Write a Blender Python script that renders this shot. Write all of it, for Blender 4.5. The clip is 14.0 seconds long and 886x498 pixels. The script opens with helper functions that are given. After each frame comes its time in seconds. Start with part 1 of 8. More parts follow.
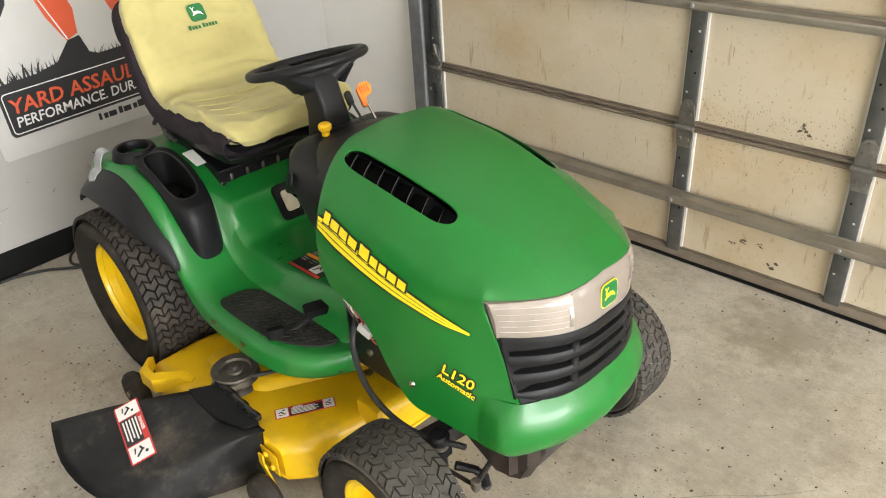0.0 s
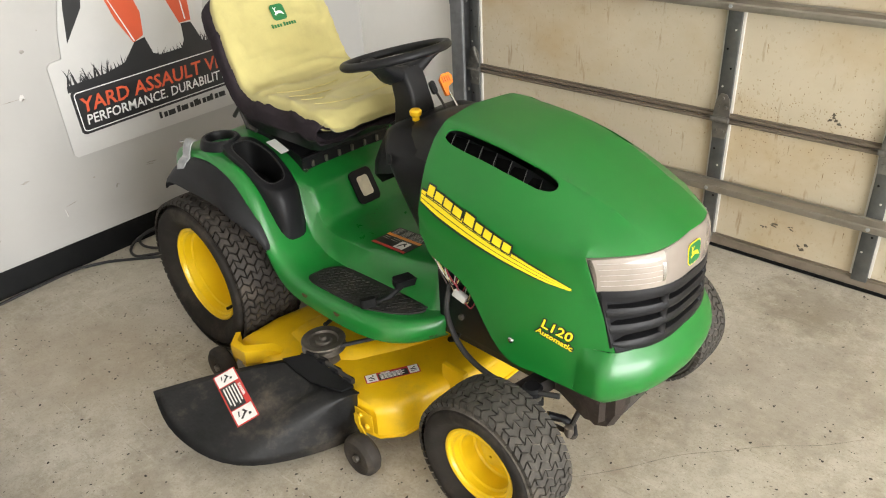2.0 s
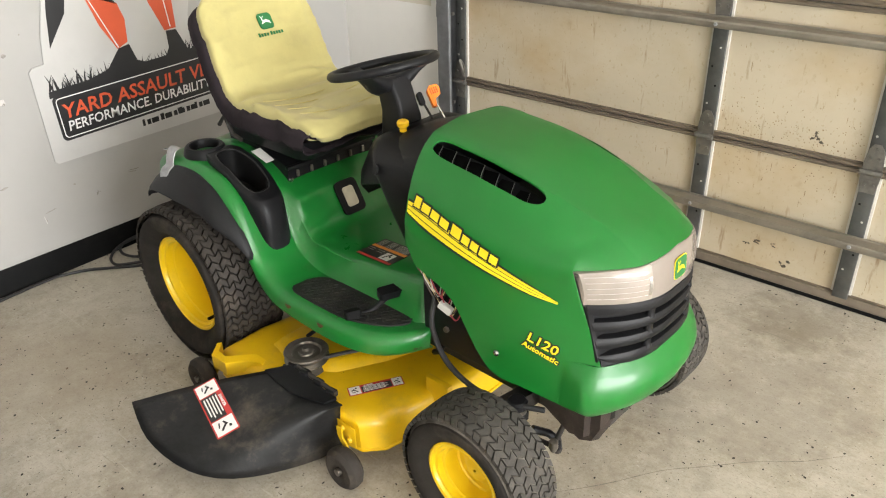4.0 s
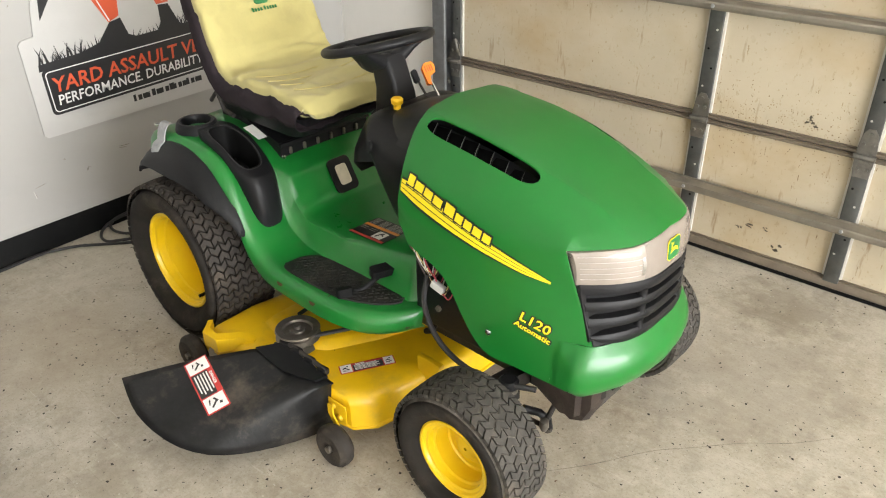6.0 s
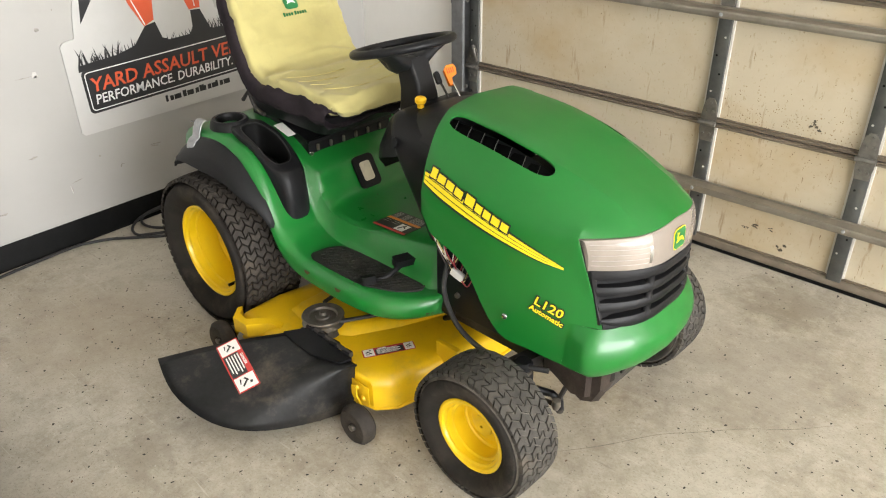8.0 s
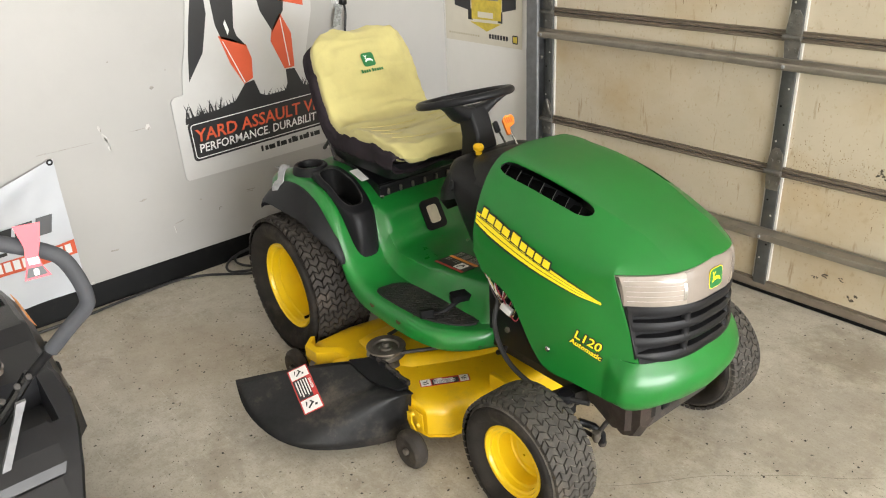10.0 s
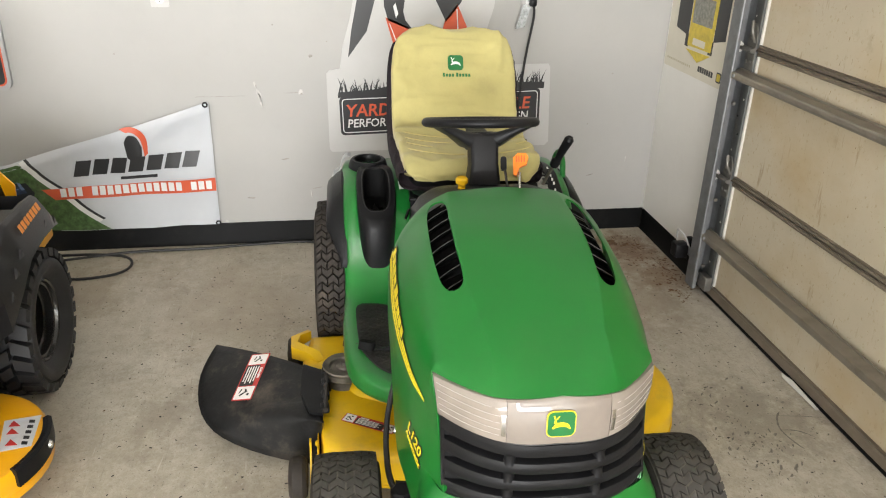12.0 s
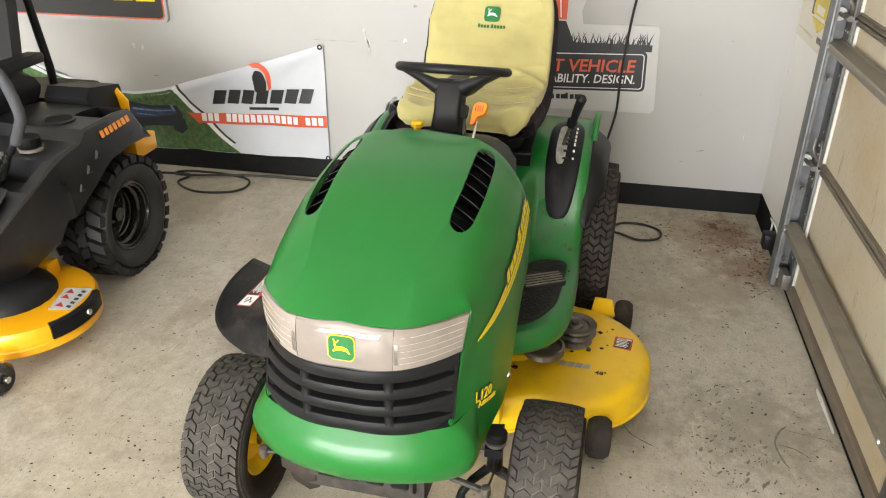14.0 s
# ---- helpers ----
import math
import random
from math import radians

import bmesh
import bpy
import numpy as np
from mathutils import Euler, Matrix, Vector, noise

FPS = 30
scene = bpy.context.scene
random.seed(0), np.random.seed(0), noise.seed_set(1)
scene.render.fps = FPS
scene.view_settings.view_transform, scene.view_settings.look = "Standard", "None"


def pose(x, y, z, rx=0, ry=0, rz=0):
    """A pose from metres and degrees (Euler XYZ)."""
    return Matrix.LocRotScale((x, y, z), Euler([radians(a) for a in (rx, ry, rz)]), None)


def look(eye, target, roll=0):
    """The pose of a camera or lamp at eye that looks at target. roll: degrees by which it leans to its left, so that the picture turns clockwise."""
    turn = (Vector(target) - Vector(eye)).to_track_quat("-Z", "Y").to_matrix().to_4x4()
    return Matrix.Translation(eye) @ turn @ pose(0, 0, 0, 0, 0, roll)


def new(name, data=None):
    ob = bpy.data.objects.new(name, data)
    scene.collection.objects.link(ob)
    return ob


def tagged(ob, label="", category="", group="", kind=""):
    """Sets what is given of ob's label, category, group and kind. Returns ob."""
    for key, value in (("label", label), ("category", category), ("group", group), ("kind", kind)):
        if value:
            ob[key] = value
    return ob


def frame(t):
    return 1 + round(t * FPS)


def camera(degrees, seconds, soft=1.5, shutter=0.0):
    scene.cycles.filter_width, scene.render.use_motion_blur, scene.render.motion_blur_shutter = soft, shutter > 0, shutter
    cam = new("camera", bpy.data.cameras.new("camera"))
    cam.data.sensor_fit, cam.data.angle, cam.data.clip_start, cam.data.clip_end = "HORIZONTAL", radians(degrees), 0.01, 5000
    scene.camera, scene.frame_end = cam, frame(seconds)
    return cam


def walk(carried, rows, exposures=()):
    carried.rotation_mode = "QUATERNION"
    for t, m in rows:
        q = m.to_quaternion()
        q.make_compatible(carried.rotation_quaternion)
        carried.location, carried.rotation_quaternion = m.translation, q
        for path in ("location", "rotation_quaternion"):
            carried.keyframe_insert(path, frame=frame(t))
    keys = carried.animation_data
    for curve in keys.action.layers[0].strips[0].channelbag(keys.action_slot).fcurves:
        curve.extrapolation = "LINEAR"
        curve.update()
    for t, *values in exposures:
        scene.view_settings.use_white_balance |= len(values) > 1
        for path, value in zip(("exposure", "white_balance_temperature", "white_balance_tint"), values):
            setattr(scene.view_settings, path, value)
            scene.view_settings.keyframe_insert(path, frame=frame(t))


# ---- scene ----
cam = camera(59.8, 14.0, soft=1.1)
PATH = [
    (0, (0.178, 0.104, 1.562), (-1.031, 1.321, 0.535), -3.5),
    (0.5, (0.13, -0.048, 1.563), (-1.091, 1.166, 0.546), -3.7),
    (1, (0.107, -0.166, 1.57), (-1.11, 1.051, 0.551), -4.1),
    (1.5, (0.113, -0.21, 1.565), (-1.086, 1.033, 0.555), -3.8),
    (2, (0.118, -0.235, 1.57), (-1.066, 1.035, 0.576), -3.1),
    (2.5, (0.111, -0.248, 1.569), (-1.062, 1.046, 0.595), -2.5),
    (3, (0.109, -0.242, 1.57), (-1.059, 1.066, 0.609), -2.0),
    (5.5, (0.097, -0.236, 1.549), (-1.038, 1.087, 0.569), -0.8),
    (6, (0.101, -0.238, 1.55), (-1.027, 1.073, 0.545), -0.6),
    (6.5, (0.103, -0.24, 1.548), (-1.03, 1.056, 0.529), -0.6),
    (7, (0.105, -0.247, 1.548), (-1.04, 1.038, 0.53), -0.6),
    (7.2, (0.106, -0.255, 1.555), (-1.044, 1.028, 0.539), -0.5),
    (9.3, (0.294, -0.51, 1.579), (-0.928, 0.796, 0.683), -1.7),
    (9.5, (0.294, -0.509, 1.586), (-0.963, 0.772, 0.705), -2.1),
    (10, (0.377, -0.371, 1.586), (-1.009, 0.795, 0.736), -2.8),
    (10.5, (0.47, -0.117, 1.579), (-1.022, 0.914, 0.736), -2.4),
    (11, (0.49, 0.197, 1.571), (-1.124, 1.026, 0.729), -0.4),
    (11.5, (0.538, 0.532, 1.541), (-1.196, 1.069, 0.701), 1.7),
    (12, (0.589, 0.81, 1.541), (-1.199, 1.125, 0.702), 1.7),
    (12.5, (0.652, 1.044, 1.524), (-1.14, 1.123, 0.64), 1.0),
    (13, (0.584, 1.345, 1.525), (-1.194, 1.221, 0.618), 0.1),
    (13.5, (0.583, 1.535, 1.537), (-1.183, 1.297, 0.629), -0.2),
    (14, (0.655, 1.636, 1.514), (-1.087, 1.294, 0.592), 0.5),
]
EXPOSURES = [(0, 1.06), (1.5, 1.07), (3, 1.08), (5.5, 1.14), (7, 1.15), (9.5, 1.02), (10.5, 0.96), (11, 0.92), (11.5, 0.88), (12, 0.88), (12.5, 0.90), (13, 1.04), (13.5, 1.16), (14, 1.14)]
walk(cam, [(t, look(eye, target, roll)) for t, eye, target, roll in PATH], EXPOSURES)

# ---- light ----
WALL_X, DOOR_Y, SIDE_Y = -2.870, 2.456, 2.452
EAST_X, SOUTH_Y, CEIL = 6.4, -5.2, 3.1

world = bpy.data.worlds.new("sky")
scene.world = world
world.use_nodes = True
wn = world.node_tree
sky = wn.nodes.new("ShaderNodeTexSky")
sky.sky_type = "NISHITA"
sky.sun_disc = False
sky.sun_elevation = radians(50)
sky.sun_rotation = radians(200)
wn.links.new(sky.outputs[0], wn.nodes["Background"].inputs[0])
wn.nodes["Background"].inputs[1].default_value = 0.12

sun_data = bpy.data.lights.new("sun", "SUN")
sun_data.energy, sun_data.angle, sun_data.color = 3.0, radians(0.5), (1.0, 0.95, 0.88)
sun = new("sun", sun_data)
sun.matrix_world = look((-6, -10, 14), (0, 0, 0))


def area_lamp(name, eye, target, w, h, watts, color):
    d = bpy.data.lights.new(name, "AREA")
    d.shape, d.size, d.size_y, d.energy, d.color = "RECTANGLE", w, h, watts, color
    ob = new(name, d)
    ob.matrix_world = look(eye, target)
    return ob


# added fill lamp before an assumed, unseen bay, tilted up at the ceiling
area_lamp("daylight_east", (EAST_X - 0.45, -0.60, 1.30), (0, -0.60, 4.6), 5.2, 1.9, 440, (1.0, 0.995, 0.985))


# ---- materials ----
def mat(name, color, rough=0.5, metal=0.0, var=0.0, scale=8.0, bump=0.0, bscale=60.0, coat=0.0, spec=0.5, dark=None, dirt=0.0, dscale=4.0, sheen=0.0, chips=0.0, cscale=16.0, chip_color=(0.05, 0.026, 0.015)):
    """A surface with colour variation at two scales, roughness variation and fine relief."""
    m = bpy.data.materials.new(name)
    m.use_nodes = True
    nt = m.node_tree
    b = nt.nodes["Principled BSDF"]
    b.inputs["Roughness"].default_value = rough
    b.inputs["Metallic"].default_value = metal
    b.inputs["Coat Weight"].default_value = coat
    b.inputs["Coat Roughness"].default_value = 0.12
    b.inputs["Specular IOR Level"].default_value = spec
    b.inputs["Sheen Weight"].default_value = sheen
    b.inputs["Base Color"].default_value = (*color, 1)
    tc = nt.nodes.new("ShaderNodeTexCoord")
    out = None
    if var > 0:
        n = nt.nodes.new("ShaderNodeTexNoise")
        n.inputs["Scale"].default_value, n.inputs["Detail"].default_value, n.inputs["Roughness"].default_value = scale, 6, 0.65
        nt.links.new(tc.outputs["Object"], n.inputs["Vector"])
        mx = nt.nodes.new("ShaderNodeMix")
        mx.data_type = "RGBA"
        lo = dark or tuple(c * (1 - var) for c in color)
        hi = tuple(min(1, c * (1 + var * 0.6)) for c in color)
        mx.inputs[6].default_value, mx.inputs[7].default_value = (*lo, 1), (*hi, 1)
        r = nt.nodes.new("ShaderNodeMapRange")
        r.inputs[1].default_value, r.inputs[2].default_value = 0.3, 0.7
        nt.links.new(n.outputs[0], r.inputs[0])
        nt.links.new(r.outputs[0], mx.inputs[0])
        out = mx.outputs[2]
        rr = nt.nodes.new("ShaderNodeMapRange")
        rr.inputs[3].default_value, rr.inputs[4].default_value = max(0.02, rough - min(0.1, 0.5 * var)), min(1, rough + min(0.12, 0.6 * var))
        nt.links.new(n.outputs[0], rr.inputs[0])
        nt.links.new(rr.outputs[0], b.inputs["Roughness"])
    if dirt > 0:
        n2 = nt.nodes.new("ShaderNodeTexNoise")
        n2.inputs["Scale"].default_value, n2.inputs["Detail"].default_value, n2.inputs["Roughness"].default_value = dscale, 9, 0.75
        nt.links.new(tc.outputs["Object"], n2.inputs["Vector"])
        r2 = nt.nodes.new("ShaderNodeMapRange")
        r2.inputs[1].default_value, r2.inputs[2].default_value, r2.inputs[4].default_value = 0.52, 0.75, dirt
        nt.links.new(n2.outputs[0], r2.inputs[0])
        m2 = nt.nodes.new("ShaderNodeMix")
        m2.data_type = "RGBA"
        m2.inputs[7].default_value = (0.16, 0.125, 0.09, 1)
        if out:
            nt.links.new(out, m2.inputs[6])
        else:
            m2.inputs[6].default_value = (*color, 1)
        nt.links.new(r2.outputs[0], m2.inputs[0])
        out = m2.outputs[2]
    if chips > 0:
        n3 = nt.nodes.new("ShaderNodeTexNoise")
        n3.inputs["Scale"].default_value, n3.inputs["Detail"].default_value, n3.inputs["Roughness"].default_value = cscale, 8, 0.7
        nt.links.new(tc.outputs["Object"], n3.inputs["Vector"])
        r3 = nt.nodes.new("ShaderNodeMapRange")
        r3.inputs[1].default_value, r3.inputs[2].default_value = 0.77 - 0.2 * chips, 0.785 - 0.2 * chips
        nt.links.new(n3.outputs[0], r3.inputs[0])
        m3 = nt.nodes.new("ShaderNodeMix")
        m3.data_type = "RGBA"
        m3.inputs[7].default_value = (*chip_color, 1)
        nt.links.new(out, m3.inputs[6])
        nt.links.new(r3.outputs[0], m3.inputs[0])
        out = m3.outputs[2]
    if out:
        nt.links.new(out, b.inputs["Base Color"])
    if bump > 0:
        nb = nt.nodes.new("ShaderNodeTexNoise")
        nb.inputs["Scale"].default_value, nb.inputs["Detail"].default_value = bscale, 5
        nt.links.new(tc.outputs["Object"], nb.inputs["Vector"])
        bp = nt.nodes.new("ShaderNodeBump")
        bp.inputs["Strength"].default_value, bp.inputs["Distance"].default_value = bump, 0.004
        nt.links.new(nb.outputs[0], bp.inputs["Height"])
        nt.links.new(bp.outputs[0], b.inputs["Normal"])
    return m


GREEN = mat("green_paint", (0.009, 0.158, 0.024), 0.29, var=0.14, scale=5, bump=0.03, bscale=220, coat=0.15, dirt=0.16, dscale=9, chips=0.58, cscale=13)
HOOD_GREEN = mat("green_plastic_hood", (0.008, 0.142, 0.020), 0.32, var=0.08, scale=3, bump=0.02, bscale=300, coat=0.14, dirt=0.05, dscale=7, spec=0.42)
YELLOW = mat("yellow_paint", (0.79, 0.49, 0.006), 0.38, var=0.08, scale=7, bump=0.03, bscale=120, coat=0.15, dirt=0.28, dscale=11, chips=0.34, cscale=15)
RIM_YELLOW = mat("yellow_rim_paint", (0.81, 0.54, 0.008), 0.35, var=0.06, scale=6, coat=0.2, dirt=0.12, dscale=16)
BLACK = mat("black_plastic", (0.009, 0.009, 0.010), 0.38, var=0.25, scale=14, bump=0.08, bscale=500, spec=0.17)
GREY_BLACK = mat("faded_black_plastic", (0.011, 0.011, 0.012), 0.42, var=0.35, scale=9, bump=0.10, bscale=400, spec=0.20)
RUBBER = mat("tyre_rubber", (0.036, 0.030, 0.025), 0.72, var=0.35, scale=20, bump=0.25, bscale=260, dirt=0.45, dscale=9, spec=0.3)
TREAD_DUSTY = mat("dusty_front_tread", (0.058, 0.053, 0.046), 0.8, var=0.4, scale=22, bump=0.3, bscale=240, dirt=0.4, dscale=10, spec=0.25)
CARCASS = mat("dusty_tyre_rubber", (0.022, 0.019, 0.016), 0.85, var=0.45, scale=16, bump=0.2, bscale=200, dirt=0.32, dscale=7, spec=0.22)
DUST = mat("dust_in_tread", (0.155, 0.140, 0.120), 0.9, var=0.5, scale=25, bump=0.3, bscale=160, spec=0.2)
GROOVE = mat("black_tread_groove", (0.014, 0.011, 0.009), 0.9, var=0.5, scale=30, spec=0.15)
# darker than the black plastic: the shade inside hollows, put into the colour
HOLLOW_SHADE = mat("shade_black_hollow", (0.006, 0.006, 0.006), 0.6, var=0.3, scale=20, bump=0.1, bscale=300, spec=0.10)
RUBBER_NEW = mat("new_tyre_rubber", (0.012, 0.012, 0.013), 0.55, var=0.25, scale=20, bump=0.2, bscale=260)
STEEL = mat("galvanised_steel", (0.42, 0.43, 0.44), 0.42, metal=0.75, var=0.25, scale=18, bump=0.05, bscale=90)
DARK_STEEL = mat("greasy_dark_steel", (0.045, 0.040, 0.036), 0.55, metal=0.3, var=0.5, scale=18, bump=0.2, bscale=120, dirt=0.5, dscale=14)
SPINDLE = mat("worn_pulley_steel", (0.20, 0.18, 0.155), 0.40, metal=0.8, var=0.35, scale=30, bump=0.1, bscale=140, dirt=0.3, dscale=20)
CHROME = mat("chrome", (0.62, 0.62, 0.62), 0.18, metal=1.0, var=0.15, scale=25)
FABRIC = mat("pale_yellow_fabric", (0.435, 0.385, 0.152), 0.85, var=0.08, scale=9, bump=0.7, bscale=14, dirt=0.22, dscale=6, sheen=0.2)
FABRIC_DARK = mat("faded_black_fabric", (0.024, 0.018, 0.022), 0.9, var=0.45, scale=10, bump=0.9, bscale=26, spec=0.2)
WHITE_STICKER = mat("white_vinyl", (0.78, 0.77, 0.74), 0.4, var=0.08, scale=30)
RED_STICKER = mat("red_vinyl", (0.50, 0.035, 0.03), 0.4, var=0.08, scale=30)
ORANGE_STICKER = mat("orange_vinyl", (0.75, 0.25, 0.03), 0.4, var=0.08, scale=30)
BLACK_STICKER = mat("black_vinyl", (0.018, 0.018, 0.018), 0.4, var=0.08, scale=30)
YELLOW_STICKER = mat("yellow_vinyl", (0.80, 0.64, 0.02), 0.35, var=0.05, scale=30)
GREEN_STICKER = mat("green_vinyl", (0.014, 0.145, 0.040), 0.3, var=0.05, scale=30)
ORANGE = mat("orange_plastic", (0.85, 0.20, 0.01), 0.4, var=0.06, scale=30)
KNOB_YELLOW = mat("yellow_plastic", (0.80, 0.48, 0.01), 0.4, var=0.08, scale=30)
# wall white lowered on the west side, which the lamp faces head-on
WALL = mat("white_wall_panel_dimmed", (0.405, 0.397, 0.378), 0.45, var=0.05, scale=1.6, bump=0.04, bscale=40, dirt=0.05, dscale=5)
# wall white raised for the north side: missing light put into its colour
WALL_LIFTED = mat("white_wall_lightened", (0.76, 0.745, 0.71), 0.6, var=0.05, scale=2.2, bump=0.05, bscale=60, dirt=0.06, dscale=5)
# unseen ceiling and far walls, set pale so they bounce the lamp's light
CEILING = mat("pale_bounce_ceiling", (0.80, 0.785, 0.755), 0.8, var=0.08, scale=2)
FAR_WALL = mat("white_bounce_wall", (0.78, 0.765, 0.735), 0.7, var=0.08, scale=2, bump=0.1, bscale=20)
BASEBOARD = mat("black_rubber_base", (0.005, 0.005, 0.005), 0.5, var=0.4, scale=12, bump=0.1, bscale=40, dirt=0.05, dscale=6, spec=0.12)
CABLE = mat("black_cable", (0.018, 0.018, 0.018), 0.5, var=0.3, scale=40)


# ---- mesh helpers ----
def part(name, bm, material, parent=None, label="", smooth=True, angle=35, place=None):
    """One mesh object out of a bmesh, under a thing or a part."""
    me = bpy.data.meshes.new(name)
    bmesh.ops.recalc_face_normals(bm, faces=bm.faces)
    bm.to_mesh(me)
    bm.free()
    if material:
        me.materials.append(material)
    if smooth:
        me.shade_smooth()
        me.set_sharp_from_angle(angle=radians(angle))
    ob = new(name, me)
    if parent:
        ob.parent = parent
    if place is not None:
        ob.matrix_basis = place
    if label:
        ob["label"] = label
    return ob


def thing(name, label, category, place=None, group="", kind=""):
    ob = new(name)
    if place is not None:
        ob.matrix_world = place
    return tagged(ob, label, category, group, kind)


def add_box(bm, lo, hi, bevel=0.0, seg=2, m=None):
    r = bmesh.ops.create_cube(bm, size=1.0)
    vs = r["verts"]
    lo, hi = Vector(lo), Vector(hi)
    for v in vs:
        v.co = Vector([(lo[i] + hi[i]) / 2 + v.co[i] * (hi[i] - lo[i]) for i in range(3)])
    if bevel > 0:
        es = list({e for v in vs for e in v.link_edges})
        r = bmesh.ops.bevel(bm, geom=es, offset=bevel, segments=seg, profile=0.5, affect="EDGES")
        vs = list({v for f in r["faces"] for v in f.verts} | {v for v in vs if v.is_valid})
    if m is not None:
        bmesh.ops.transform(bm, matrix=m, verts=vs)
    return vs


def box(lo, hi, bevel=0.0, seg=2, m=None):
    bm = bmesh.new()
    add_box(bm, lo, hi, bevel, seg, m)
    return bm


def add_loft(bm, rings, close_u=True, cap=True):
    """Rings of equal length joined by faces; close_u joins each ring's end to its start."""
    vv = [[bm.verts.new(p) for p in ring] for ring in rings]
    n = len(rings[0])
    for a, b in zip(vv, vv[1:]):
        for i in range(n if close_u else n - 1):
            j = (i + 1) % n
            try:
                bm.faces.new((a[i], a[j], b[j], b[i]))
            except ValueError:
                pass
    if cap and close_u:
        bm.faces.new(vv[0][::-1])
        bm.faces.new(vv[-1])
    return vv


def loft(rings, close_u=True, cap=True):
    bm = bmesh.new()
    add_loft(bm, rings, close_u, cap)
    return bm


def add_lathe(bm, profile, seg=32, m=None, arc=2 * math.pi, closed=False):
    """Profile of (radius, height) turned round z, then placed by m."""
    m = m or Matrix()
    rings = []
    full = arc > 6.28
    for k in range(seg + (0 if full else 1)):
        a = arc * k / seg
        rings.append([m @ Vector((r * math.cos(a), r * math.sin(a), h)) for r, h in profile])
    if full:
        rings.append(rings[0])
    vv = []
    for ring in rings[:-1] if full else rings:
        vv.append([bm.verts.new(p) for p in ring])
    if full:
        vv.append(vv[0])
    n = len(profile)
    for a, b in zip(vv, vv[1:]):
        for i in range(n if closed else n - 1):
            j = (i + 1) % n
            bm.faces.new((a[i], a[j], b[j], b[i]))
    bmesh.ops.remove_doubles(bm, verts=list({v for r in vv for v in r}), dist=1e-6)


def lathe(profile, seg=32, m=None, closed=False):
    bm = bmesh.new()
    add_lathe(bm, profile, seg, m, closed=closed)
    return bm


def add_tube(bm, pts, r, seg=10, cap=True):
    """A round tube along a line of points; r may be a list."""
    pts = [Vector(p) for p in pts]
    rs = r if isinstance(r, (list, tuple)) else [r] * len(pts)
    up = None
    rings = []
    for i, p in enumerate(pts):
        d = (pts[min(i + 1, len(pts) - 1)] - pts[max(i - 1, 0)]).normalized()
        if up is None:
            up = d.orthogonal().normalized()
        up = (up - d * up.dot(d)).normalized()
        side = d.cross(up)
        rings.append([p + (up * math.cos(2 * math.pi * k / seg) + side * math.sin(2 * math.pi * k / seg)) * rs[i] for k in range(seg)])
    add_loft(bm, rings, True, cap)


def tube(pts, r, seg=10):
    bm = bmesh.new()
    add_tube(bm, pts, r, seg)
    return bm


def curve(pts, n=8):
    """Catmull-Rom line through points, n steps a span."""
    p = [Vector(q) for q in pts]
    p = [2 * p[0] - p[1]] + p + [2 * p[-1] - p[-2]]
    out = []
    for i in range(1, len(p) - 2):
        a, b, c, d = p[i - 1:i + 3]
        for k in range(n):
            t = k / n
            out.append(0.5 * (2 * b + (c - a) * t + (2 * a - 5 * b + 4 * c - d) * t * t + (3 * b - a - 3 * c + d) * t ** 3))
    out.append(p[-2])
    return out


def rounded(w, h, r, n=5):
    """A rounded rectangle's outline about the origin, counter-clockwise."""
    out = []
    for cx, cy, a0 in ((w / 2 - r, h / 2 - r, 0), (-w / 2 + r, h / 2 - r, 90), (-w / 2 + r, -h / 2 + r, 180), (w / 2 - r, -h / 2 + r, 270)):
        for k in range(n + 1):
            a = radians(a0 + 90 * k / n)
            out.append((cx + r * math.cos(a), cy + r * math.sin(a)))
    return out


def add_plate(bm, outline, z0, z1, m=None):
    """An outline in x and y made into a plate from z0 to z1, placed by m."""
    m = m or Matrix()
    a = [bm.verts.new(m @ Vector((x, y, z0))) for x, y in outline]
    b = [bm.verts.new(m @ Vector((x, y, z1))) for x, y in outline]
    n = len(outline)
    bm.faces.new(a[::-1])
    bm.faces.new(b)
    for i in range(n):
        bm.faces.new((a[i], a[(i + 1) % n], b[(i + 1) % n], b[i]))


def plate(outline, z0, z1, m=None):
    bm = bmesh.new()
    add_plate(bm, outline, z0, z1, m)
    return bm


def facing(origin, right, up):
    """A pose whose x is right, y is up, z comes out towards the viewer."""
    x, y = Vector(right).normalized(), Vector(up).normalized()
    z = x.cross(y).normalized()
    y = z.cross(x)
    return Matrix.Translation(origin) @ Matrix((x, y, z)).transposed().to_4x4()


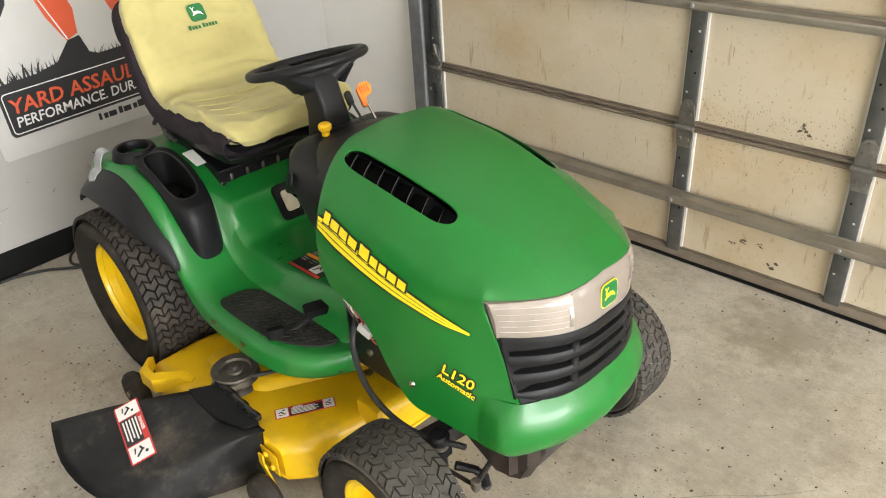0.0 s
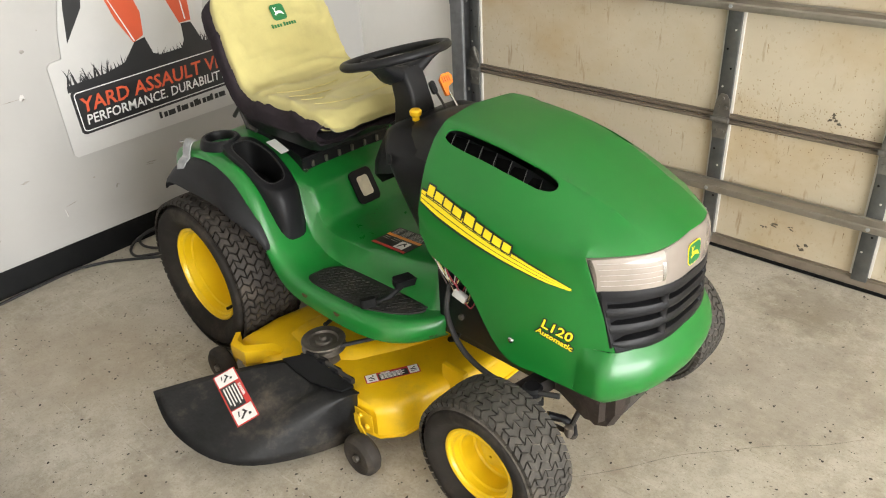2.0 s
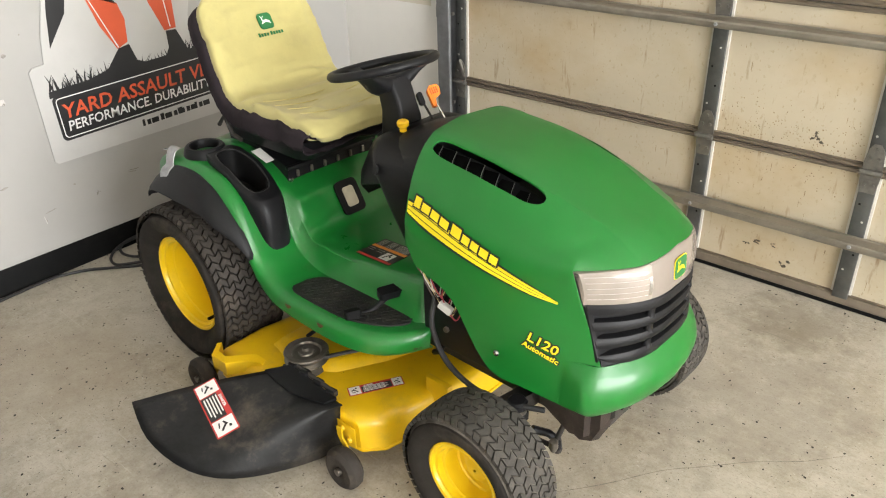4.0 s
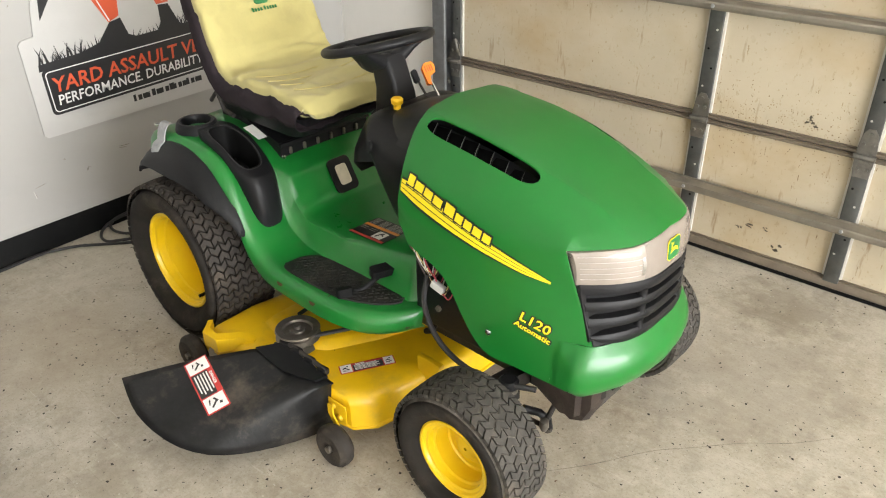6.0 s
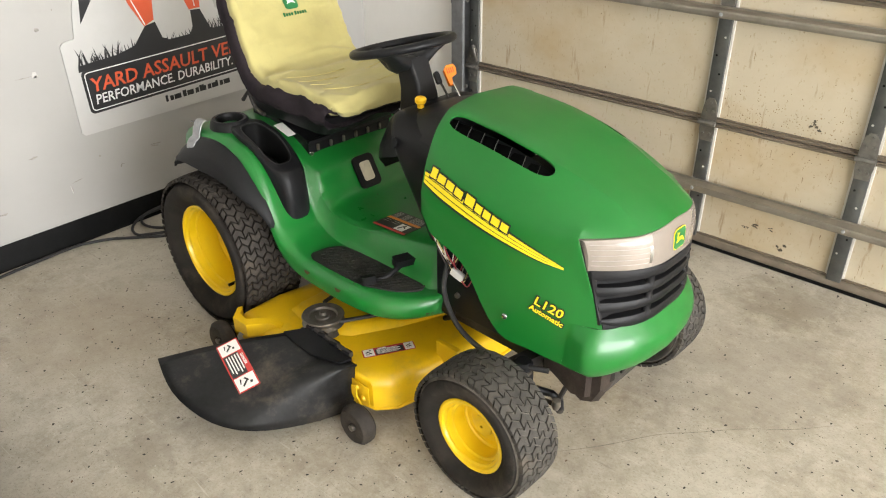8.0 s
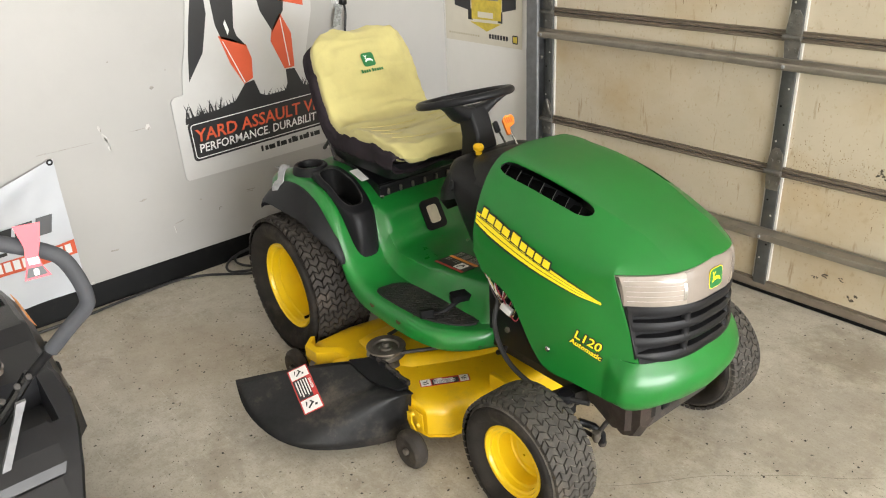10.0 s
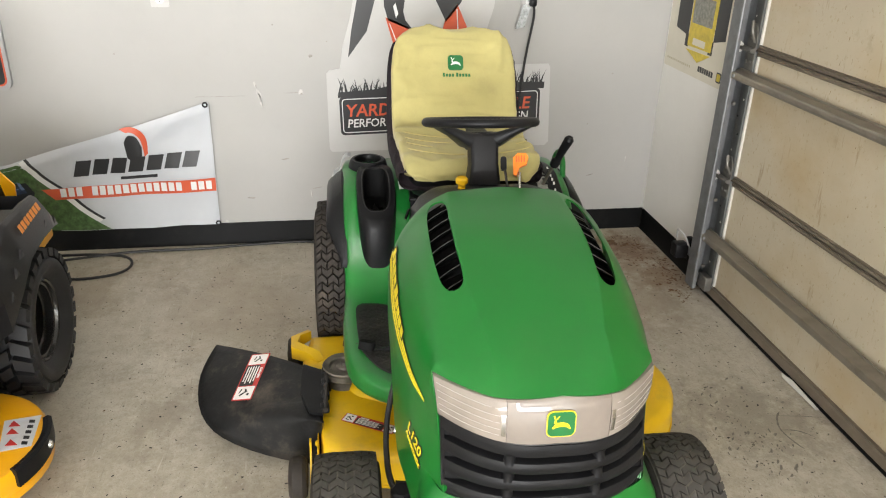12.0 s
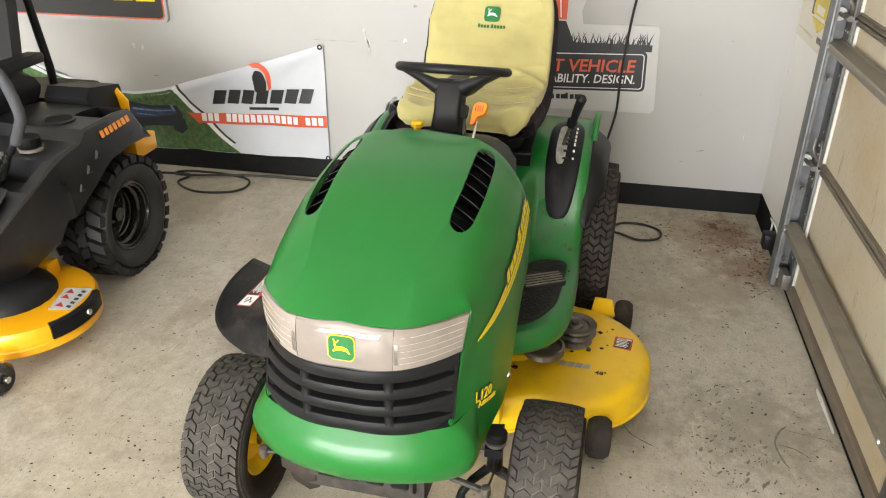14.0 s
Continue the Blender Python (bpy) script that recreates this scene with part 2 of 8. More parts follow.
def carve(ob, cutters):
    """Cuts closed bmeshes out of an object's mesh for good."""
    whole = bmesh.new()
    for bm in cutters:
        bmesh.ops.recalc_face_normals(bm, faces=bm.faces)
        piece = bpy.data.meshes.new("piece")
        bm.to_mesh(piece)
        bm.free()
        whole.from_mesh(piece)
        bpy.data.meshes.remove(piece)
    me = bpy.data.meshes.new("cut")
    whole.to_mesh(me)
    whole.free()
    cut = new("cut", me)
    cut.matrix_world = ob.matrix_world
    if ob.parent:
        cut.parent = ob.parent
    mod = ob.modifiers.new("cut", "BOOLEAN")
    mod.operation, mod.solver, mod.object = "DIFFERENCE", "EXACT", cut
    dg = bpy.context.evaluated_depsgraph_get()
    dg.update()
    made = bpy.data.meshes.new_from_object(ob.evaluated_get(dg))
    ob.modifiers.clear()
    made.materials.clear()
    for mt in ob.data.materials:
        made.materials.append(mt)
    ob.data = made
    bpy.data.objects.remove(cut)
    ob.data.shade_smooth()
    ob.data.set_sharp_from_angle(angle=radians(32))


def text_bm(body, size, depth=0.0006, m=None, bold=0.0, sx=1.0, shear=0.0):
    """Lettering in the built-in font as a bmesh, its left end on the base line at the origin."""
    c = bpy.data.curves.new("lettering", "FONT")
    c.body, c.size, c.extrude, c.offset, c.shear, c.resolution_u = body, size, depth, bold, shear, 2
    ob = new("lettering", c)
    dg = bpy.context.evaluated_depsgraph_get()
    me = bpy.data.meshes.new_from_object(ob.evaluated_get(dg))
    bm = bmesh.new()
    bm.from_mesh(me)
    bpy.data.objects.remove(ob)
    bpy.data.meshes.remove(me)
    mm = (m or Matrix()) @ Matrix.Diagonal((sx, 1, 1, 1))
    bmesh.ops.transform(bm, matrix=mm, verts=bm.verts)
    return bm


# ---- room ----
def floor_mat():
    m = mat("speckled_concrete_floor", (0.50, 0.475, 0.43), 0.42, bump=0.05, bscale=30)
    nt = m.node_tree
    b = nt.nodes["Principled BSDF"]
    tc = nt.nodes.new("ShaderNodeTexCoord")

    def noise_ramp(scale, lo, hi, detail=6, rough=0.6):
        n = nt.nodes.new("ShaderNodeTexNoise")
        n.inputs["Scale"].default_value, n.inputs["Detail"].default_value, n.inputs["Roughness"].default_value = scale, detail, rough
        nt.links.new(tc.outputs["Object"], n.inputs["Vector"])
        r = nt.nodes.new("ShaderNodeMapRange")
        r.inputs[1].default_value, r.inputs[2].default_value = lo, hi
        nt.links.new(n.outputs[0], r.inputs[0])
        return r.outputs[0]

    def mix(fac, a, c, amount=1.0):
        mx = nt.nodes.new("ShaderNodeMix")
        mx.data_type = "RGBA"
        if amount != 1.0:
            mu = nt.nodes.new("ShaderNodeMath")
            mu.operation = "MULTIPLY"
            mu.inputs[1].default_value = amount
            nt.links.new(fac, mu.inputs[0])
            fac = mu.outputs[0]
        nt.links.new(fac, mx.inputs[0])
        for k, v in ((6, a), (7, c)):
            if isinstance(v, tuple):
                mx.inputs[k].default_value = (*v, 1)
            else:
                nt.links.new(v, mx.inputs[k])
        return mx.outputs[2]

    col = mix(noise_ramp(0.9, 0.36, 0.64, 8, 0.68), (0.49, 0.457, 0.385), (0.375, 0.330, 0.252))
    col = mix(noise_ramp(2.6, 0.50, 0.66, 10, 0.78), col, (0.245, 0.205, 0.150), 0.72)
    col = mix(noise_ramp(7.5, 0.52, 0.68, 9, 0.78), col, (0.24, 0.195, 0.14), 0.55)
    col = mix(noise_ramp(24, 0.50, 0.64, 9, 0.82), col, (0.26, 0.225, 0.17), 0.42)
    col = mix(noise_ramp(16, 0.46, 0.66, 9, 0.80), col, (0.59, 0.56, 0.485), 0.48)
    col = mix(noise_ramp(60, 0.46, 0.70, 6, 0.75), col, (0.58, 0.545, 0.465), 0.34)
    col = mix(noise_ramp(130, 0.54, 0.68, 4), col, (0.20, 0.175, 0.14), 0.38)

    # faint drag marks in three directions
    for turn, sc, lo, colr, amt in ((0.3, (3, 70, 1), 0.655, (0.60, 0.57, 0.50), 0.45), (-0.9, (4, 85, 1), 0.665, (0.20, 0.175, 0.14), 0.45), (1.4, (5, 60, 1), 0.67, (0.22, 0.19, 0.15), 0.40)):
        mp = nt.nodes.new("ShaderNodeMapping")
        mp.inputs["Rotation"].default_value = (0, 0, turn)
        mp.inputs["Scale"].default_value = sc
        nt.links.new(tc.outputs["Object"], mp.inputs["Vector"])
        n = nt.nodes.new("ShaderNodeTexNoise")
        n.inputs["Scale"].default_value, n.inputs["Detail"].default_value, n.inputs["Roughness"].default_value, n.inputs["Distortion"].default_value = 1.0, 4, 0.6, 0.6
        nt.links.new(mp.outputs[0], n.inputs["Vector"])
        r = nt.nodes.new("ShaderNodeMapRange")
        r.inputs[1].default_value, r.inputs[2].default_value = lo, lo + 0.05
        nt.links.new(n.outputs[0], r.inputs[0])
        col = mix(r.outputs[0], col, colr, amt)

    # old spills and trodden-in dirt, each with its own ragged edge
    def spill(x, y, r, colr, amt, base, scale=9.0):
        d = nt.nodes.new("ShaderNodeVectorMath")
        d.operation = "DISTANCE"
        d.inputs[1].default_value = (x, y, 0)
        nt.links.new(tc.outputs["Object"], d.inputs[0])
        near = nt.nodes.new("ShaderNodeMapRange")
        near.inputs[1].default_value, near.inputs[2].default_value, near.inputs[3].default_value, near.inputs[4].default_value = 0.15 * r, r, 0.62, 0.0
        nt.links.new(d.outputs["Value"], near.inputs[0])
        ad = nt.nodes.new("ShaderNodeMath")
        ad.operation = "ADD"
        nt.links.new(near.outputs[0], ad.inputs[0])
        nt.links.new(noise_ramp(scale, 0.25, 0.75, 9, 0.75), ad.inputs[1])
        cut = nt.nodes.new("ShaderNodeMapRange")
        cut.inputs[1].default_value, cut.inputs[2].default_value = 0.72, 1.05
        nt.links.new(ad.outputs[0], cut.inputs[0])
        inside = nt.nodes.new("ShaderNodeMath")
        inside.operation = "LESS_THAN"
        inside.inputs[1].default_value = r
        nt.links.new(d.outputs["Value"], inside.inputs[0])
        both = nt.nodes.new("ShaderNodeMath")
        both.operation = "MULTIPLY"
        nt.links.new(cut.outputs[0], both.inputs[0])
        nt.links.new(inside.outputs[0], both.inputs[1])
        return mix(both.outputs[0], base, colr, amt)

    for x, y, r, colr, amt, sc in ((-2.52, 2.24, 0.46, (0.20, 0.125, 0.065), 0.62, 6.0), (-2.62, 2.28, 0.24, (0.15, 0.080, 0.040), 0.75, 13.0), (-2.30, 2.36, 0.26, (0.19, 0.115, 0.060), 0.65, 11.0), (-2.05, 2.10, 0.40, (0.24, 0.18, 0.115), 0.5, 5.0), (-1.28, 2.18, 0.40, (0.20, 0.175, 0.135), 0.55, 14.0),
                                   (-1.20, 1.86, 0.20, (0.17, 0.15, 0.12), 0.55, 8.0), (-2.25, 0.50, 0.50, (0.27, 0.215, 0.15), 0.45, 4.0), (-1.55, 0.32, 0.22, (0.22, 0.18, 0.13), 0.5, 7.0), (-0.40, 1.75, 0.60, (0.25, 0.22, 0.18), 0.42, 5.0), (-0.45, 2.25, 0.35, (0.20, 0.165, 0.12), 0.5, 9.0), (-2.45, -0.2, 0.45, (0.26, 0.205, 0.14), 0.45, 5.0)):
        col = spill(x, y, r, colr, amt, col, sc)

    # dark paint flakes in two sizes
    def flakes(scale, r0, r1, share, colr, amt, base):
        mp = nt.nodes.new("ShaderNodeMapping")
        mp.inputs["Rotation"].default_value = (0, 0, 0.5)
        mp.inputs["Scale"].default_value = (1, 1.7, 1)
        nt.links.new(tc.outputs["Object"], mp.inputs["Vector"])
        wob = nt.nodes.new("ShaderNodeTexNoise")
        wob.inputs["Scale"].default_value, wob.inputs["Detail"].default_value = scale * 1.6, 2
        nt.links.new(tc.outputs["Object"], wob.inputs["Vector"])
        ad = nt.nodes.new("ShaderNodeMix")
        ad.data_type = "VECTOR"
        ad.inputs[0].default_value = 0.018
        nt.links.new(mp.outputs[0], ad.inputs[4])
        nt.links.new(wob.outputs["Color"], ad.inputs[5])
        v = nt.nodes.new("ShaderNodeTexVoronoi")
        v.inputs["Scale"].default_value = scale
        nt.links.new(ad.outputs[1], v.inputs["Vector"])
        r = nt.nodes.new("ShaderNodeMapRange")
        r.inputs[1].default_value, r.inputs[2].default_value, r.inputs[3].default_value, r.inputs[4].default_value = r0, r1, 1.0, 0.0
        nt.links.new(v.outputs["Distance"], r.inputs[0])
        sep = nt.nodes.new("ShaderNodeSeparateColor")
        nt.links.new(v.outputs["Color"], sep.inputs[0])
        gt = nt.nodes.new("ShaderNodeMath")
        gt.operation, gt.inputs[1].default_value = "GREATER_THAN", 1 - share
        nt.links.new(sep.outputs[0], gt.inputs[0])
        sp = nt.nodes.new("ShaderNodeMath")
        sp.operation = "MULTIPLY"
        nt.links.new(r.outputs[0], sp.inputs[0])
        nt.links.new(gt.outputs[0], sp.inputs[1])
        return mix(sp.outputs[0], base, colr, amt)

    col = flakes(46, 0.09, 0.15, 0.17, (0.10, 0.085, 0.07), 0.8, col)
    col = flakes(88, 0.12, 0.20, 0.17, (0.12, 0.10, 0.085), 0.7, col)
    col = flakes(48, 0.10, 0.20, 0.06, (0.62, 0.59, 0.53), 0.5, col)
    nt.links.new(col, b.inputs["Base Color"])
    rr = nt.nodes.new("ShaderNodeMapRange")
    rr.inputs[3].default_value, rr.inputs[4].default_value = 0.30, 0.52
    nt.links.new(noise_ramp(5, 0.3, 0.7), rr.inputs[0])
    nt.links.new(rr.outputs[0], b.inputs["Roughness"])
    return m


FLOOR = floor_mat()
T = 0.14
tagged(part("floor", box((WALL_X - T, SOUTH_Y - T, -0.15), (EAST_X + T, SIDE_Y + T, 0)), FLOOR), "worn speckled grey-beige concrete floor with stains", "floor", kind="structure")
tagged(part("ceiling", box((WALL_X - T, SOUTH_Y - T, CEIL), (EAST_X + T, SIDE_Y + T, CEIL + 0.12)), CEILING), "unseen plain ceiling, pale to bounce light", "ceiling", kind="structure")
tagged(part("wall_west", box((WALL_X - T, SOUTH_Y - T, 0), (WALL_X, SIDE_Y + T, CEIL)), WALL), "white scuffed wall panel behind the mowers", "wall", kind="structure")
DOOR_W, DOOR_E, DOOR_H = -2.17, 2.73, 2.13
bm = box((WALL_X, SIDE_Y, 0), (DOOR_W - 0.03, SIDE_Y + T, CEIL))
add_box(bm, (DOOR_W - 0.03, SIDE_Y, DOOR_H), (DOOR_E, SIDE_Y + T, CEIL))
add_box(bm, (DOOR_E, SIDE_Y, 0), (EAST_X + T, SIDE_Y + T, CEIL))
tagged(part("wall_north", bm, WALL_LIFTED), "white wall round the closed overhead door", "wall", kind="structure")
# unseen east wall; its bay is assumed, to go with the added lamp
bm = box((EAST_X, SOUTH_Y, 0), (EAST_X + T, -3.30, CEIL))
add_box(bm, (EAST_X, 2.05, 0), (EAST_X + T, SIDE_Y, CEIL))
add_box(bm, (EAST_X, -3.30, 2.85), (EAST_X + T, 2.05, CEIL))
tagged(part("wall_east", bm, FAR_WALL), "unseen white wall with an assumed wide open bay", "wall", kind="structure")
tagged(part("wall_south", box((WALL_X, SOUTH_Y - T, 0), (EAST_X + T, SOUTH_Y, CEIL)), FAR_WALL), "unseen plain white wall that bounces light", "wall", kind="structure")
tagged(part("ground", box((-60, -60, -0.2), (60, 60, -0.16)), mat("outdoor_concrete", (0.4, 0.39, 0.37), 0.8, var=0.15, scale=0.5)), "pale concrete yard outside", "ground", kind="structure")

# rubber base with a rolled toe
def cove(x0, y0, x1, y1, nx, ny):
    prof = [(0.0, 0.0), (0.014, 0.0), (0.010, 0.006), (0.006, 0.015), (0.005, 0.098), (0.003, 0.103), (0.0, 0.104)]
    return loft([[(x + nx * d, y + ny * d, z) for d, z in prof] for x, y in ((x0, y0), (x1, y1))])


tagged(part("baseboard_west", cove(WALL_X, SOUTH_Y, WALL_X, SIDE_Y, 1, 0), BASEBOARD), "black rubber baseboard along the white wall", "baseboard", kind="structure")
tagged(part("baseboard_north", cove(WALL_X + 0.014, SIDE_Y, DOOR_W - 0.03, SIDE_Y, 0, -1), BASEBOARD), "black rubber baseboard beside the overhead door", "baseboard", kind="structure")


# ---- overhead door ----
def panel_mat():
    m = mat("yellowed_door_panel", (0.485, 0.425, 0.315), 0.55, var=0.10, scale=2.2, bump=0.05, bscale=26)
    nt = m.node_tree
    b = nt.nodes["Principled BSDF"]
    base = b.inputs["Base Color"].links[0].from_socket
    tc = nt.nodes.new("ShaderNodeTexCoord")
    for sc, lo, hi, colr, amt in (((34, 34, 5.5), 0.63, 0.74, (0.26, 0.17, 0.09), 0.85), ((2.0, 2.4, 2.6), 0.46, 0.74, (0.40, 0.29, 0.15), 0.85), ((75, 75, 60), 0.60, 0.68, (0.34, 0.26, 0.15), 0.55), ((11, 11, 9), 0.62, 0.76, (0.30, 0.22, 0.12), 0.55)):
        mp = nt.nodes.new("ShaderNodeMapping")
        mp.inputs["Scale"].default_value = sc
        nt.links.new(tc.outputs["Object"], mp.inputs["Vector"])
        n = nt.nodes.new("ShaderNodeTexNoise")
        n.inputs["Scale"].default_value, n.inputs["Detail"].default_value, n.inputs["Roughness"].default_value = 1.0, 5, 0.6
        nt.links.new(mp.outputs[0], n.inputs["Vector"])
        r = nt.nodes.new("ShaderNodeMapRange")
        r.inputs[1].default_value, r.inputs[2].default_value, r.inputs[4].default_value = lo, hi, amt
        nt.links.new(n.outputs[0], r.inputs[0])
        mx = nt.nodes.new("ShaderNodeMix")
        mx.data_type = "RGBA"
        nt.links.new(r.outputs[0], mx.inputs[0])
        nt.links.new(base, mx.inputs[6])
        mx.inputs[7].default_value = (*colr, 1)
        base = mx.outputs[2]
    nt.links.new(base, b.inputs["Base Color"])
    return m


PANEL = panel_mat()
RAIL = mat("brownish_rail_steel", (0.20, 0.165, 0.125), 0.5, metal=0.35, var=0.25, scale=9, bump=0.05, bscale=60, dirt=0.4, dscale=7)
STILE = mat("grey_stile_steel", (0.105, 0.108, 0.104), 0.45, metal=0.5, var=0.3, scale=14, bump=0.08, bscale=90, dirt=0.35, dscale=9)
STRUT = mat("galvanised_strut", (0.30, 0.27, 0.225), 0.42, metal=0.6, var=0.25, scale=12, bump=0.05, bscale=60, dirt=0.3, dscale=6)
EDGE = mat("white_foam_edge", (0.58, 0.56, 0.51), 0.7, var=0.1, scale=20)
HINGE = mat("hinge_steel", (0.21, 0.20, 0.18), 0.45, metal=0.7, var=0.35, scale=40, bump=0.1, bscale=120, dirt=0.3, dscale=20)
JAMB = mat("brown_jamb", (0.20, 0.085, 0.045), 0.7, var=0.35, scale=18, bump=0.2, bscale=60)
SEAMS = [0.035, 0.529, 1.041, 1.553, 2.065]
STILES = [-2.111, -0.938, -0.366, 0.81, 1.38, 2.64]
door = thing("garage_door", "closed overhead garage door with yellowed panels and steel struts", "garage door", kind="structure")
for z0, z1 in zip(SEAMS, SEAMS[1:]):
    for xa, xb in zip(STILES, STILES[1:]):
        part("door_panel", box((xa, DOOR_Y, z0 + 0.003), (xb - 0.0005, DOOR_Y + 0.035, z1 - 0.003)), PANEL, door, smooth=False)
    for zc in (z0 + 0.0105, z1 - 0.0105):
        bm = loft([[(x, y, z) for y, z in ((DOOR_Y + 0.001, zc - 0.009), (DOOR_Y - 0.012, zc - 0.0085), (DOOR_Y - 0.014, zc - 0.003), (DOOR_Y - 0.008, zc + 0.0015), (DOOR_Y - 0.012, zc + 0.0085), (DOOR_Y + 0.001, zc + 0.009))] for x in (DOOR_W + 0.01, DOOR_E)])
        part("rail", bm, RAIL, door, smooth=False)
    for x in STILES:
        w = 0.026
        part("stile", box((x - w, DOOR_Y - 0.020, z0 + 0.004), (x + w, DOOR_Y - 0.001, z1 - 0.004), 0.003), STILE, door)
        for k in range(5):
            part("stile_hole", plate(rounded(0.008, 0.008, 0.0035, 2), 0, 0.0006, facing((x + (0.010 if k % 2 else -0.011), DOOR_Y - 0.0202, z0 + 0.12 + (z1 - z0 - 0.24) * k / 4), (1, 0, 0), (0, 0, 1))), BASEBOARD if k % 3 else EDGE, door, smooth=False)
        for xa in (x + w, x - w - 0.008):
            part("foam_edge", box((xa, DOOR_Y - 0.010, z0 + 0.022), (xa + 0.008, DOOR_Y - 0.001, z1 - 0.022)), EDGE, door, smooth=False)
for z in (0.270, 0.943, 1.46):
    prof = [(0.0, -0.035), (-0.003, -0.035), (-0.003, -0.024), (-0.050, -0.022), (-0.052, -0.010), (-0.052, 0.010), (-0.050, 0.020), (-0.003, 0.022), (-0.003, 0.033), (0.0, 0.033), (0.0, 0.019), (-0.047, 0.017), (-0.047, -0.019), (0.0, -0.021)]
    prof = [(a, b * 0.62) for a, b in prof]
    st = part("strut", loft([[(x, DOOR_Y - 0.021 + a, z + b) for a, b in prof] for x in (DOOR_W + 0.005, DOOR_E)]), STRUT, door, smooth=False)
    for x in STILES:
        part("screw", lathe([(0, 0.005), (0.006, 0.005), (0.008, 0)], 6, Matrix.Translation((x, DOOR_Y - 0.0725, z)) @ pose(0, 0, 0, 90)), STEEL, st)
for z in SEAMS[1:-1]:
    for x in STILES:
        hz = part("hinge", plate([(-0.024, -0.075), (0.024, -0.075), (0.030, -0.03), (0.030, 0.03), (0.024, 0.075), (0.010, 0.095), (-0.010, 0.095), (-0.024, 0.075), (-0.030, 0.03), (-0.030, -0.03)], 0, 0.004, facing((x, DOOR_Y - 0.0215, z), (1, 0, 0), (0, 0, 1))), HINGE, door, "steel door hinge")
        part("knuckle", tube([(x - 0.034, DOOR_Y - 0.034, z), (x + 0.034, DOOR_Y - 0.034, z)], 0.010, 12), HINGE, hz)
        for dx, dz in ((-0.014, 0.045), (0.014, 0.045), (-0.014, -0.045), (0.014, -0.045), (0, 0.078)):
            part("bolt", lathe([(0, 0.005), (0.006, 0.005), (0.007, 0)], 6, Matrix.Translation((x + dx, DOOR_Y - 0.026, z + dz)) @ pose(0, 0, 0, 90)), HINGE, hz)
        if x < -2:
            part("roller", lathe([(0.008, -0.010), (0.022, -0.010), (0.024, 0.0), (0.022, 0.010), (0.008, 0.010)], 20, Matrix.Translation((-2.175, DOOR_Y - 0.045, z)) @ pose(0, 0, 0, 0, 90)), EDGE, hz)
            part("roller_stem", tube([(-2.18, DOOR_Y - 0.045, z), (-2.08, DOOR_Y - 0.040, z)], 0.007, 10), HINGE, hz)
            part("lever_arm", tube(curve([(-2.085, DOOR_Y - 0.03, z + 0.03), (-2.080, DOOR_Y - 0.05, z + 0.07), (-2.095, DOOR_Y - 0.045, z + 0.105)], 4), 0.006, 8), HINGE, hz)
part("roller", lathe([(0.008, -0.010), (0.022, -0.010), (0.024, 0.0), (0.022, 0.010), (0.008, 0.010)], 20, Matrix.Translation((-2.175, DOOR_Y - 0.045, 0.06)) @ pose(0, 0, 0, 0, 90)), EDGE, door)
part("bottom_bracket", box((-2.145, DOOR_Y - 0.05, 0.036), (-2.075, DOOR_Y - 0.022, 0.10), 0.004), HINGE, door)
part("bottom_seal", loft([[(x, DOOR_Y + a, b) for a, b in ((-0.018, 0.001), (0.024, 0.001), (0.028, 0.008), (0.024, 0.014), (-0.016, 0.014), (-0.021, 0.007))] for x in (DOOR_W + 0.01, DOOR_E)]), BASEBOARD, door)
part("bottom_retainer", loft([[(x, DOOR_Y + a, b) for a, b in ((-0.014, 0.014), (-0.020, 0.018), (-0.020, 0.030), (-0.012, 0.044), (0.030, 0.044), (0.030, 0.014))] for x in (DOOR_W + 0.01, DOOR_E)]), RAIL, door)
part("seal_tatter", plate([(0, 0), (0.20, 0.004), (0.21, 0.014), (0.05, 0.022), (-0.01, 0.012)], 0, 0.003, facing((-1.48, DOOR_Y - 0.037, 0.006), (1, 0, 0), (0, 0, 1))), EDGE, door)

# drips and specks on the panels
rnd = random.Random(14)
verts, faces = [], []
for _ in range(520):
    x, z = rnd.uniform(-2.05, 0.9), rnd.uniform(0.06, 1.62)
    if noise.noise(Vector((x * 2.3, z * 3.1, 0))) < (-0.12 if x < -0.95 else -0.32):
        continue
    w, h = rnd.uniform(0.0010, 0.0034), rnd.choice((0.003, 0.004, 0.005, 0.008, 0.012, 0.020, 0.034)) * rnd.uniform(0.6, 1.3)
    b0 = len(verts)
    for u, v in ((-0.5, 0.45), (0.1, 0.5), (0.5, 0.3), (0.35, -0.1), (0.12, -0.5), (-0.15, -0.42), (-0.45, -0.05)):
        verts.append((x + w * u * rnd.uniform(0.7, 1.3), DOOR_Y - 0.0008, z + h * v * rnd.uniform(0.8, 1.2)))
    faces.append(list(range(b0, b0 + 7)))
for _ in range(260):
    # mildew gathers along the seam and thins out away from it
    x, z = rnd.uniform(-0.91, -0.39), 0.529 + rnd.choice((-1, 1, 1)) * (0.022 + abs(rnd.gauss(0, 0.06)))
    w, h = rnd.uniform(0.0010, 0.0030), rnd.uniform(0.0010, 0.0034)
    b0 = len(verts)
    for k in range(6):
        a = math.pi * k / 3
        verts.append((x + w * math.cos(a) * rnd.uniform(0.5, 1.2), DOOR_Y - 0.0008, z + h * math.sin(a) * rnd.uniform(0.5, 1.2)))
    faces.append(list(range(b0, b0 + 6))[::-1])
stain_mesh = bpy.data.meshes.new("door_stains")
stain_mesh.from_pydata(verts, [], faces)
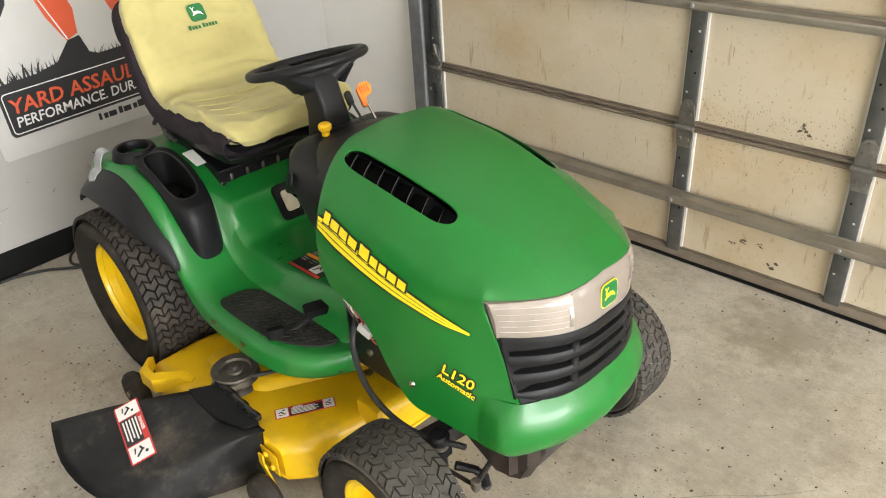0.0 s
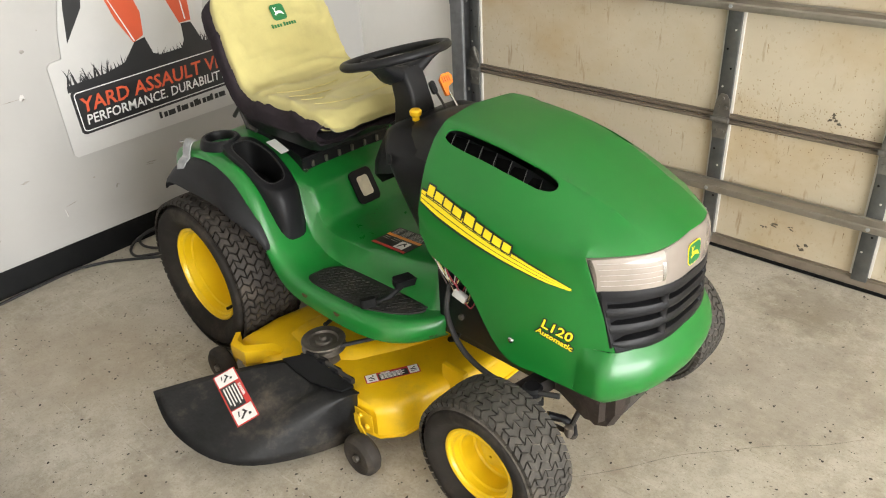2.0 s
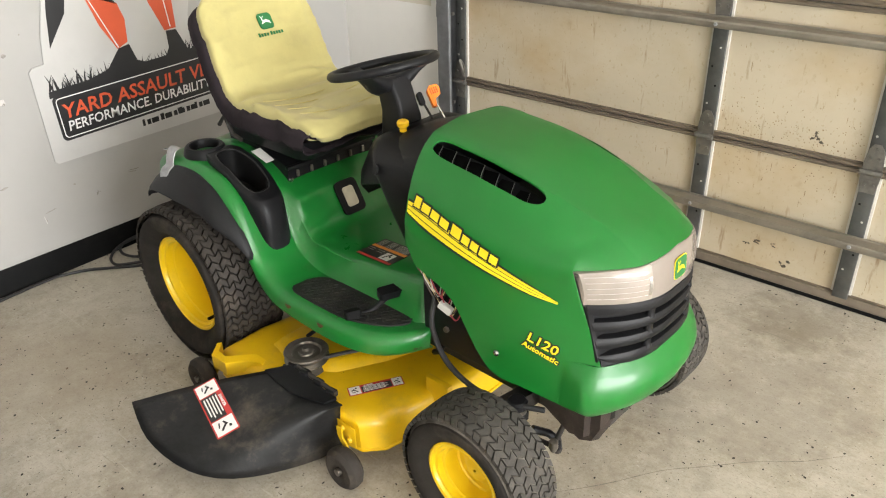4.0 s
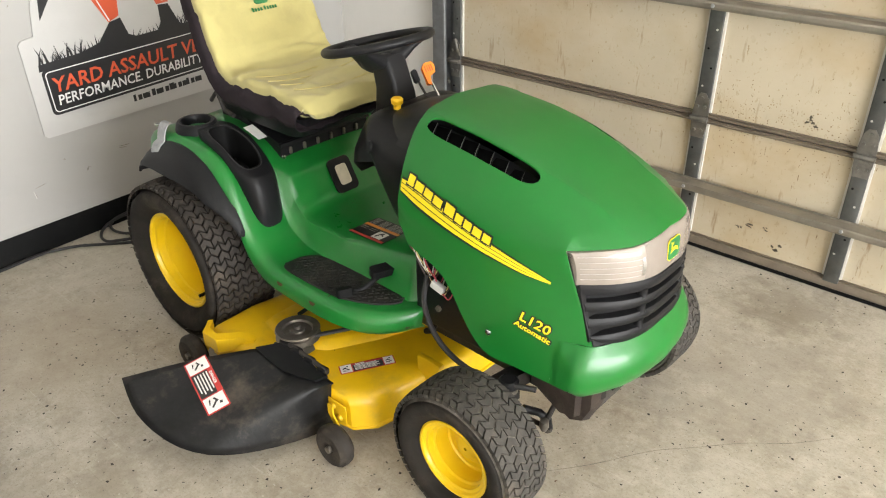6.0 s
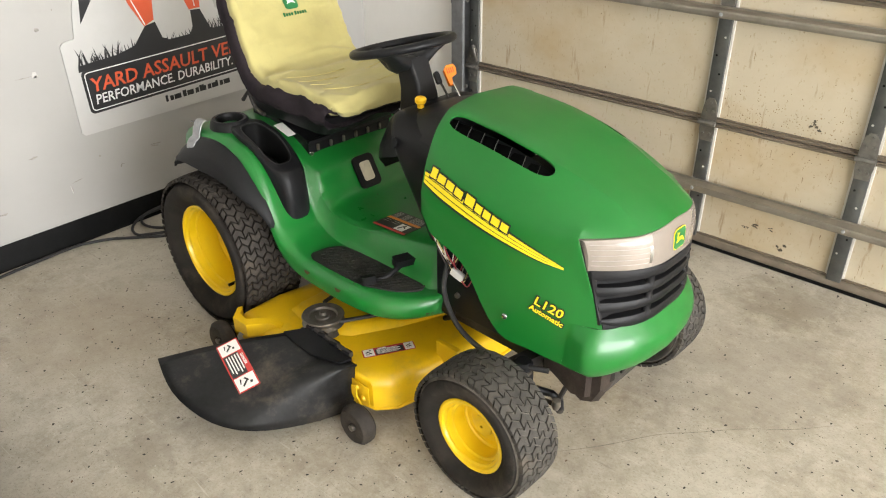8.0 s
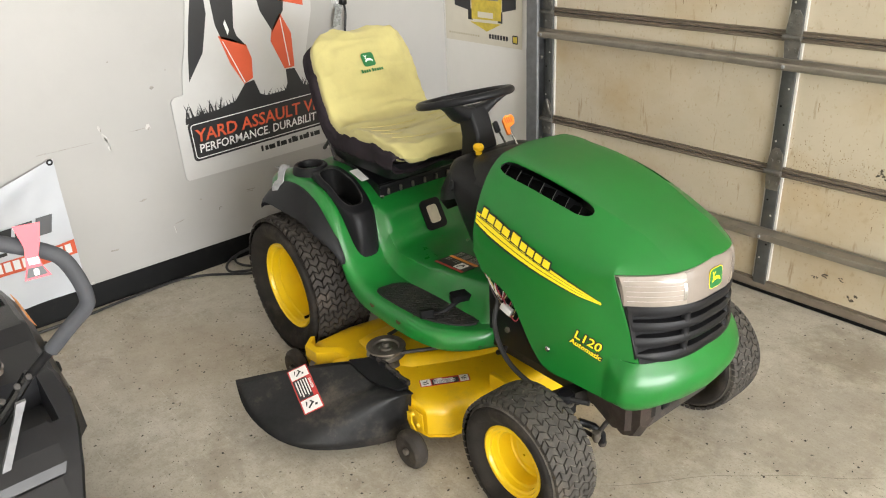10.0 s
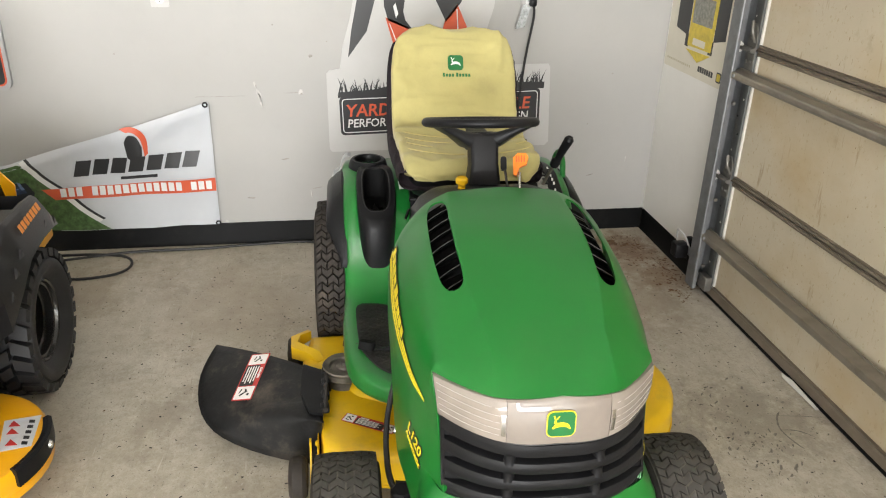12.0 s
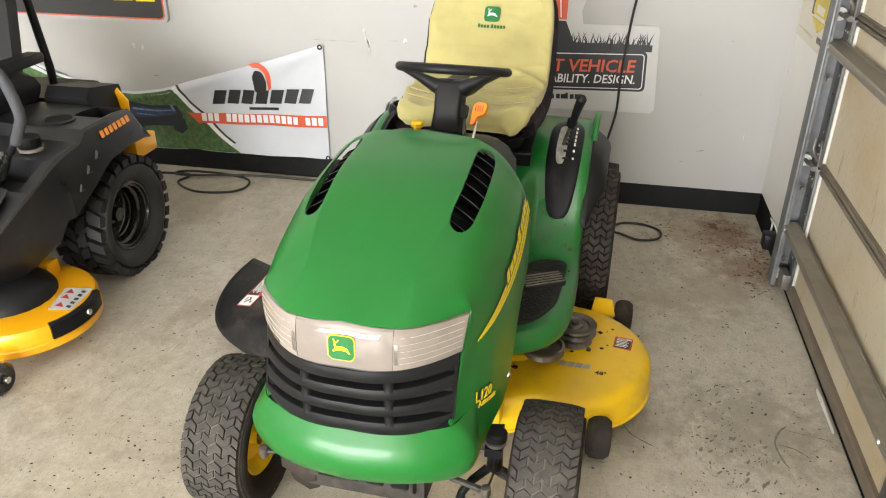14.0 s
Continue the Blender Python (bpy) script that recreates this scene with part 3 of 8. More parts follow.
stain_mesh.materials.append(mat("brown_drip", (0.25, 0.175, 0.095), 0.8, var=0.5, scale=60))
tagged(new("door_stains", stain_mesh), "brown drips and specks on the door panels", "stains", kind="stuff")

SMUDGE = mat("dark_rubbed_smudge", (0.10, 0.085, 0.06), 0.8, var=0.6, scale=70)


def smudge(x, z, w, h, seed):
    """A few ragged dark rubs close together on a door panel."""
    r_ = random.Random(seed)
    bm = bmesh.new()
    for _ in range(5):
        cx, cz, turn = x + r_.uniform(-0.5, 0.5) * w, z + r_.uniform(-0.5, 0.5) * h, r_.uniform(-0.5, 0.5)
        n = 11
        vs = []
        for k in range(n):
            a = 2 * math.pi * k / n
            u, v = math.cos(a) * w * r_.uniform(0.10, 0.34), math.sin(a) * h * r_.uniform(0.06, 0.22)
            vs.append(bm.verts.new((cx + u * math.cos(turn) - v * math.sin(turn), DOOR_Y - 0.0009, cz + u * math.sin(turn) + v * math.cos(turn))))
        bm.faces.new(vs[::-1])
    part("smudge", bm, SMUDGE, door, smooth=False)


for k, (x, z, w, h) in enumerate(((-0.727, 0.132, 0.022, 0.016), (-0.683, 0.154, 0.034, 0.020), (-0.624, 0.158, 0.022, 0.014), (-0.577, 0.091, 0.030, 0.034), (-0.558, 0.601, 0.034, 0.036))):
    smudge(x, z, w, h, 40 + k)
TRACK = mat("dull_galvanised_track", (0.20, 0.205, 0.21), 0.5, metal=0.55, var=0.3, scale=16, bump=0.06, bscale=90, dirt=0.3, dscale=9)
track = thing("door_track", "galvanised steel roller track beside the overhead door", "door track", kind="structure")
tp = [(-2.200, -0.075), (-2.140, -0.075), (-2.134, -0.069), (-2.134, -0.058), (-2.138, -0.058), (-2.140, -0.070), (-2.195, -0.070), (-2.195, -0.012), (-2.140, -0.012), (-2.140, -0.006), (-2.200, -0.006)]
part("channel", loft([[(x, DOOR_Y + y, z) for x, y in tp] for z in (0.025, 2.25)]), TRACK, track, smooth=False)
part("bead", tube([(-2.137, DOOR_Y - 0.070, 0.025), (-2.137, DOOR_Y - 0.070, 2.25)], 0.006, 8), TRACK, track)
for z in (0.10, 0.40, 0.80, 1.30, 1.80):
    br = part("bracket", box((-2.245, DOOR_Y - 0.030, z), (-2.2005, SIDE_Y - 0.001, z + 0.055), 0.003), TRACK, track)
    part("bolt", lathe([(0, 0.007), (0.008, 0.007), (0.009, 0)], 6, Matrix.Translation((-2.139, DOOR_Y - 0.040, z + 0.03)) @ pose(0, 0, 0, 0, 90)), HINGE, br)
tagged(part("door_jamb", box((-2.199, DOOR_Y - 0.002, 0), (-2.166, DOOR_Y + 0.10, DOOR_H)), JAMB), "brown wooden door jamb", "door jamb", kind="structure")
sensor = thing("safety_sensor", "small black door safety sensor on a bracket", "sensor", pose(-2.315, SIDE_Y - 0.060, 0.130))
part("housing", box((-0.030, -0.030, -0.035), (0.030, 0.030, 0.030), 0.008), BLACK, sensor)
part("bracket", box((-0.020, 0.028, -0.02), (0.085, 0.034, 0.02), 0.002), STEEL, sensor)
part("back_plate", box((-0.02, 0.034, -0.05), (0.02, 0.0595, 0.05), 0.003), BLACK, sensor)
part("wire", tube(curve([(-0.03, 0.0, 0.0), (-0.06, 0.01, 0.045), (-0.02, -0.01, 0.085), (0.03, 0.0, 0.075), (0.04, 0.02, 0.03)], 6), 0.004, 8), mat("grey_wire", (0.45, 0.45, 0.44), 0.5, var=0.1, scale=40), sensor)

# ---- garden tractor: x ahead from the rear axle, y to its left, z up ----
TRACTOR = pose(-1.968, 1.279, 0, 0, 0, -2.2)
tractor = thing("lawn_tractor", "green and yellow garden tractor with a black discharge chute", "lawn tractor", TRACTOR)


def lerp(a, b, t):
    return a + (b - a) * t


def table(rows, x):
    """Rows of (x, values...) read between at x, smoothly."""
    if x <= rows[0][0]:
        return rows[0][1:]
    for a, b in zip(rows, rows[1:]):
        if x <= b[0]:
            t = (x - a[0]) / (b[0] - a[0])
            return tuple(lerp(p, q, t) for p, q in zip(a[1:], b[1:]))
    return rows[-1][1:]


# hood: half sections from the middle of the top down the side
# station: x, top z, crease half width and z, shoulder y z, side y z, low y z, bottom y z
HOOD = [
    (0.79, 0.896, 0.128, 0.8925, 0.188, 0.862, 0.242, 0.8, 0.268, 0.72, 0.27, 0.65),
    (0.86, 0.897, 0.133, 0.8935, 0.195, 0.862, 0.248, 0.795, 0.272, 0.715, 0.275, 0.64),
    (0.93, 0.895, 0.137, 0.8895, 0.199, 0.855, 0.252, 0.785, 0.274, 0.7, 0.277, 0.6),
    (1.05, 0.884, 0.141, 0.8765, 0.204, 0.84, 0.252, 0.768, 0.274, 0.68, 0.277, 0.548),
    (1.13, 0.868, 0.141, 0.8595, 0.204, 0.824, 0.249, 0.752, 0.27, 0.655, 0.274, 0.43),
    (1.18, 0.855, 0.14, 0.8455, 0.203, 0.81, 0.246, 0.74, 0.264, 0.64, 0.27, 0.385),
    (1.26, 0.829, 0.13, 0.8225, 0.199, 0.785, 0.238, 0.722, 0.249, 0.62, 0.259, 0.378),
    (1.32, 0.806, 0.12, 0.799, 0.192, 0.764, 0.226, 0.712, 0.229, 0.61, 0.2515, 0.374),
    (1.352, 0.793, 0.113, 0.787, 0.184, 0.752, 0.219, 0.716, 0.2165, 0.606, 0.247, 0.372),
]


def hood_half(st):
    x, zt, cy, cz, sy, sz, dy, dz, ly, lz, by, bz = st
    cz += 0.0036 * max(0.0, min(1.0, (x - 0.98) / 0.20))
    ctrl = [(0, zt), (cy * 0.55, zt - 0.001), (cy, cz), (sy, sz), (dy, dz), (ly, lz), (lerp(ly, by, 0.5), lerp(lz, bz, 0.5)), (by, bz)]
    c3 = [(a, b, 0) for a, b in ctrl]
    soft = curve(c3, 5)
    firm = curve(c3[:3], 5) + curve(c3[2:], 5)[1:]
    k = max(0.40, min(1.0, (x - 1.05) / 0.20))
    line = [(lerp(p.x, q.x, k), lerp(p.y, q.y, k)) for p, q in zip(soft, firm)]
    near = lambda a, b, t: (lerp(a[0], b[0], t), lerp(a[1], b[1], t))
    # two lines close beside the crease keep it crisp
    return line[:10] + [near(line[9], line[10], 0.72), line[10], near(line[10], line[11], 0.28)] + line[11:]


def hood_at(x):
    for i, (a, b) in enumerate(zip(HOOD, HOOD[1:])):
        if x <= b[0]:
            h = b[0] - a[0]
            t = max(0, (x - a[0]) / h)
            p, n = HOOD[max(0, i - 1)], HOOD[min(len(HOOD) - 1, i + 2)]
            out = [x]
            for j in range(1, len(a)):
                ma = (b[j] - p[j]) / (b[0] - p[0]) * h
                mb = (n[j] - a[j]) / (n[0] - a[0]) * h
                out.append((2 * t ** 3 - 3 * t * t + 1) * a[j] + (t ** 3 - 2 * t * t + t) * ma + (3 * t * t - 2 * t ** 3) * b[j] + (t ** 3 - t * t) * mb)
            return tuple(out)
    return HOOD[-1]


def hood_skin(x, z, side):
    """The hood side's y at a place."""
    h = hood_half(hood_at(x))
    for (y0, z0), (y1, z1) in zip(h, h[1:]):
        if z0 >= z >= z1:
            return side * lerp(y0, y1, (z0 - z) / max(1e-6, z0 - z1))
    return side * h[-1][0]


def grille_edge(z):
    """Where the grille's outer edge stands: x and half width."""
    return table([(0.470, 1.436, 0.199), (0.483, 1.432, 0.199), (0.56, 1.403, 0.204), (0.635, 1.375, 0.209), (0.718, 1.351, 0.219)], z)


def nose_fall(s):
    """The nose in plan: a flat middle, a kink, then straight back to the corners."""
    kinked = 0.14 * (s / 0.54) ** 2.2 if s < 0.54 else 0.14 + 0.86 * ((s - 0.54) / 0.46) ** 1.15
    return 0.5 * kinked + 0.5 * (max(0, s - 0.10) / 0.90) ** 2.3


def hood_body():
    bm = bmesh.new()
    xs = [0.842, 0.86, 0.8775, 0.895, 0.9125] + [0.93 + 0.02 * k for k in range(21)] + [1.341, 1.352]
    rings = []
    for x in xs:
        h = hood_half(hood_at(x))
        # the rear edge bows back over the dash in the middle
        def back(y):
            edge = 0.845 + 0.050 * min(1, y / 0.25) ** 1.3
            return x if x >= 0.93 else edge + (x - 0.842) / 0.088 * (0.93 - edge)
        ring = [(back(y), -y, z) for y, z in h[::-1]] + [(back(y), y, z) for y, z in h[1:]]
        rings.append(ring)
    # the nose: the upper skin runs on to the lamp band
    n = len(rings[0])
    add_loft(bm, rings, False, False)
    last = rings[-1]
    top = [p for p in last if p[2] > 0.714]
    nose = []
    for f in (0.3, 0.6, 0.85, 1.0):
        row = []
        for x, y, z in top:
            s = abs(y) / 0.219
            ex = 1.478 - 0.127 * nose_fall(s)
            ez = 0.737 - 0.020 * s
            row.append((lerp(x, ex, f), y, lerp(z, ez, f ** 1.25)))
        nose.append(row)
    add_loft(bm, [top] + nose, False, False)
    # cheeks beside lamps and grille, and the bumper band round the nose, on the same lines
    half = hood_half(HOOD[-1])
    first_low = max(z for y, z in half if z < 0.492)
    for sd in (-1, 1):
        rows = []
        for y, z in half:
            if first_low - 1e-6 <= z <= 0.7165:
                ex, ey = grille_edge(z)
                full = 0.0
                row = [(lerp(1.352, ex, f), sd * (lerp(y, ey, f) + full * math.sin(math.pi * f ** 1.6)), z) for f in (0, 0.2, 0.4, 0.6, 0.8, 0.94)]
                rows.append(row + [(ex, sd * (ey - 0.001), z), (ex - 0.004, sd * (ey - 0.008), z), (ex - 0.02, sd * (ey - 0.010), z)])
        add_loft(bm, rows, False, False)
    rows = []
    low = [p for p in half if p[1] < 0.492]
    spec = {0: (1.490, 0.0), 1: (1.506, 0.40), 2: (1.519, 0.74), 3: (1.523, 0.92), 4: (1.518, 0.88), 5: (1.506, 0.68)}
    band_rows = [(y, z, spec[i][0], spec[i][1], 0) for i, (y, z) in enumerate(low)]
    yb = low[-1][0]
    band_rows += [(yb - 0.002, 0.355, 1.482, 0.38, 0.002), (yb - 0.008, 0.345, 1.466, 0.15, 0.010), (yb - 0.020, 0.343, 1.445, 0.0, 0.03)]
    for y0, z, front, out, inset in band_rows:
        ex, ey = grille_edge(z)
        ey = ey + 0.050 * out
        ctrl = [(1.352, y0), (1.385, lerp(y0, ey, 0.30) + 0.012 - 0.007 * out), (ex - 0.012 + 0.004 * out, ey + 0.006 - 0.010 * out - inset), (lerp(ex, front, 0.52), ey * 0.72), (lerp(ex, front, 0.86), ey * 0.40), (front, 0)]
        if out == 0.0 and z > 0.45:
            ctrl[1:3] = [(lerp(1.352, ex, 0.4), lerp(y0, ey, 0.4)), (ex, ey)]
        else:
            ctrl[1] = (1.385, lerp(y0, ey, 0.30) + 0.003)
        line = curve([(a, b, 0) for a, b in ctrl], 5)
        rise = 0.030 if z < 0.37 else (0.016 if z < 0.38 else 0)
        zz = lambda p: z + rise * max(0, min(1, (1.42 - p.x) / 0.07))
        if z > 0.372:
            zz = lambda p: z
        rows.append([(p.x, -p.y, zz(p)) for p in line] + [(p.x, p.y, zz(p)) for p in line[::-1][1:]])
    add_loft(bm, rows, False, False)
    bmesh.ops.remove_doubles(bm, verts=bm.verts, dist=0.0004)
    return bm


hood = part("hood", hood_body(), HOOD_GREEN, tractor, "glossy green moulded hood and bumper", angle=38)
sol = hood.modifiers.new("thick", "SOLIDIFY")
sol.thickness, sol.offset = 0.004, -1


def slot_outline(side):
    top = [(0.900, 0.162, 0.003), (0.904, 0.1625, 0.011), (0.916, 0.163, 0.018), (0.94, 0.164, 0.0225), (1.00, 0.167, 0.0235), (1.10, 0.168, 0.0235), (1.18, 0.163, 0.0225), (1.207, 0.160, 0.019), (1.222, 0.158, 0.013), (1.229, 0.157, 0.004)]
    fine = curve(top, 4)
    return [(p.x, side * (p.y - p.z)) for p in fine] + [(p.x, side * (p.y + p.z)) for p in fine[::-1]]


slots = plate(slot_outline(-1), 0.70, 1.0)
add_plate(slots, slot_outline(1), 0.70, 1.0)
carve(hood, [slots])


def wheel(name, cx, cy, r, w, rim_r, side, tread, rubber, rimmat, hub_r, dish):
    """Wheel with tyre, tread blocks, rim and hub; side is -1 for the tractor's right."""
    hh = w / 2 * (dish + 0.30)
    root = part(name, lathe([(hub_r, -w * 0.3), (hub_r, hh), (hub_r * 0.6, hh + 0.004), (0.004, hh + 0.004)], 20), rimmat, tractor, "")
    root.matrix_basis = Matrix.Translation((cx, cy, r - 0.004)) @ pose(0, 0, 0, 90 if side < 0 else -90)
    h = w / 2
    e = rim_r
    prof = [(e - 0.004, -h * 0.62), (e + 0.012, -h * 0.74), (e + (r - e) * 0.4, -h * 0.98), (e + (r - e) * 0.68, -h * 0.99), (r - 0.025, -h * 0.86), (r - 0.014, -h * 0.62), (r - 0.011, 0),
            (r - 0.014, h * 0.62), (r - 0.025, h * 0.86), (e + (r - e) * 0.68, h * 0.99), (e + (r - e) * 0.4, h * 0.98), (e + 0.012, h * 0.74), (e - 0.004, h * 0.62)]
    prof = [(p.x, p.y) for p in curve([(a, b, 0) for a, b in prof], 3)]
    part("tyre", lathe(prof, 72), CARCASS if rubber is RUBBER else rubber, root, "black rubber turf tyre")
    part("tread", tread(r, w), TREAD_DUSTY if rubber is RUBBER and r < 0.2 else rubber, root)
    if rubber is RUBBER:
        g = 0.0055 if r < 0.2 else 0.0
        part("tread_base", lathe([(r - 0.023, -h * 0.90), (r - 0.013 + g, -h * 0.66), (r - 0.0085 + g, -h * 0.2), (r - 0.0085 + g, h * 0.2), (r - 0.013 + g, h * 0.66), (r - 0.023, h * 0.90)], 64), DUST if r < 0.2 else GROOVE, root)
    rim = [(e + 0.004, h * 0.66), (e + 0.006, h * 0.72), (e + 0.001, h * 0.74), (e - 0.005, h * 0.71), (e - 0.008, h * 0.62), (e - 0.015, h * 0.60), (e - 0.017, h * 0.40), (e - 0.024, h * 0.37), (e - 0.027, h * (dish + 0.10)), (e - 0.036, h * dish), (e * 0.72, h * (dish - 0.05)), (e * 0.45, h * (dish + 0.10)), (hub_r, h * (dish + 0.14)), (hub_r, -h * 0.2),
           (e - 0.03, -h * 0.2), (e - 0.012, -h * 0.5), (e, -h * 0.7), (e + 0.004, -h * 0.66)]
    part("rim", lathe(rim, 56), rimmat, root)
    return root


def block(bm, r0, r1, outline):
    """A tread block: outline of (angle, height) from radius r0 out to r1."""
    lo = [bm.verts.new((r0 * math.cos(a), r0 * math.sin(a), h)) for a, h in outline]
    m = Vector((sum(a for a, h in outline) / len(outline), sum(h for a, h in outline) / len(outline)))
    hi = []
    for a, h in outline:
        a2, h2 = m.x + (a - m.x) * 0.94, m.y + (h - m.y) * 0.94
        rr = r1(h2) if callable(r1) else r1
        hi.append(bm.verts.new((rr * math.cos(a2), rr * math.sin(a2), h2)))
    n = len(outline)
    bm.faces.new(hi)
    for i in range(n):
        bm.faces.new((lo[i], lo[(i + 1) % n], hi[(i + 1) % n], hi[i]))


def chevron_tread(count, rows, edge=0.80, fill=0.44):
    def make(r, w):
        bm = bmesh.new()
        h = w / 2 * edge
        da = 2 * math.pi / count
        top = lambda z: r + 0.001 - 0.016 * max(0, (abs(z) / (w / 2)) - 0.45) ** 1.6
        cell = 2 * h / rows
        zig = lambda z: da * 0.30 * (1 - 4 * abs(((z + h) / cell) % 1.0 - 0.5))
        for k in range(count):
            half = 0.5 * (k % 2)
            for j in range(rows + (k % 2)):
                z0, z1 = max(-h, -h + cell * (j - half)), min(h, -h + cell * (j + 1 - half))
                g, f = 0.035 * cell, fill * da
                a = da * k
                zs = [z0 + g, (z0 + z1) / 2, z1 - g] if z1 - z0 > 0.8 * cell else [z0 + g, z1 - g]
                # bent blocks that nest row in row
                block(bm, r - 0.014, top, [(a + f + zig(z), z) for z in zs] + [(a - f + zig(z), z) for z in zs[::-1]])
        return bm
    return make


for side, y in ((-1, -0.366), (1, 0.366)):
    wheel("rear_wheel", 0.03, y, 0.270, 0.232, 0.160, side, chevron_tread(64, 6, 0.94, 0.40), RUBBER, RIM_YELLOW, 0.024, -0.45)
for side, y in ((-1, -0.388), (1, 0.384)):
    wheel("front_wheel", 1.225, y, 0.190, 0.156, 0.102, side, chevron_tread(54, 4, 0.93, 0.425), RUBBER, RIM_YELLOW, 0.030, -0.25)

# green fender pan: rows along x from the rear of the fenders to the front of the foot boards
def fender_pan():
    bm = bmesh.new()
    # x, z at the middle, z at the side tray, half width, z of the outer edge
    line = [(-0.150, 0.600, 0.600, 0.368, 0.570), (-0.140, 0.632, 0.632, 0.378, 0.592), (-0.115, 0.660, 0.658, 0.383, 0.606), (-0.02, 0.680, 0.676, 0.386, 0.630), (0.10, 0.676, 0.672, 0.385, 0.630),
            (0.20, 0.645, 0.650, 0.384, 0.602), (0.262, 0.610, 0.606, 0.383, 0.552), (0.300, 0.585, 0.545, 0.382, 0.490), (0.330, 0.560, 0.474, 0.381, 0.433), (0.355, 0.510, 0.432, 0.381, 0.392), (0.390, 0.468, 0.402, 0.382, 0.362),
            (0.44, 0.458, 0.382, 0.386, 0.346), (0.52, 0.458, 0.375, 0.389, 0.340), (0.66, 0.466, 0.373, 0.389, 0.337), (0.76, 0.480, 0.373, 0.379, 0.337), (0.83, 0.490, 0.373, 0.354, 0.337), (0.885, 0.495, 0.374, 0.305, 0.339), (0.93, 0.495, 0.380, 0.235, 0.345)]
    pts = curve([(a, b, c) for a, b, c, d, e in line], 3)
    wid = curve([(a, d, e) for a, b, c, d, e in line], 3)
    rings = []
    for p, q in zip(pts, wid):
        x, zc, zs, hw, ze = p.x, p.y, p.z, q.y, q.z
        t = min(0.20, hw * 0.62)
        half = [(0, zc), (t * 0.5, zc), (t * 0.86, zc - 0.004), (t * 0.97, lerp(zc, zs, 0.2)), (t * 1.05, lerp(zc, zs, 0.75)), (t * 1.13, zs), (min(hw - 0.08, 0.230), zs), (min(hw - 0.06, 0.275), zs), (min(hw - 0.042, 0.322), zs), (hw - 0.032, zs - 0.001),
                (hw - 0.018, zs - 0.005), (hw - 0.006, lerp(zs, ze, 0.4)), (hw, ze), (hw - 0.001, ze - 0.018), (hw - 0.010, ze - 0.026)]
        ring = [(x, -y, z) for y, z in half[::-1]] + [(x, y, z) for y, z in half[1:]]
        rings.append(ring)
    add_loft(bm, rings, False, False)
    # opening for the storage tray in the right fender
    gone = [f for f in bm.faces if 0.095 < f.calc_center_median().x < 0.300 and -0.315 < f.calc_center_median().y < -0.235]
    bmesh.ops.delete(bm, geom=gone, context="FACES")
    return bm


def pan_side_z(x):
    return table([(-0.15, 0.615), (-0.115, 0.658), (-0.02, 0.676), (0.10, 0.672), (0.20, 0.650), (0.262, 0.606), (0.300, 0.545), (0.330, 0.474), (0.355, 0.432), (0.39, 0.402), (0.44, 0.382), (0.52, 0.375)], x)[0]


pan = part("fender_pan", fender_pan(), GREEN, tractor, "green painted steel fender and foot board pan", angle=40)
sol = pan.modifiers.new("thick", "SOLIDIFY")
sol.thickness, sol.offset = 0.006, -1

# ---- tractor front: side cheeks and bumper, lamps, grille ----
def nose_line(y, z):
    """Plan line of lamps and grille: x at a half width y and height z."""
    ex, ey = grille_edge(z)
    front = table([(0.48, 1.488), (0.64, 1.494), (0.72, 1.484), (0.74, 1.478)], z)[0]
    s = min(1, abs(y) / ey)
    k = max(0.0, min(1.0, (z - 0.63) / 0.07))
    return front - (front - ex) * lerp((max(0, s - 0.10) / 0.90) ** 2.3, nose_fall(s), k)


def lens_mat():
    m = mat("clouded_lamp_lens", (0.30, 0.258, 0.222), 0.13, var=0.22, scale=9, bump=0.03, bscale=60, coat=0.5, dirt=0.12, dscale=22)
    m.node_tree.nodes["Principled BSDF"].inputs["Transmission Weight"].default_value = 0.12
    return m


LENS = lens_mat()
REFLECTOR = mat("lamp_reflector", (0.50, 0.45, 0.41), 0.25, metal=0.5, var=0.1, scale=14)
RIBS = mat("lens_rib", (0.52, 0.48, 0.44), 0.2, var=0.05, scale=20)
LENS_MID = mat("clouded_lamp_middle", (0.225, 0.192, 0.166), 0.13, var=0.12, scale=7, bump=0.02, bscale=60, coat=0.9, dirt=0.15, dscale=20)


def band(y0, y1, z_lo, z_hi, back, n=20, bow=0.0):
    """A curved slab that follows the nose between two half widths and two heights."""
    rows = []
    for k in range(n + 1):
        y = lerp(y0, y1, k / n)
        lo = z_lo(y) if callable(z_lo) else z_lo
        hi = z_hi(y) if callable(z_hi) else z_hi
        f = [(nose_line(y, lerp(lo, hi, t)) + bow * math.sin(math.pi * t), y, lerp(lo, hi, t)) for t in (0, 0.04, 0.25, 0.5, 0.75, 0.96, 1.0)]
        f[0] = (f[0][0] - 0.003, y, f[0][2])
        f[-1] = (f[-1][0] - 0.003, y, f[-1][2])
        wide = lambda z: 1 + max(0, grille_edge(z)[1] / 0.2085 - 1) * min(1, (abs(y) / 0.206)) ** 2
        f = [(a, b * wide(c), c) for a, b, c in f]
        ring = f + [(f[-1][0] - back, f[-1][1], f[-1][2]), (f[0][0] - back, f[0][1], f[0][2])]
        rows.append(ring)
    return loft(rows)


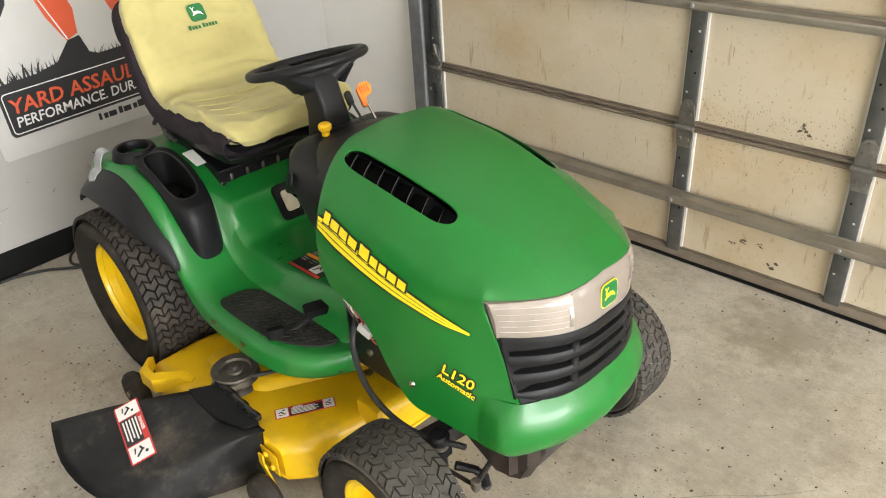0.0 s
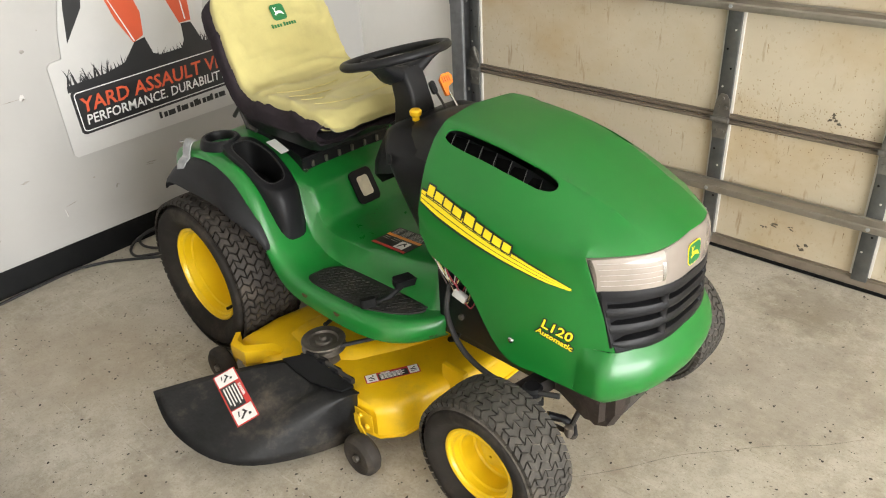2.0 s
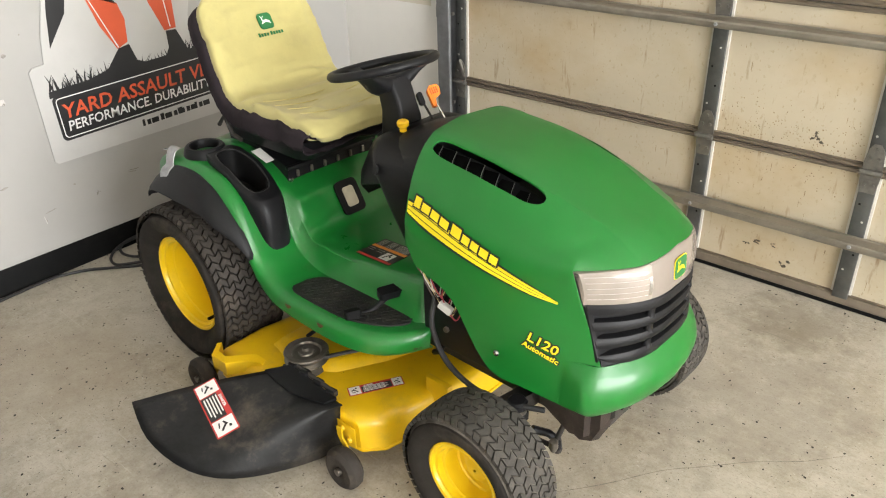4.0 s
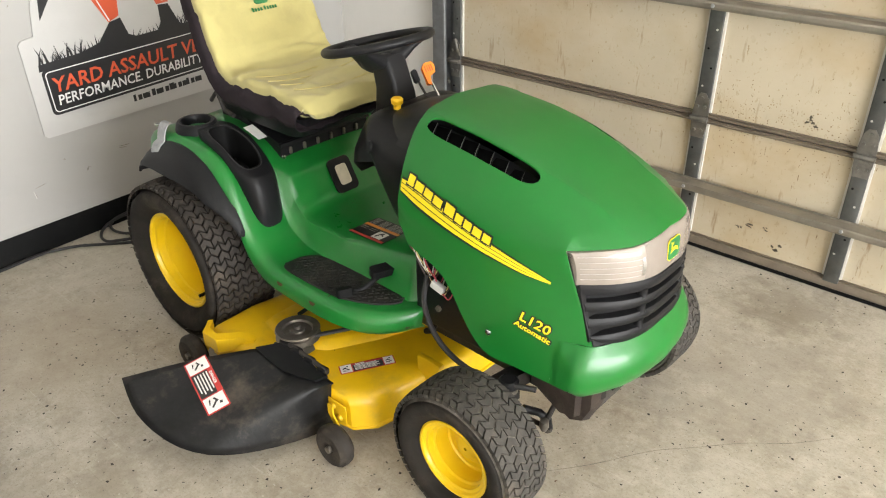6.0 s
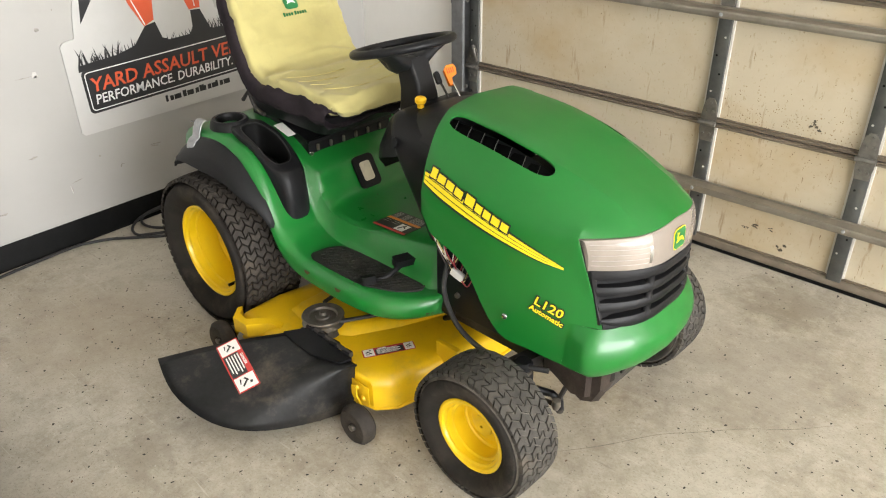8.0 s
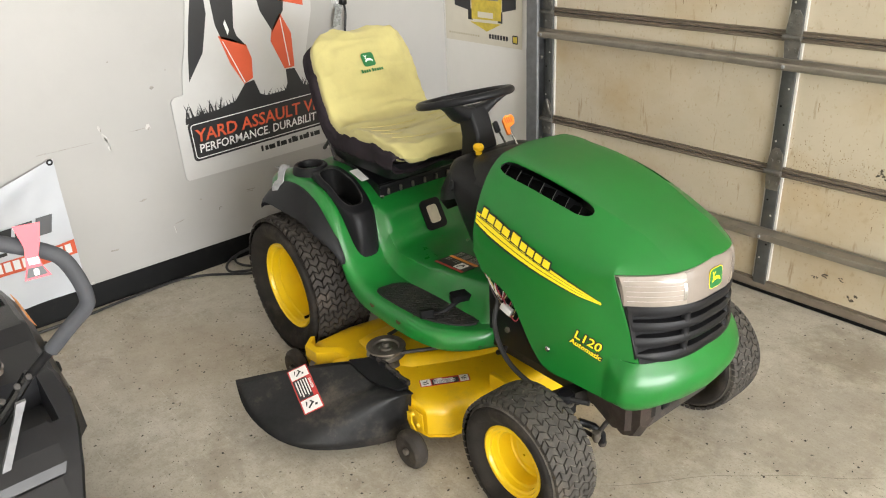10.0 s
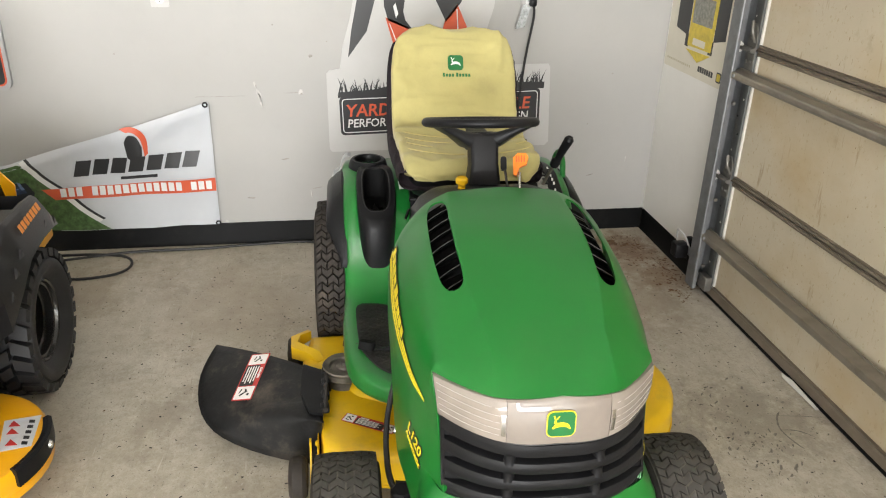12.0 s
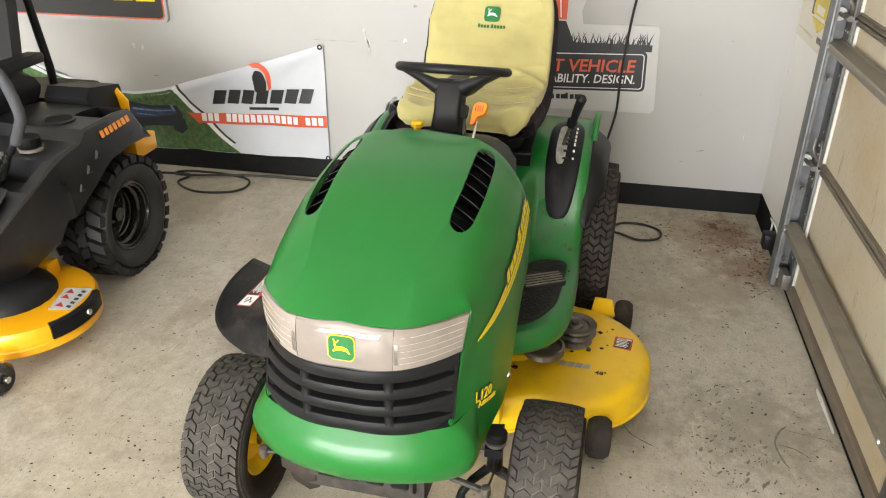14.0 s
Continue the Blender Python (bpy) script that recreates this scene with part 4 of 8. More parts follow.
lamp_top = lambda y: 0.7345 - 0.020 * abs(y) / 0.219
lamp_bot = lambda y: 0.641 - 0.006 * abs(y) / 0.21
headlights = part("headlight_band", band(-0.095, 0.095, lamp_bot, lamp_top, 0.02, 14, 0.004), LENS_MID, tractor, "clouded clear plastic headlight band")
for s in (-1, 1):
    lens = part("headlight", band(min(s * 0.096, s * 0.207), max(s * 0.096, s * 0.207), lamp_bot, lamp_top, 0.018, 16, 0.006), LENS, headlights, "clouded clear headlight lens")
    part("reflector", band(min(s * 0.104, s * 0.203), max(s * 0.104, s * 0.203), lambda y: lamp_bot(y) + 0.004, lambda y: lamp_top(y) - 0.004, 0.02, 10, -0.020), REFLECTOR, headlights)
    for k in range(5):
        z = 0.656 + 0.0135 * k
        rib = []
        for y in (0.108, 0.13, 0.15, 0.17, 0.190, 0.203):
            zz = z - 0.03 * (y - 0.1)
            t = (zz - lamp_bot(y)) / (lamp_top(y) - lamp_bot(y))
            if 0.04 < t < 0.96:
                wd = 1 + max(0, grille_edge(zz)[1] / 0.2085 - 1) * min(1, y / 0.206) ** 2
                rib.append((nose_line(y, zz) + 0.006 * math.sin(math.pi * t) + 0.0004, s * y * wd, zz))
        part("rib", tube(rib, 0.0006, 6), RIBS, lens)
    # added chrome strip on the lens stands for its upright highlight
    part("reflector_edge", band(min(s * 0.098, s * 0.105), max(s * 0.098, s * 0.105), lambda y: lamp_bot(y) + 0.006, lambda y: lamp_top(y) - 0.012, 0.004, 3, 0.0075), CHROME, lens)
# black band round the lamps, added for the shade in their thin gap
part("gasket", band(-0.207, 0.207, lambda y: lamp_bot(y) - 0.003, lambda y: lamp_top(y) - 0.001, 0.010, 30, -0.004), BLACK_STICKER, headlights)

# emblem: rounded green field in a yellow frame with a plain leaping figure
def emblem(parent, m, w, rim, field, fig):
    e = part("emblem", plate(rounded(w, w, w * 0.22), 0, 0.0016), rim, parent, "", place=m)
    part("emblem_field", plate(rounded(w * 0.93, w * 0.93, w * 0.20), 0.0016, 0.0024), field, e)
    bm = bmesh.new()
    u = w / 50
    for pts in ([(-13, -3), (-9, 3), (2, 4), (11, 1), (14, -3), (9, -6), (0, -4), (-8, -6)], [(-13, 2), (-9, 3), (-9, 11), (-12, 10)], [(11, 0), (17, -9), (14, -10), (8, -4)], [(-8, -5), (-14, -9), (-16, -6), (-11, -2)], [(-12, 10), (-15, 17), (-12, 17), (-10, 11)], [(-10, 10), (-5, 16), (-3, 15), (-8, 9)]):
        add_plate(bm, [(x * u, y * u) for x, y in pts], 0.0024, 0.0031)
    part("emblem_figure", bm, fig, e, smooth=False)
    return e


emblem(headlights, facing((1.4915, 0, 0.686), (0, 1, 0), (-0.06, 0, 1)), 0.054, YELLOW_STICKER, GREEN_STICKER, YELLOW_STICKER)

# grille
grille = part("grille", band(-0.196, 0.196, 0.480, 0.640, 0.02, 24, -0.045), BLACK, tractor, "black plastic slatted grille")
part("slat", band(-0.203, 0.203, 0.611, 0.640, 0.030, 30, 0.003), GREY_BLACK, grille)
for lo, hi, up in ((0.571, 0.597, 0.0), (0.531, 0.557, 0.0), (0.484, 0.516, 0.024)):
    part("slat", band(-0.201, 0.201, lambda y: lo + up * (abs(y) / 0.201) ** 6, hi, 0.035, 30, 0.004), GREY_BLACK, grille)
for s in (-1, 1):
    part("side_frame", band(min(s * 0.197, s * 0.2035), max(s * 0.197, s * 0.2035), 0.500, 0.640, 0.030, 6, 0.0015), GREY_BLACK, grille)
for s in (-1, 1):
    for z0, z1 in ((0.595, 0.613), (0.555, 0.573), (0.514, 0.533)):
        zc = (z0 + z1) / 2
        part("post", lathe([(0.013, z0 - zc - 0.004), (0.011, z0 - zc + 0.004), (0.0105, z1 - zc - 0.003), (0.012, z1 - zc + 0.002)], 14, Matrix.Translation((nose_line(0.085, zc) - 0.008, s * 0.085, zc))), GREY_BLACK, grille)
        bm = bmesh.new()
        ex, ey = grille_edge(zc)
        a = [bm.verts.new(p) for p in ((ex + 0.003, s * (ey - 0.006), z0), (ex + 0.003, s * (ey - 0.006), z1), (ex + 0.020, s * (ey - 0.048), zc + 0.001), (ex - 0.03, s * (ey - 0.05), z0), (ex - 0.03, s * (ey - 0.05), z1), (ex - 0.03, s * (ey - 0.006), z0), (ex - 0.03, s * (ey - 0.006), z1))]
        for f in ((0, 1, 2), (0, 2, 3), (1, 4, 2), (2, 4, 3), (0, 3, 5), (1, 6, 4), (0, 5, 6, 1), (3, 4, 6, 5)):
            bm.faces.new([a[i] for i in f])
        part("slat_end", bm, GREY_BLACK, grille, smooth=False)
part("backing", box((1.30, -0.185, 0.49), (1.40, 0.185, 0.70), 0.01), BLACK, grille)
for y in (-0.052, -0.028):
    part("spring_clip", box((1.455, y - 0.010, 0.601), (1.462, y + 0.010, 0.609), 0.001), KNOB_YELLOW, grille)

# louvre blades nearly black, each with a thin paler line along its front edge
LOUVRE_EDGE = mat("pale_plastic_edge", (0.085, 0.085, 0.08), 0.4, var=0.3, scale=40)
LOUVRE = mat("near_black_louvre", (0.003, 0.003, 0.003), 0.8, var=0.3, scale=30, bump=0.1, bscale=200, spec=0.03)
# vents in the hood's shoulders
for s in (-1, 1):
    zc = lambda x: table([(0.88, 0.872), (0.93, 0.868), (1.05, 0.853), (1.13, 0.836), (1.18, 0.822), (1.26, 0.796)], x)[0]
    bm = loft([[(x, s * 0.120, zc(x) - 0.012), (x, s * 0.205, zc(x) - 0.045), (x, s * 0.205, zc(x) - 0.055), (x, s * 0.120, zc(x) - 0.025)] for x in (0.87, 0.93, 1.0, 1.06, 1.13, 1.18, 1.25)])
    vent = part("vent", bm, BLACK, tractor, "black louvred hood vent")
    for k in range(7):
        x = 0.918 + 0.045 * k
        z = zc(x)
        bm = bmesh.new()
        pts = [(x - 0.018, s * 0.132, z - 0.002), (x + 0.016, s * 0.194, z - 0.028), (x - 0.030, s * 0.194, z - 0.028), (x - 0.064, s * 0.132, z - 0.004)]
        a = [bm.verts.new(p) for p in pts]
        b = [bm.verts.new((p[0], p[1], p[2] - 0.0030)) for p in pts]
        bm.faces.new(a), bm.faces.new(b[::-1])
        for i in range(4):
            bm.faces.new((a[i], a[(i + 1) % 4], b[(i + 1) % 4], b[i]))
        blade = part("louvre", bm, LOUVRE, vent, smooth=False)
        part("louvre_edge", tube(curve([pts[0], Vector(pts[0]).lerp(Vector(pts[1]), 0.5) + Vector((-0.003, 0, 0.001)), pts[1]], 4), 0.0009, 6), LOUVRE_EDGE, blade)


# decals on the hood sides
def on_hood(bm, s, lift):
    """Lays a flat mesh of (x, z) onto the hood's side."""
    for v in bm.verts:
        x, z, d = v.co.x, v.co.y, v.co.z
        v.co = (x, hood_skin(x, z, s) + s * (lift + d), z)
    return bm


def strip(top, bottom, n=28):
    bm = bmesh.new()
    a, b = curve([(*p, 0) for p in top], n // (len(top) - 1)), curve([(*p, 0) for p in bottom], n // (len(bottom) - 1))
    va = [bm.verts.new(p) for p in a]
    vb = [bm.verts.new(p) for p in b]
    for i in range(len(va) - 1):
        bm.faces.new((va[i], va[i + 1], vb[i + 1], vb[i]))
    return bm


def stripe_point(t, v):
    """Along the stripe t from rear to tip, v across it."""
    x = lerp(0.902, 1.326, t)
    mid = 0.751 - 0.060 * t - 0.062 * t * t + 0.016 * math.sin(math.pi * t) * -1
    w = 0.020 * (1 - t) ** 0.55 * min(1, 0.55 + 3 * t) + 0.003
    return x, mid + v * w


for s in (-1, 1):
    d = []
    for v0, v1, lift, m_ in ((-1.35, 1.35, 0.0012, BLACK_STICKER), (-1.0, -0.42, 0.0020, YELLOW_STICKER), (-0.30, 0.30, 0.0020, YELLOW_STICKER), (0.42, 1.0, 0.0020, YELLOW_STICKER)):
        ts = [k / 8 for k in range(9)]
        bm = strip([stripe_point(t, v1) for t in ts], [stripe_point(t, v0) for t in ts], 64)
        ob = part("stripe", on_hood(bm, s, lift), m_, d[0] if d else hood, "yellow stripe decal with black outline" if not d else "")
        d.append(ob)
    # nine plain yellow blocks on black that stand on the stripe's upper edge
    widths = (0.020, 0.026, 0.025, 0.026, 0.028, 0.021, 0.021, 0.023, 0.021)
    for grow, lift, m_ in ((0.0042, 0.0024, BLACK_STICKER), (0, 0.0032, YELLOW_STICKER)):
        run = 0.921
        for k in range(9):
            wide, tall = widths[k if s < 0 else 8 - k], 0.025 if k in ((0, 4) if s < 0 else (4, 8)) else 0.0195
            t0, t1 = (run - 0.902) / 0.424, (run + wide - 0.902) / 0.424
            (x0, z0), (x1, z1) = stripe_point(t0, 0.75), stripe_point(t1, 0.75)
            lean = 0.004 if s < 0 else -0.004
            bm = strip([(x0 - grow + lean, z0 + tall + grow), (x1 + grow + lean, z1 + tall + grow)], [(x0 - grow, z0 - grow), (x1 + grow, z1 - grow)], 4)
            part("bar", on_hood(bm, s, lift), m_, d[0])
            run += wide + 0.0048 + (0.006 if k == 3 else 0)
    # model writing
    for body, size, x0, z0, sx in (("L120", 0.034, 1.262, 0.518, 1.15), ("Automatic", 0.0195, 1.252, 0.500, 1.12)):
        for bold, lift, m_ in ((0.0030, 0.0012, BLACK_STICKER), (0.0005, 0.0026, YELLOW_STICKER)):
            width = 0.093
            place_m = Matrix.Translation((x0 if s < 0 else x0 + width, z0 if s < 0 else z0 - 0.025, 0)) @ pose(0, 0, 0, 0, 0, -17 if s < 0 else 17)
            bm = text_bm(body, size, 0.0003, None, bold, sx)
            if s > 0:
                bmesh.ops.transform(bm, matrix=Matrix.Diagonal((-1, 1, 1, 1)), verts=bm.verts)
            bmesh.ops.transform(bm, matrix=place_m, verts=bm.verts)
            part("lettering", on_hood(bm, s, lift), m_, hood, "yellow model lettering with black edge" if bold < 0.002 else "", smooth=False)
    part("bolt", lathe([(0.0, 0.006), (0.005, 0.0055), (0.008, 0.003), (0.0085, 0)], 14, Matrix.Translation((1.192, s * 0.2765, 0.457)) @ pose(0, 0, 0, 90 if s < 0 else -90)), CHROME, hood)
# ---- dash and steering ----
def rrect(x0, x1, hw, z, r=0.04, n=4):
    return [(x + (x0 + x1) / 2, y, z) for x, y in rounded(x1 - x0, 2 * hw, min(r, hw * 0.9, (x1 - x0) * 0.45), n)]


dash = part("dash", loft([rrect(*a) for a in ((0.81, 0.90, 0.11, 0.36), (0.785, 0.92, 0.15, 0.47), (0.762, 0.925, 0.185, 0.60), (0.740, 0.925, 0.208, 0.69), (0.715, 0.925, 0.214, 0.75), (0.690, 0.92, 0.207, 0.795), (0.664, 0.90, 0.182, 0.818), (0.650, 0.88, 0.155, 0.828), (0.655, 0.86, 0.138, 0.834), (0.685, 0.84, 0.115, 0.838))]), GREY_BLACK, tractor, "faded black plastic dash cowl", angle=50)
rows = []
for x, zc, drop, wf in ((0.556, 0.757, 0.030, 0.45), (0.566, 0.785, 0.026, 0.60), (0.59, 0.802, 0.024, 0.72), (0.64, 0.820, 0.022, 0.84), (0.70, 0.840, 0.020, 0.93), (0.75, 0.854, 0.016, 1), (0.80, 0.868, 0.012, 1), (0.88, 0.882, 0.011, 1)):
    half = [(0.0, zc), (0.07, zc - 0.001), (0.118, zc - 0.004 - drop * 0.2), (0.140, zc - 0.008 - drop * 0.7), (0.165, zc - 0.022 - drop * 1.2), (0.195, zc - 0.045 - drop * 1.6), (0.205, zc - 0.075 - drop * 2)]
    rows.append([(x, -y * wf, z) for y, z in half[::-1]] + [(x, y * wf, z) for y, z in half[1:]])
part("dash_top", loft(rows), GREY_BLACK, dash, "faded black dash top", angle=50)
part("key_plate", lathe([(0.0, 0.004), (0.014, 0.004), (0.016, 0.0)], 16, Matrix.Translation((0.735, -0.213, 0.785)) @ pose(0, 0, 0, 75, 0, -20)), BLACK, dash)
part("pivot_screw", lathe([(0.0, 0.010), (0.008, 0.010), (0.010, 0.0)], 14, Matrix.Translation((0.700, -0.150, 0.768)) @ pose(0, 0, 0, 0, -80, 0)), SPINDLE, dash)
column = part("steering_column", loft([[(c[0] + x, y * 1.0, c[1] + x * 0.35) for x, y in rounded(w, d, 0.012)] for c, w, d in (((0.616, 0.800), 0.090, 0.088), ((0.616, 0.835), 0.086, 0.084), ((0.610, 0.875), 0.078, 0.074), ((0.598, 0.915), 0.070, 0.076), ((0.586, 0.945), 0.062, 0.078))]), GREY_BLACK, tractor, "black plastic steering column")
SW = Matrix.Translation((0.556, -0.002, 0.978)) @ pose(0, 0, 0, 0, -14, 0) @ Matrix.Scale(0.92, 4)
ring = [(0.160 + 0.0145 * math.cos(a * math.pi / 7), 0.0135 * math.sin(a * math.pi / 7)) for a in range(14)]
swheel = part("steering_wheel", lathe(ring, 64, SW, closed=True), GREY_BLACK, tractor, "black plastic steering wheel")
part("hub", lathe([(0.0, -0.026), (0.038, -0.028), (0.048, -0.036), (0.046, -0.062), (0.034, -0.075), (0, -0.075)], 28, SW), GREY_BLACK, swheel)
for ang in (65, 180, 295):
    c, s_ = math.cos(radians(ang)), math.sin(radians(ang))
    rows = []
    for r_, z_, w_, h_ in ((0.010, -0.058, 0.052, 0.026), (0.055, -0.050, 0.042, 0.022), (0.105, -0.026, 0.026, 0.013), (0.154, -0.004, 0.028, 0.009)):
        rows.append([SW @ Vector((r_ * c - u * s_, r_ * s_ + u * c, z_ + v)) for u, v in rounded(2 * w_, 2 * h_, h_ * 0.8, 3)])
    part("spoke", loft(rows), GREY_BLACK, swheel)

# choke knob and levers
knob = part("choke_knob", lathe([(0.0, 0.034), (0.013, 0.033), (0.017, 0.028), (0.016, 0.018), (0.010, 0.012), (0.010, 0.0), (0.0, 0.0)], 20, Matrix.Translation((0.693, -0.069, 0.836))), KNOB_YELLOW, tractor, "yellow choke knob")
thr = part("throttle_lever", loft([[Vector((0.657, 0.092, 0.894)) + facing((0, 0, 0), (0.25, 1, 0.1), (-0.55, 0.1, 0.8)).to_3x3() @ Vector((x, y, z)) for x, y in [(-0.018, -0.034), (-0.009, -0.037), (-0.002, -0.014), (0.017, -0.006), (0.022, 0.014), (0.016, 0.025), (-0.006, 0.026), (-0.018, 0.014)]] for z in (-0.006, 0.006)]), ORANGE, tractor, "orange plastic throttle lever")
part("stem", tube([(0.706, 0.085, 0.832), (0.669, 0.089, 0.872)], 0.0035, 8), CHROME, thr)
for k in range(4):
    part("grip_line", tube([Vector((0.657, 0.092, 0.894)) + facing((0, 0, 0), (0.25, 1, 0.1), (-0.55, 0.1, 0.8)).to_3x3() @ Vector((-0.010 + 0.007 * k, y, 0.007)) for y in (0.000, 0.018)], 0.0012, 6), RED_STICKER, thr)
chk = part("pto_lever", loft([[Vector((0.645, 0.050, 0.888)) + facing((0, 0, 0), (0.25, 1, 0.1), (-0.55, 0, 0.8)).to_3x3() @ Vector((x, y, z)) for x, y in rounded(0.016, 0.038, 0.007, 3)] for z in (-0.006, 0.006)]), BLACK, tractor, "small black lever")
part("stem", tube([(0.690, 0.056, 0.830), (0.648, 0.052, 0.884)], 0.0035, 8), DARK_STEEL, chk)

# ---- seat ----
SEAT_LINE = [(0.470, 0.780), (0.472, 0.806), (0.448, 0.832), (0.36, 0.838), (0.22, 0.832), (0.13, 0.836), (0.078, 0.862), (0.045, 0.92), (0.009, 0.995), (-0.036, 1.072), (-0.066, 1.112), (-0.099, 1.121)]


def seat_shape(hw0, hw1, hw2, th, drop, lift, start=0.0, gather=0.0):
    bm = bmesh.new()
    rings = []
    pts = curve([(a, b, 0) for a, b in SEAT_LINE], 9)
    n = len(pts)
    for i, p in enumerate(pts):
        t = i / (n - 1)
        if t < start:
            continue
        hw = table([(0, hw0 * 0.86), (0.08, hw0 * 0.96), (0.16, hw0), (0.4, hw1), (0.55, hw1), (0.72, hw2), (0.77, hw2 * 0.985), (0.818, hw2 * 0.95), (0.862, hw2 * 0.895), (0.909, hw2 * 0.80), (0.955, hw2 * 0.66), (1, hw2 * 0.40)], t)[0]
        d = (pts[min(i + 1, n - 1)] - pts[max(i - 1, 0)]).normalized()
        nrm = Vector((d.y, -d.x, 0))
        ring = []
        for k in range(64):
            a = 2 * math.pi * k / 64
            ca, sa = math.cos(a), math.sin(a)
            u = math.copysign(abs(ca) ** 0.5, ca) * hw
            v = math.copysign(abs(sa) ** 0.62, sa) * th / 2 - th / 2 - drop
            lf = lift * (abs(u) / hw) ** 2.5 if sa > 0 else 0
            # soft wrinkles of loose cloth
            wob = 0.0035 * noise.noise(Vector((p.x * 9, u * 9, p.y * 9))) + 0.0018 * noise.noise(Vector((p.x * 26, u * 26, p.y * 26)))
            ridge = 1 - abs(noise.noise(Vector((p.x * 6 + 3, u * 7 + p.y * 3, p.y * 6))))
            wob += 0.0145 * (ridge ** 8 - 0.32)
            ridge = 1 - abs(noise.noise(Vector((p.x * 16, u * 8 - p.y * 6, p.y * 16 + 5))))
            wob += 0.0070 * (ridge ** 7 - 0.32)
            wob += gather * abs(math.sin(t * 165 + 4 * noise.noise(Vector((p.x * 8, u * 8, p.y * 8))))) ** 0.6
            if sa > 0.2 and t > 0.15:
                wob += 0.0035 * math.exp(-((t - 0.50) / 0.03) ** 2) * math.sin(u * 55)
            q = Vector((p.x, p.y, 0)) + nrm * (v + lf + wob)
            ring.append((q.x, u * (1 + 0.5 * wob), q.y))
        rings.append(ring)
    add_loft(bm, rings)
    return bm


seat = part("seat", seat_shape(0.214, 0.228, 0.222, 0.095, 0.012, 0.006, gather=0.0045), FABRIC_DARK, tractor, "seat with faded black fabric sides", angle=70)
cover = part("seat_cover", seat_shape(0.200, 0.212, 0.210, 0.060, -0.004, 0.016), FABRIC, seat, "pale yellow wrinkled fabric cover", angle=70)
bm = bmesh.new()
for x in (0.40, 0.34, 0.28, 0.22):
    pts = [(x + 0.012 * math.cos(y * 9), y, 0.842 + 0.020 * abs(y / 0.2) ** 2.5 - (0.004 if x < 0.3 else 0.002)) for y in [-0.185 + 0.037 * k for k in range(11)]]
    add_tube(bm, pts, 0.0012, 6)
part("seam", bm, mat("seam_thread", (0.50, 0.42, 0.15), 0.85, var=0.1, scale=30), cover)
backm = facing((-0.006, 0.004, 1.020), (0, 1, 0), (-0.52, 0, 0.86))
emb = emblem(cover, backm @ Matrix.Translation((0, 0, 0.014)), 0.052, GREEN_STICKER, WHITE_STICKER, GREEN_STICKER)
for c in emb.children:
    if c.name.startswith("emblem_field"):
        c.data.materials[0] = GREEN_STICKER
    else:
        c.data.materials[0] = WHITE_STICKER
for k in range(9):
    x = -0.044 + 0.0102 * k + (0.004 if k > 3 else 0)
    h = 0.013 if k in (0, 4) else 0.010
    part("bar", plate([(x, 0), (x + 0.0068, 0), (x + 0.0068, h), (x, h)], 0.0, 0.0010, backm @ Matrix.Translation((0, -0.047, 0.013))), GREEN_STICKER, cover, smooth=False)
part("seat_pan", loft([rrect(*a) for a in ((-0.02, 0.36, 0.165, 0.690), (-0.03, 0.40, 0.180, 0.735), (-0.03, 0.42, 0.185, 0.765))]), BLACK, tractor, "black plastic seat pan")
base = part("seat_base", loft([[(x, y, z) for y in (-0.165, 0.19)] + [(x - dx, y, z + dz) for y in (0.19, -0.165)] for x, z, dx, dz in ((0.268, 0.602, 0.0, 0.048), (-0.03, 0.672, 0.0, 0.048))]), BLACK, tractor, "black plastic seat base with ribbed front")
part("front_lip", box((0.262, -0.170, 0.640), (0.280, 0.195, 0.652), 0.004), BLACK, base)
for k in range(6):
    y = -0.13 + 0.054 * k
    part("tab", box((0.268, y - 0.005, 0.610), (0.277, y + 0.005, 0.632), 0.003), SPINDLE, base)
part("screw", lathe([(0, 0.006), (0.007, 0.005), (0.008, 0)], 12, Matrix.Translation((0.270, -0.158, 0.606)) @ pose(0, 0, 0, 0, 90, 0)), CHROME, base)
for y in (-0.175, 0.195):
    part("hinge_rod", tube([(-0.07, y, 0.715), (-0.03, y, 0.755), (0.0, y, 0.700), (0.05, y, 0.690)], 0.007, 8), DARK_STEEL, base)
part("white_label", plate([(0, 0), (0.075, 0), (0.075, 0.045), (0, 0.045)], 0, 0.001, facing((0.135, -0.200, 0.6790), (1, 0.05, -0.30), (0, 1, 0.0))), WHITE_STICKER, pan)
part("seat_back_bracket", box((-0.135, -0.17, 0.90), (-0.105, 0.17, 1.05), 0.008, 2, pose(0, 0, 0)), DARK_STEEL, tractor)

# ---- fenders ----
def elongated(x0, x1, yc, hw, k, n=26):
    """Outline in x and y, with round ends; k shrinks it."""
    out = []
    L = (x1 - x0) / 2
    for i in range(n):
        a = 2 * math.pi * i / n
        c, s_ = math.cos(a), math.sin(a)
        out.append(((x0 + x1) / 2 + math.copysign(abs(c) ** 0.62, c) * L * (1 - k * hw / L), yc + math.copysign(abs(s_) ** 0.62, s_) * hw * (1 - k)))
    return out


def top_z(x):
    return table([(0.03, 0.697), (0.10, 0.694), (0.20, 0.668), (0.285, 0.612), (0.32, 0.602)], x)[0]


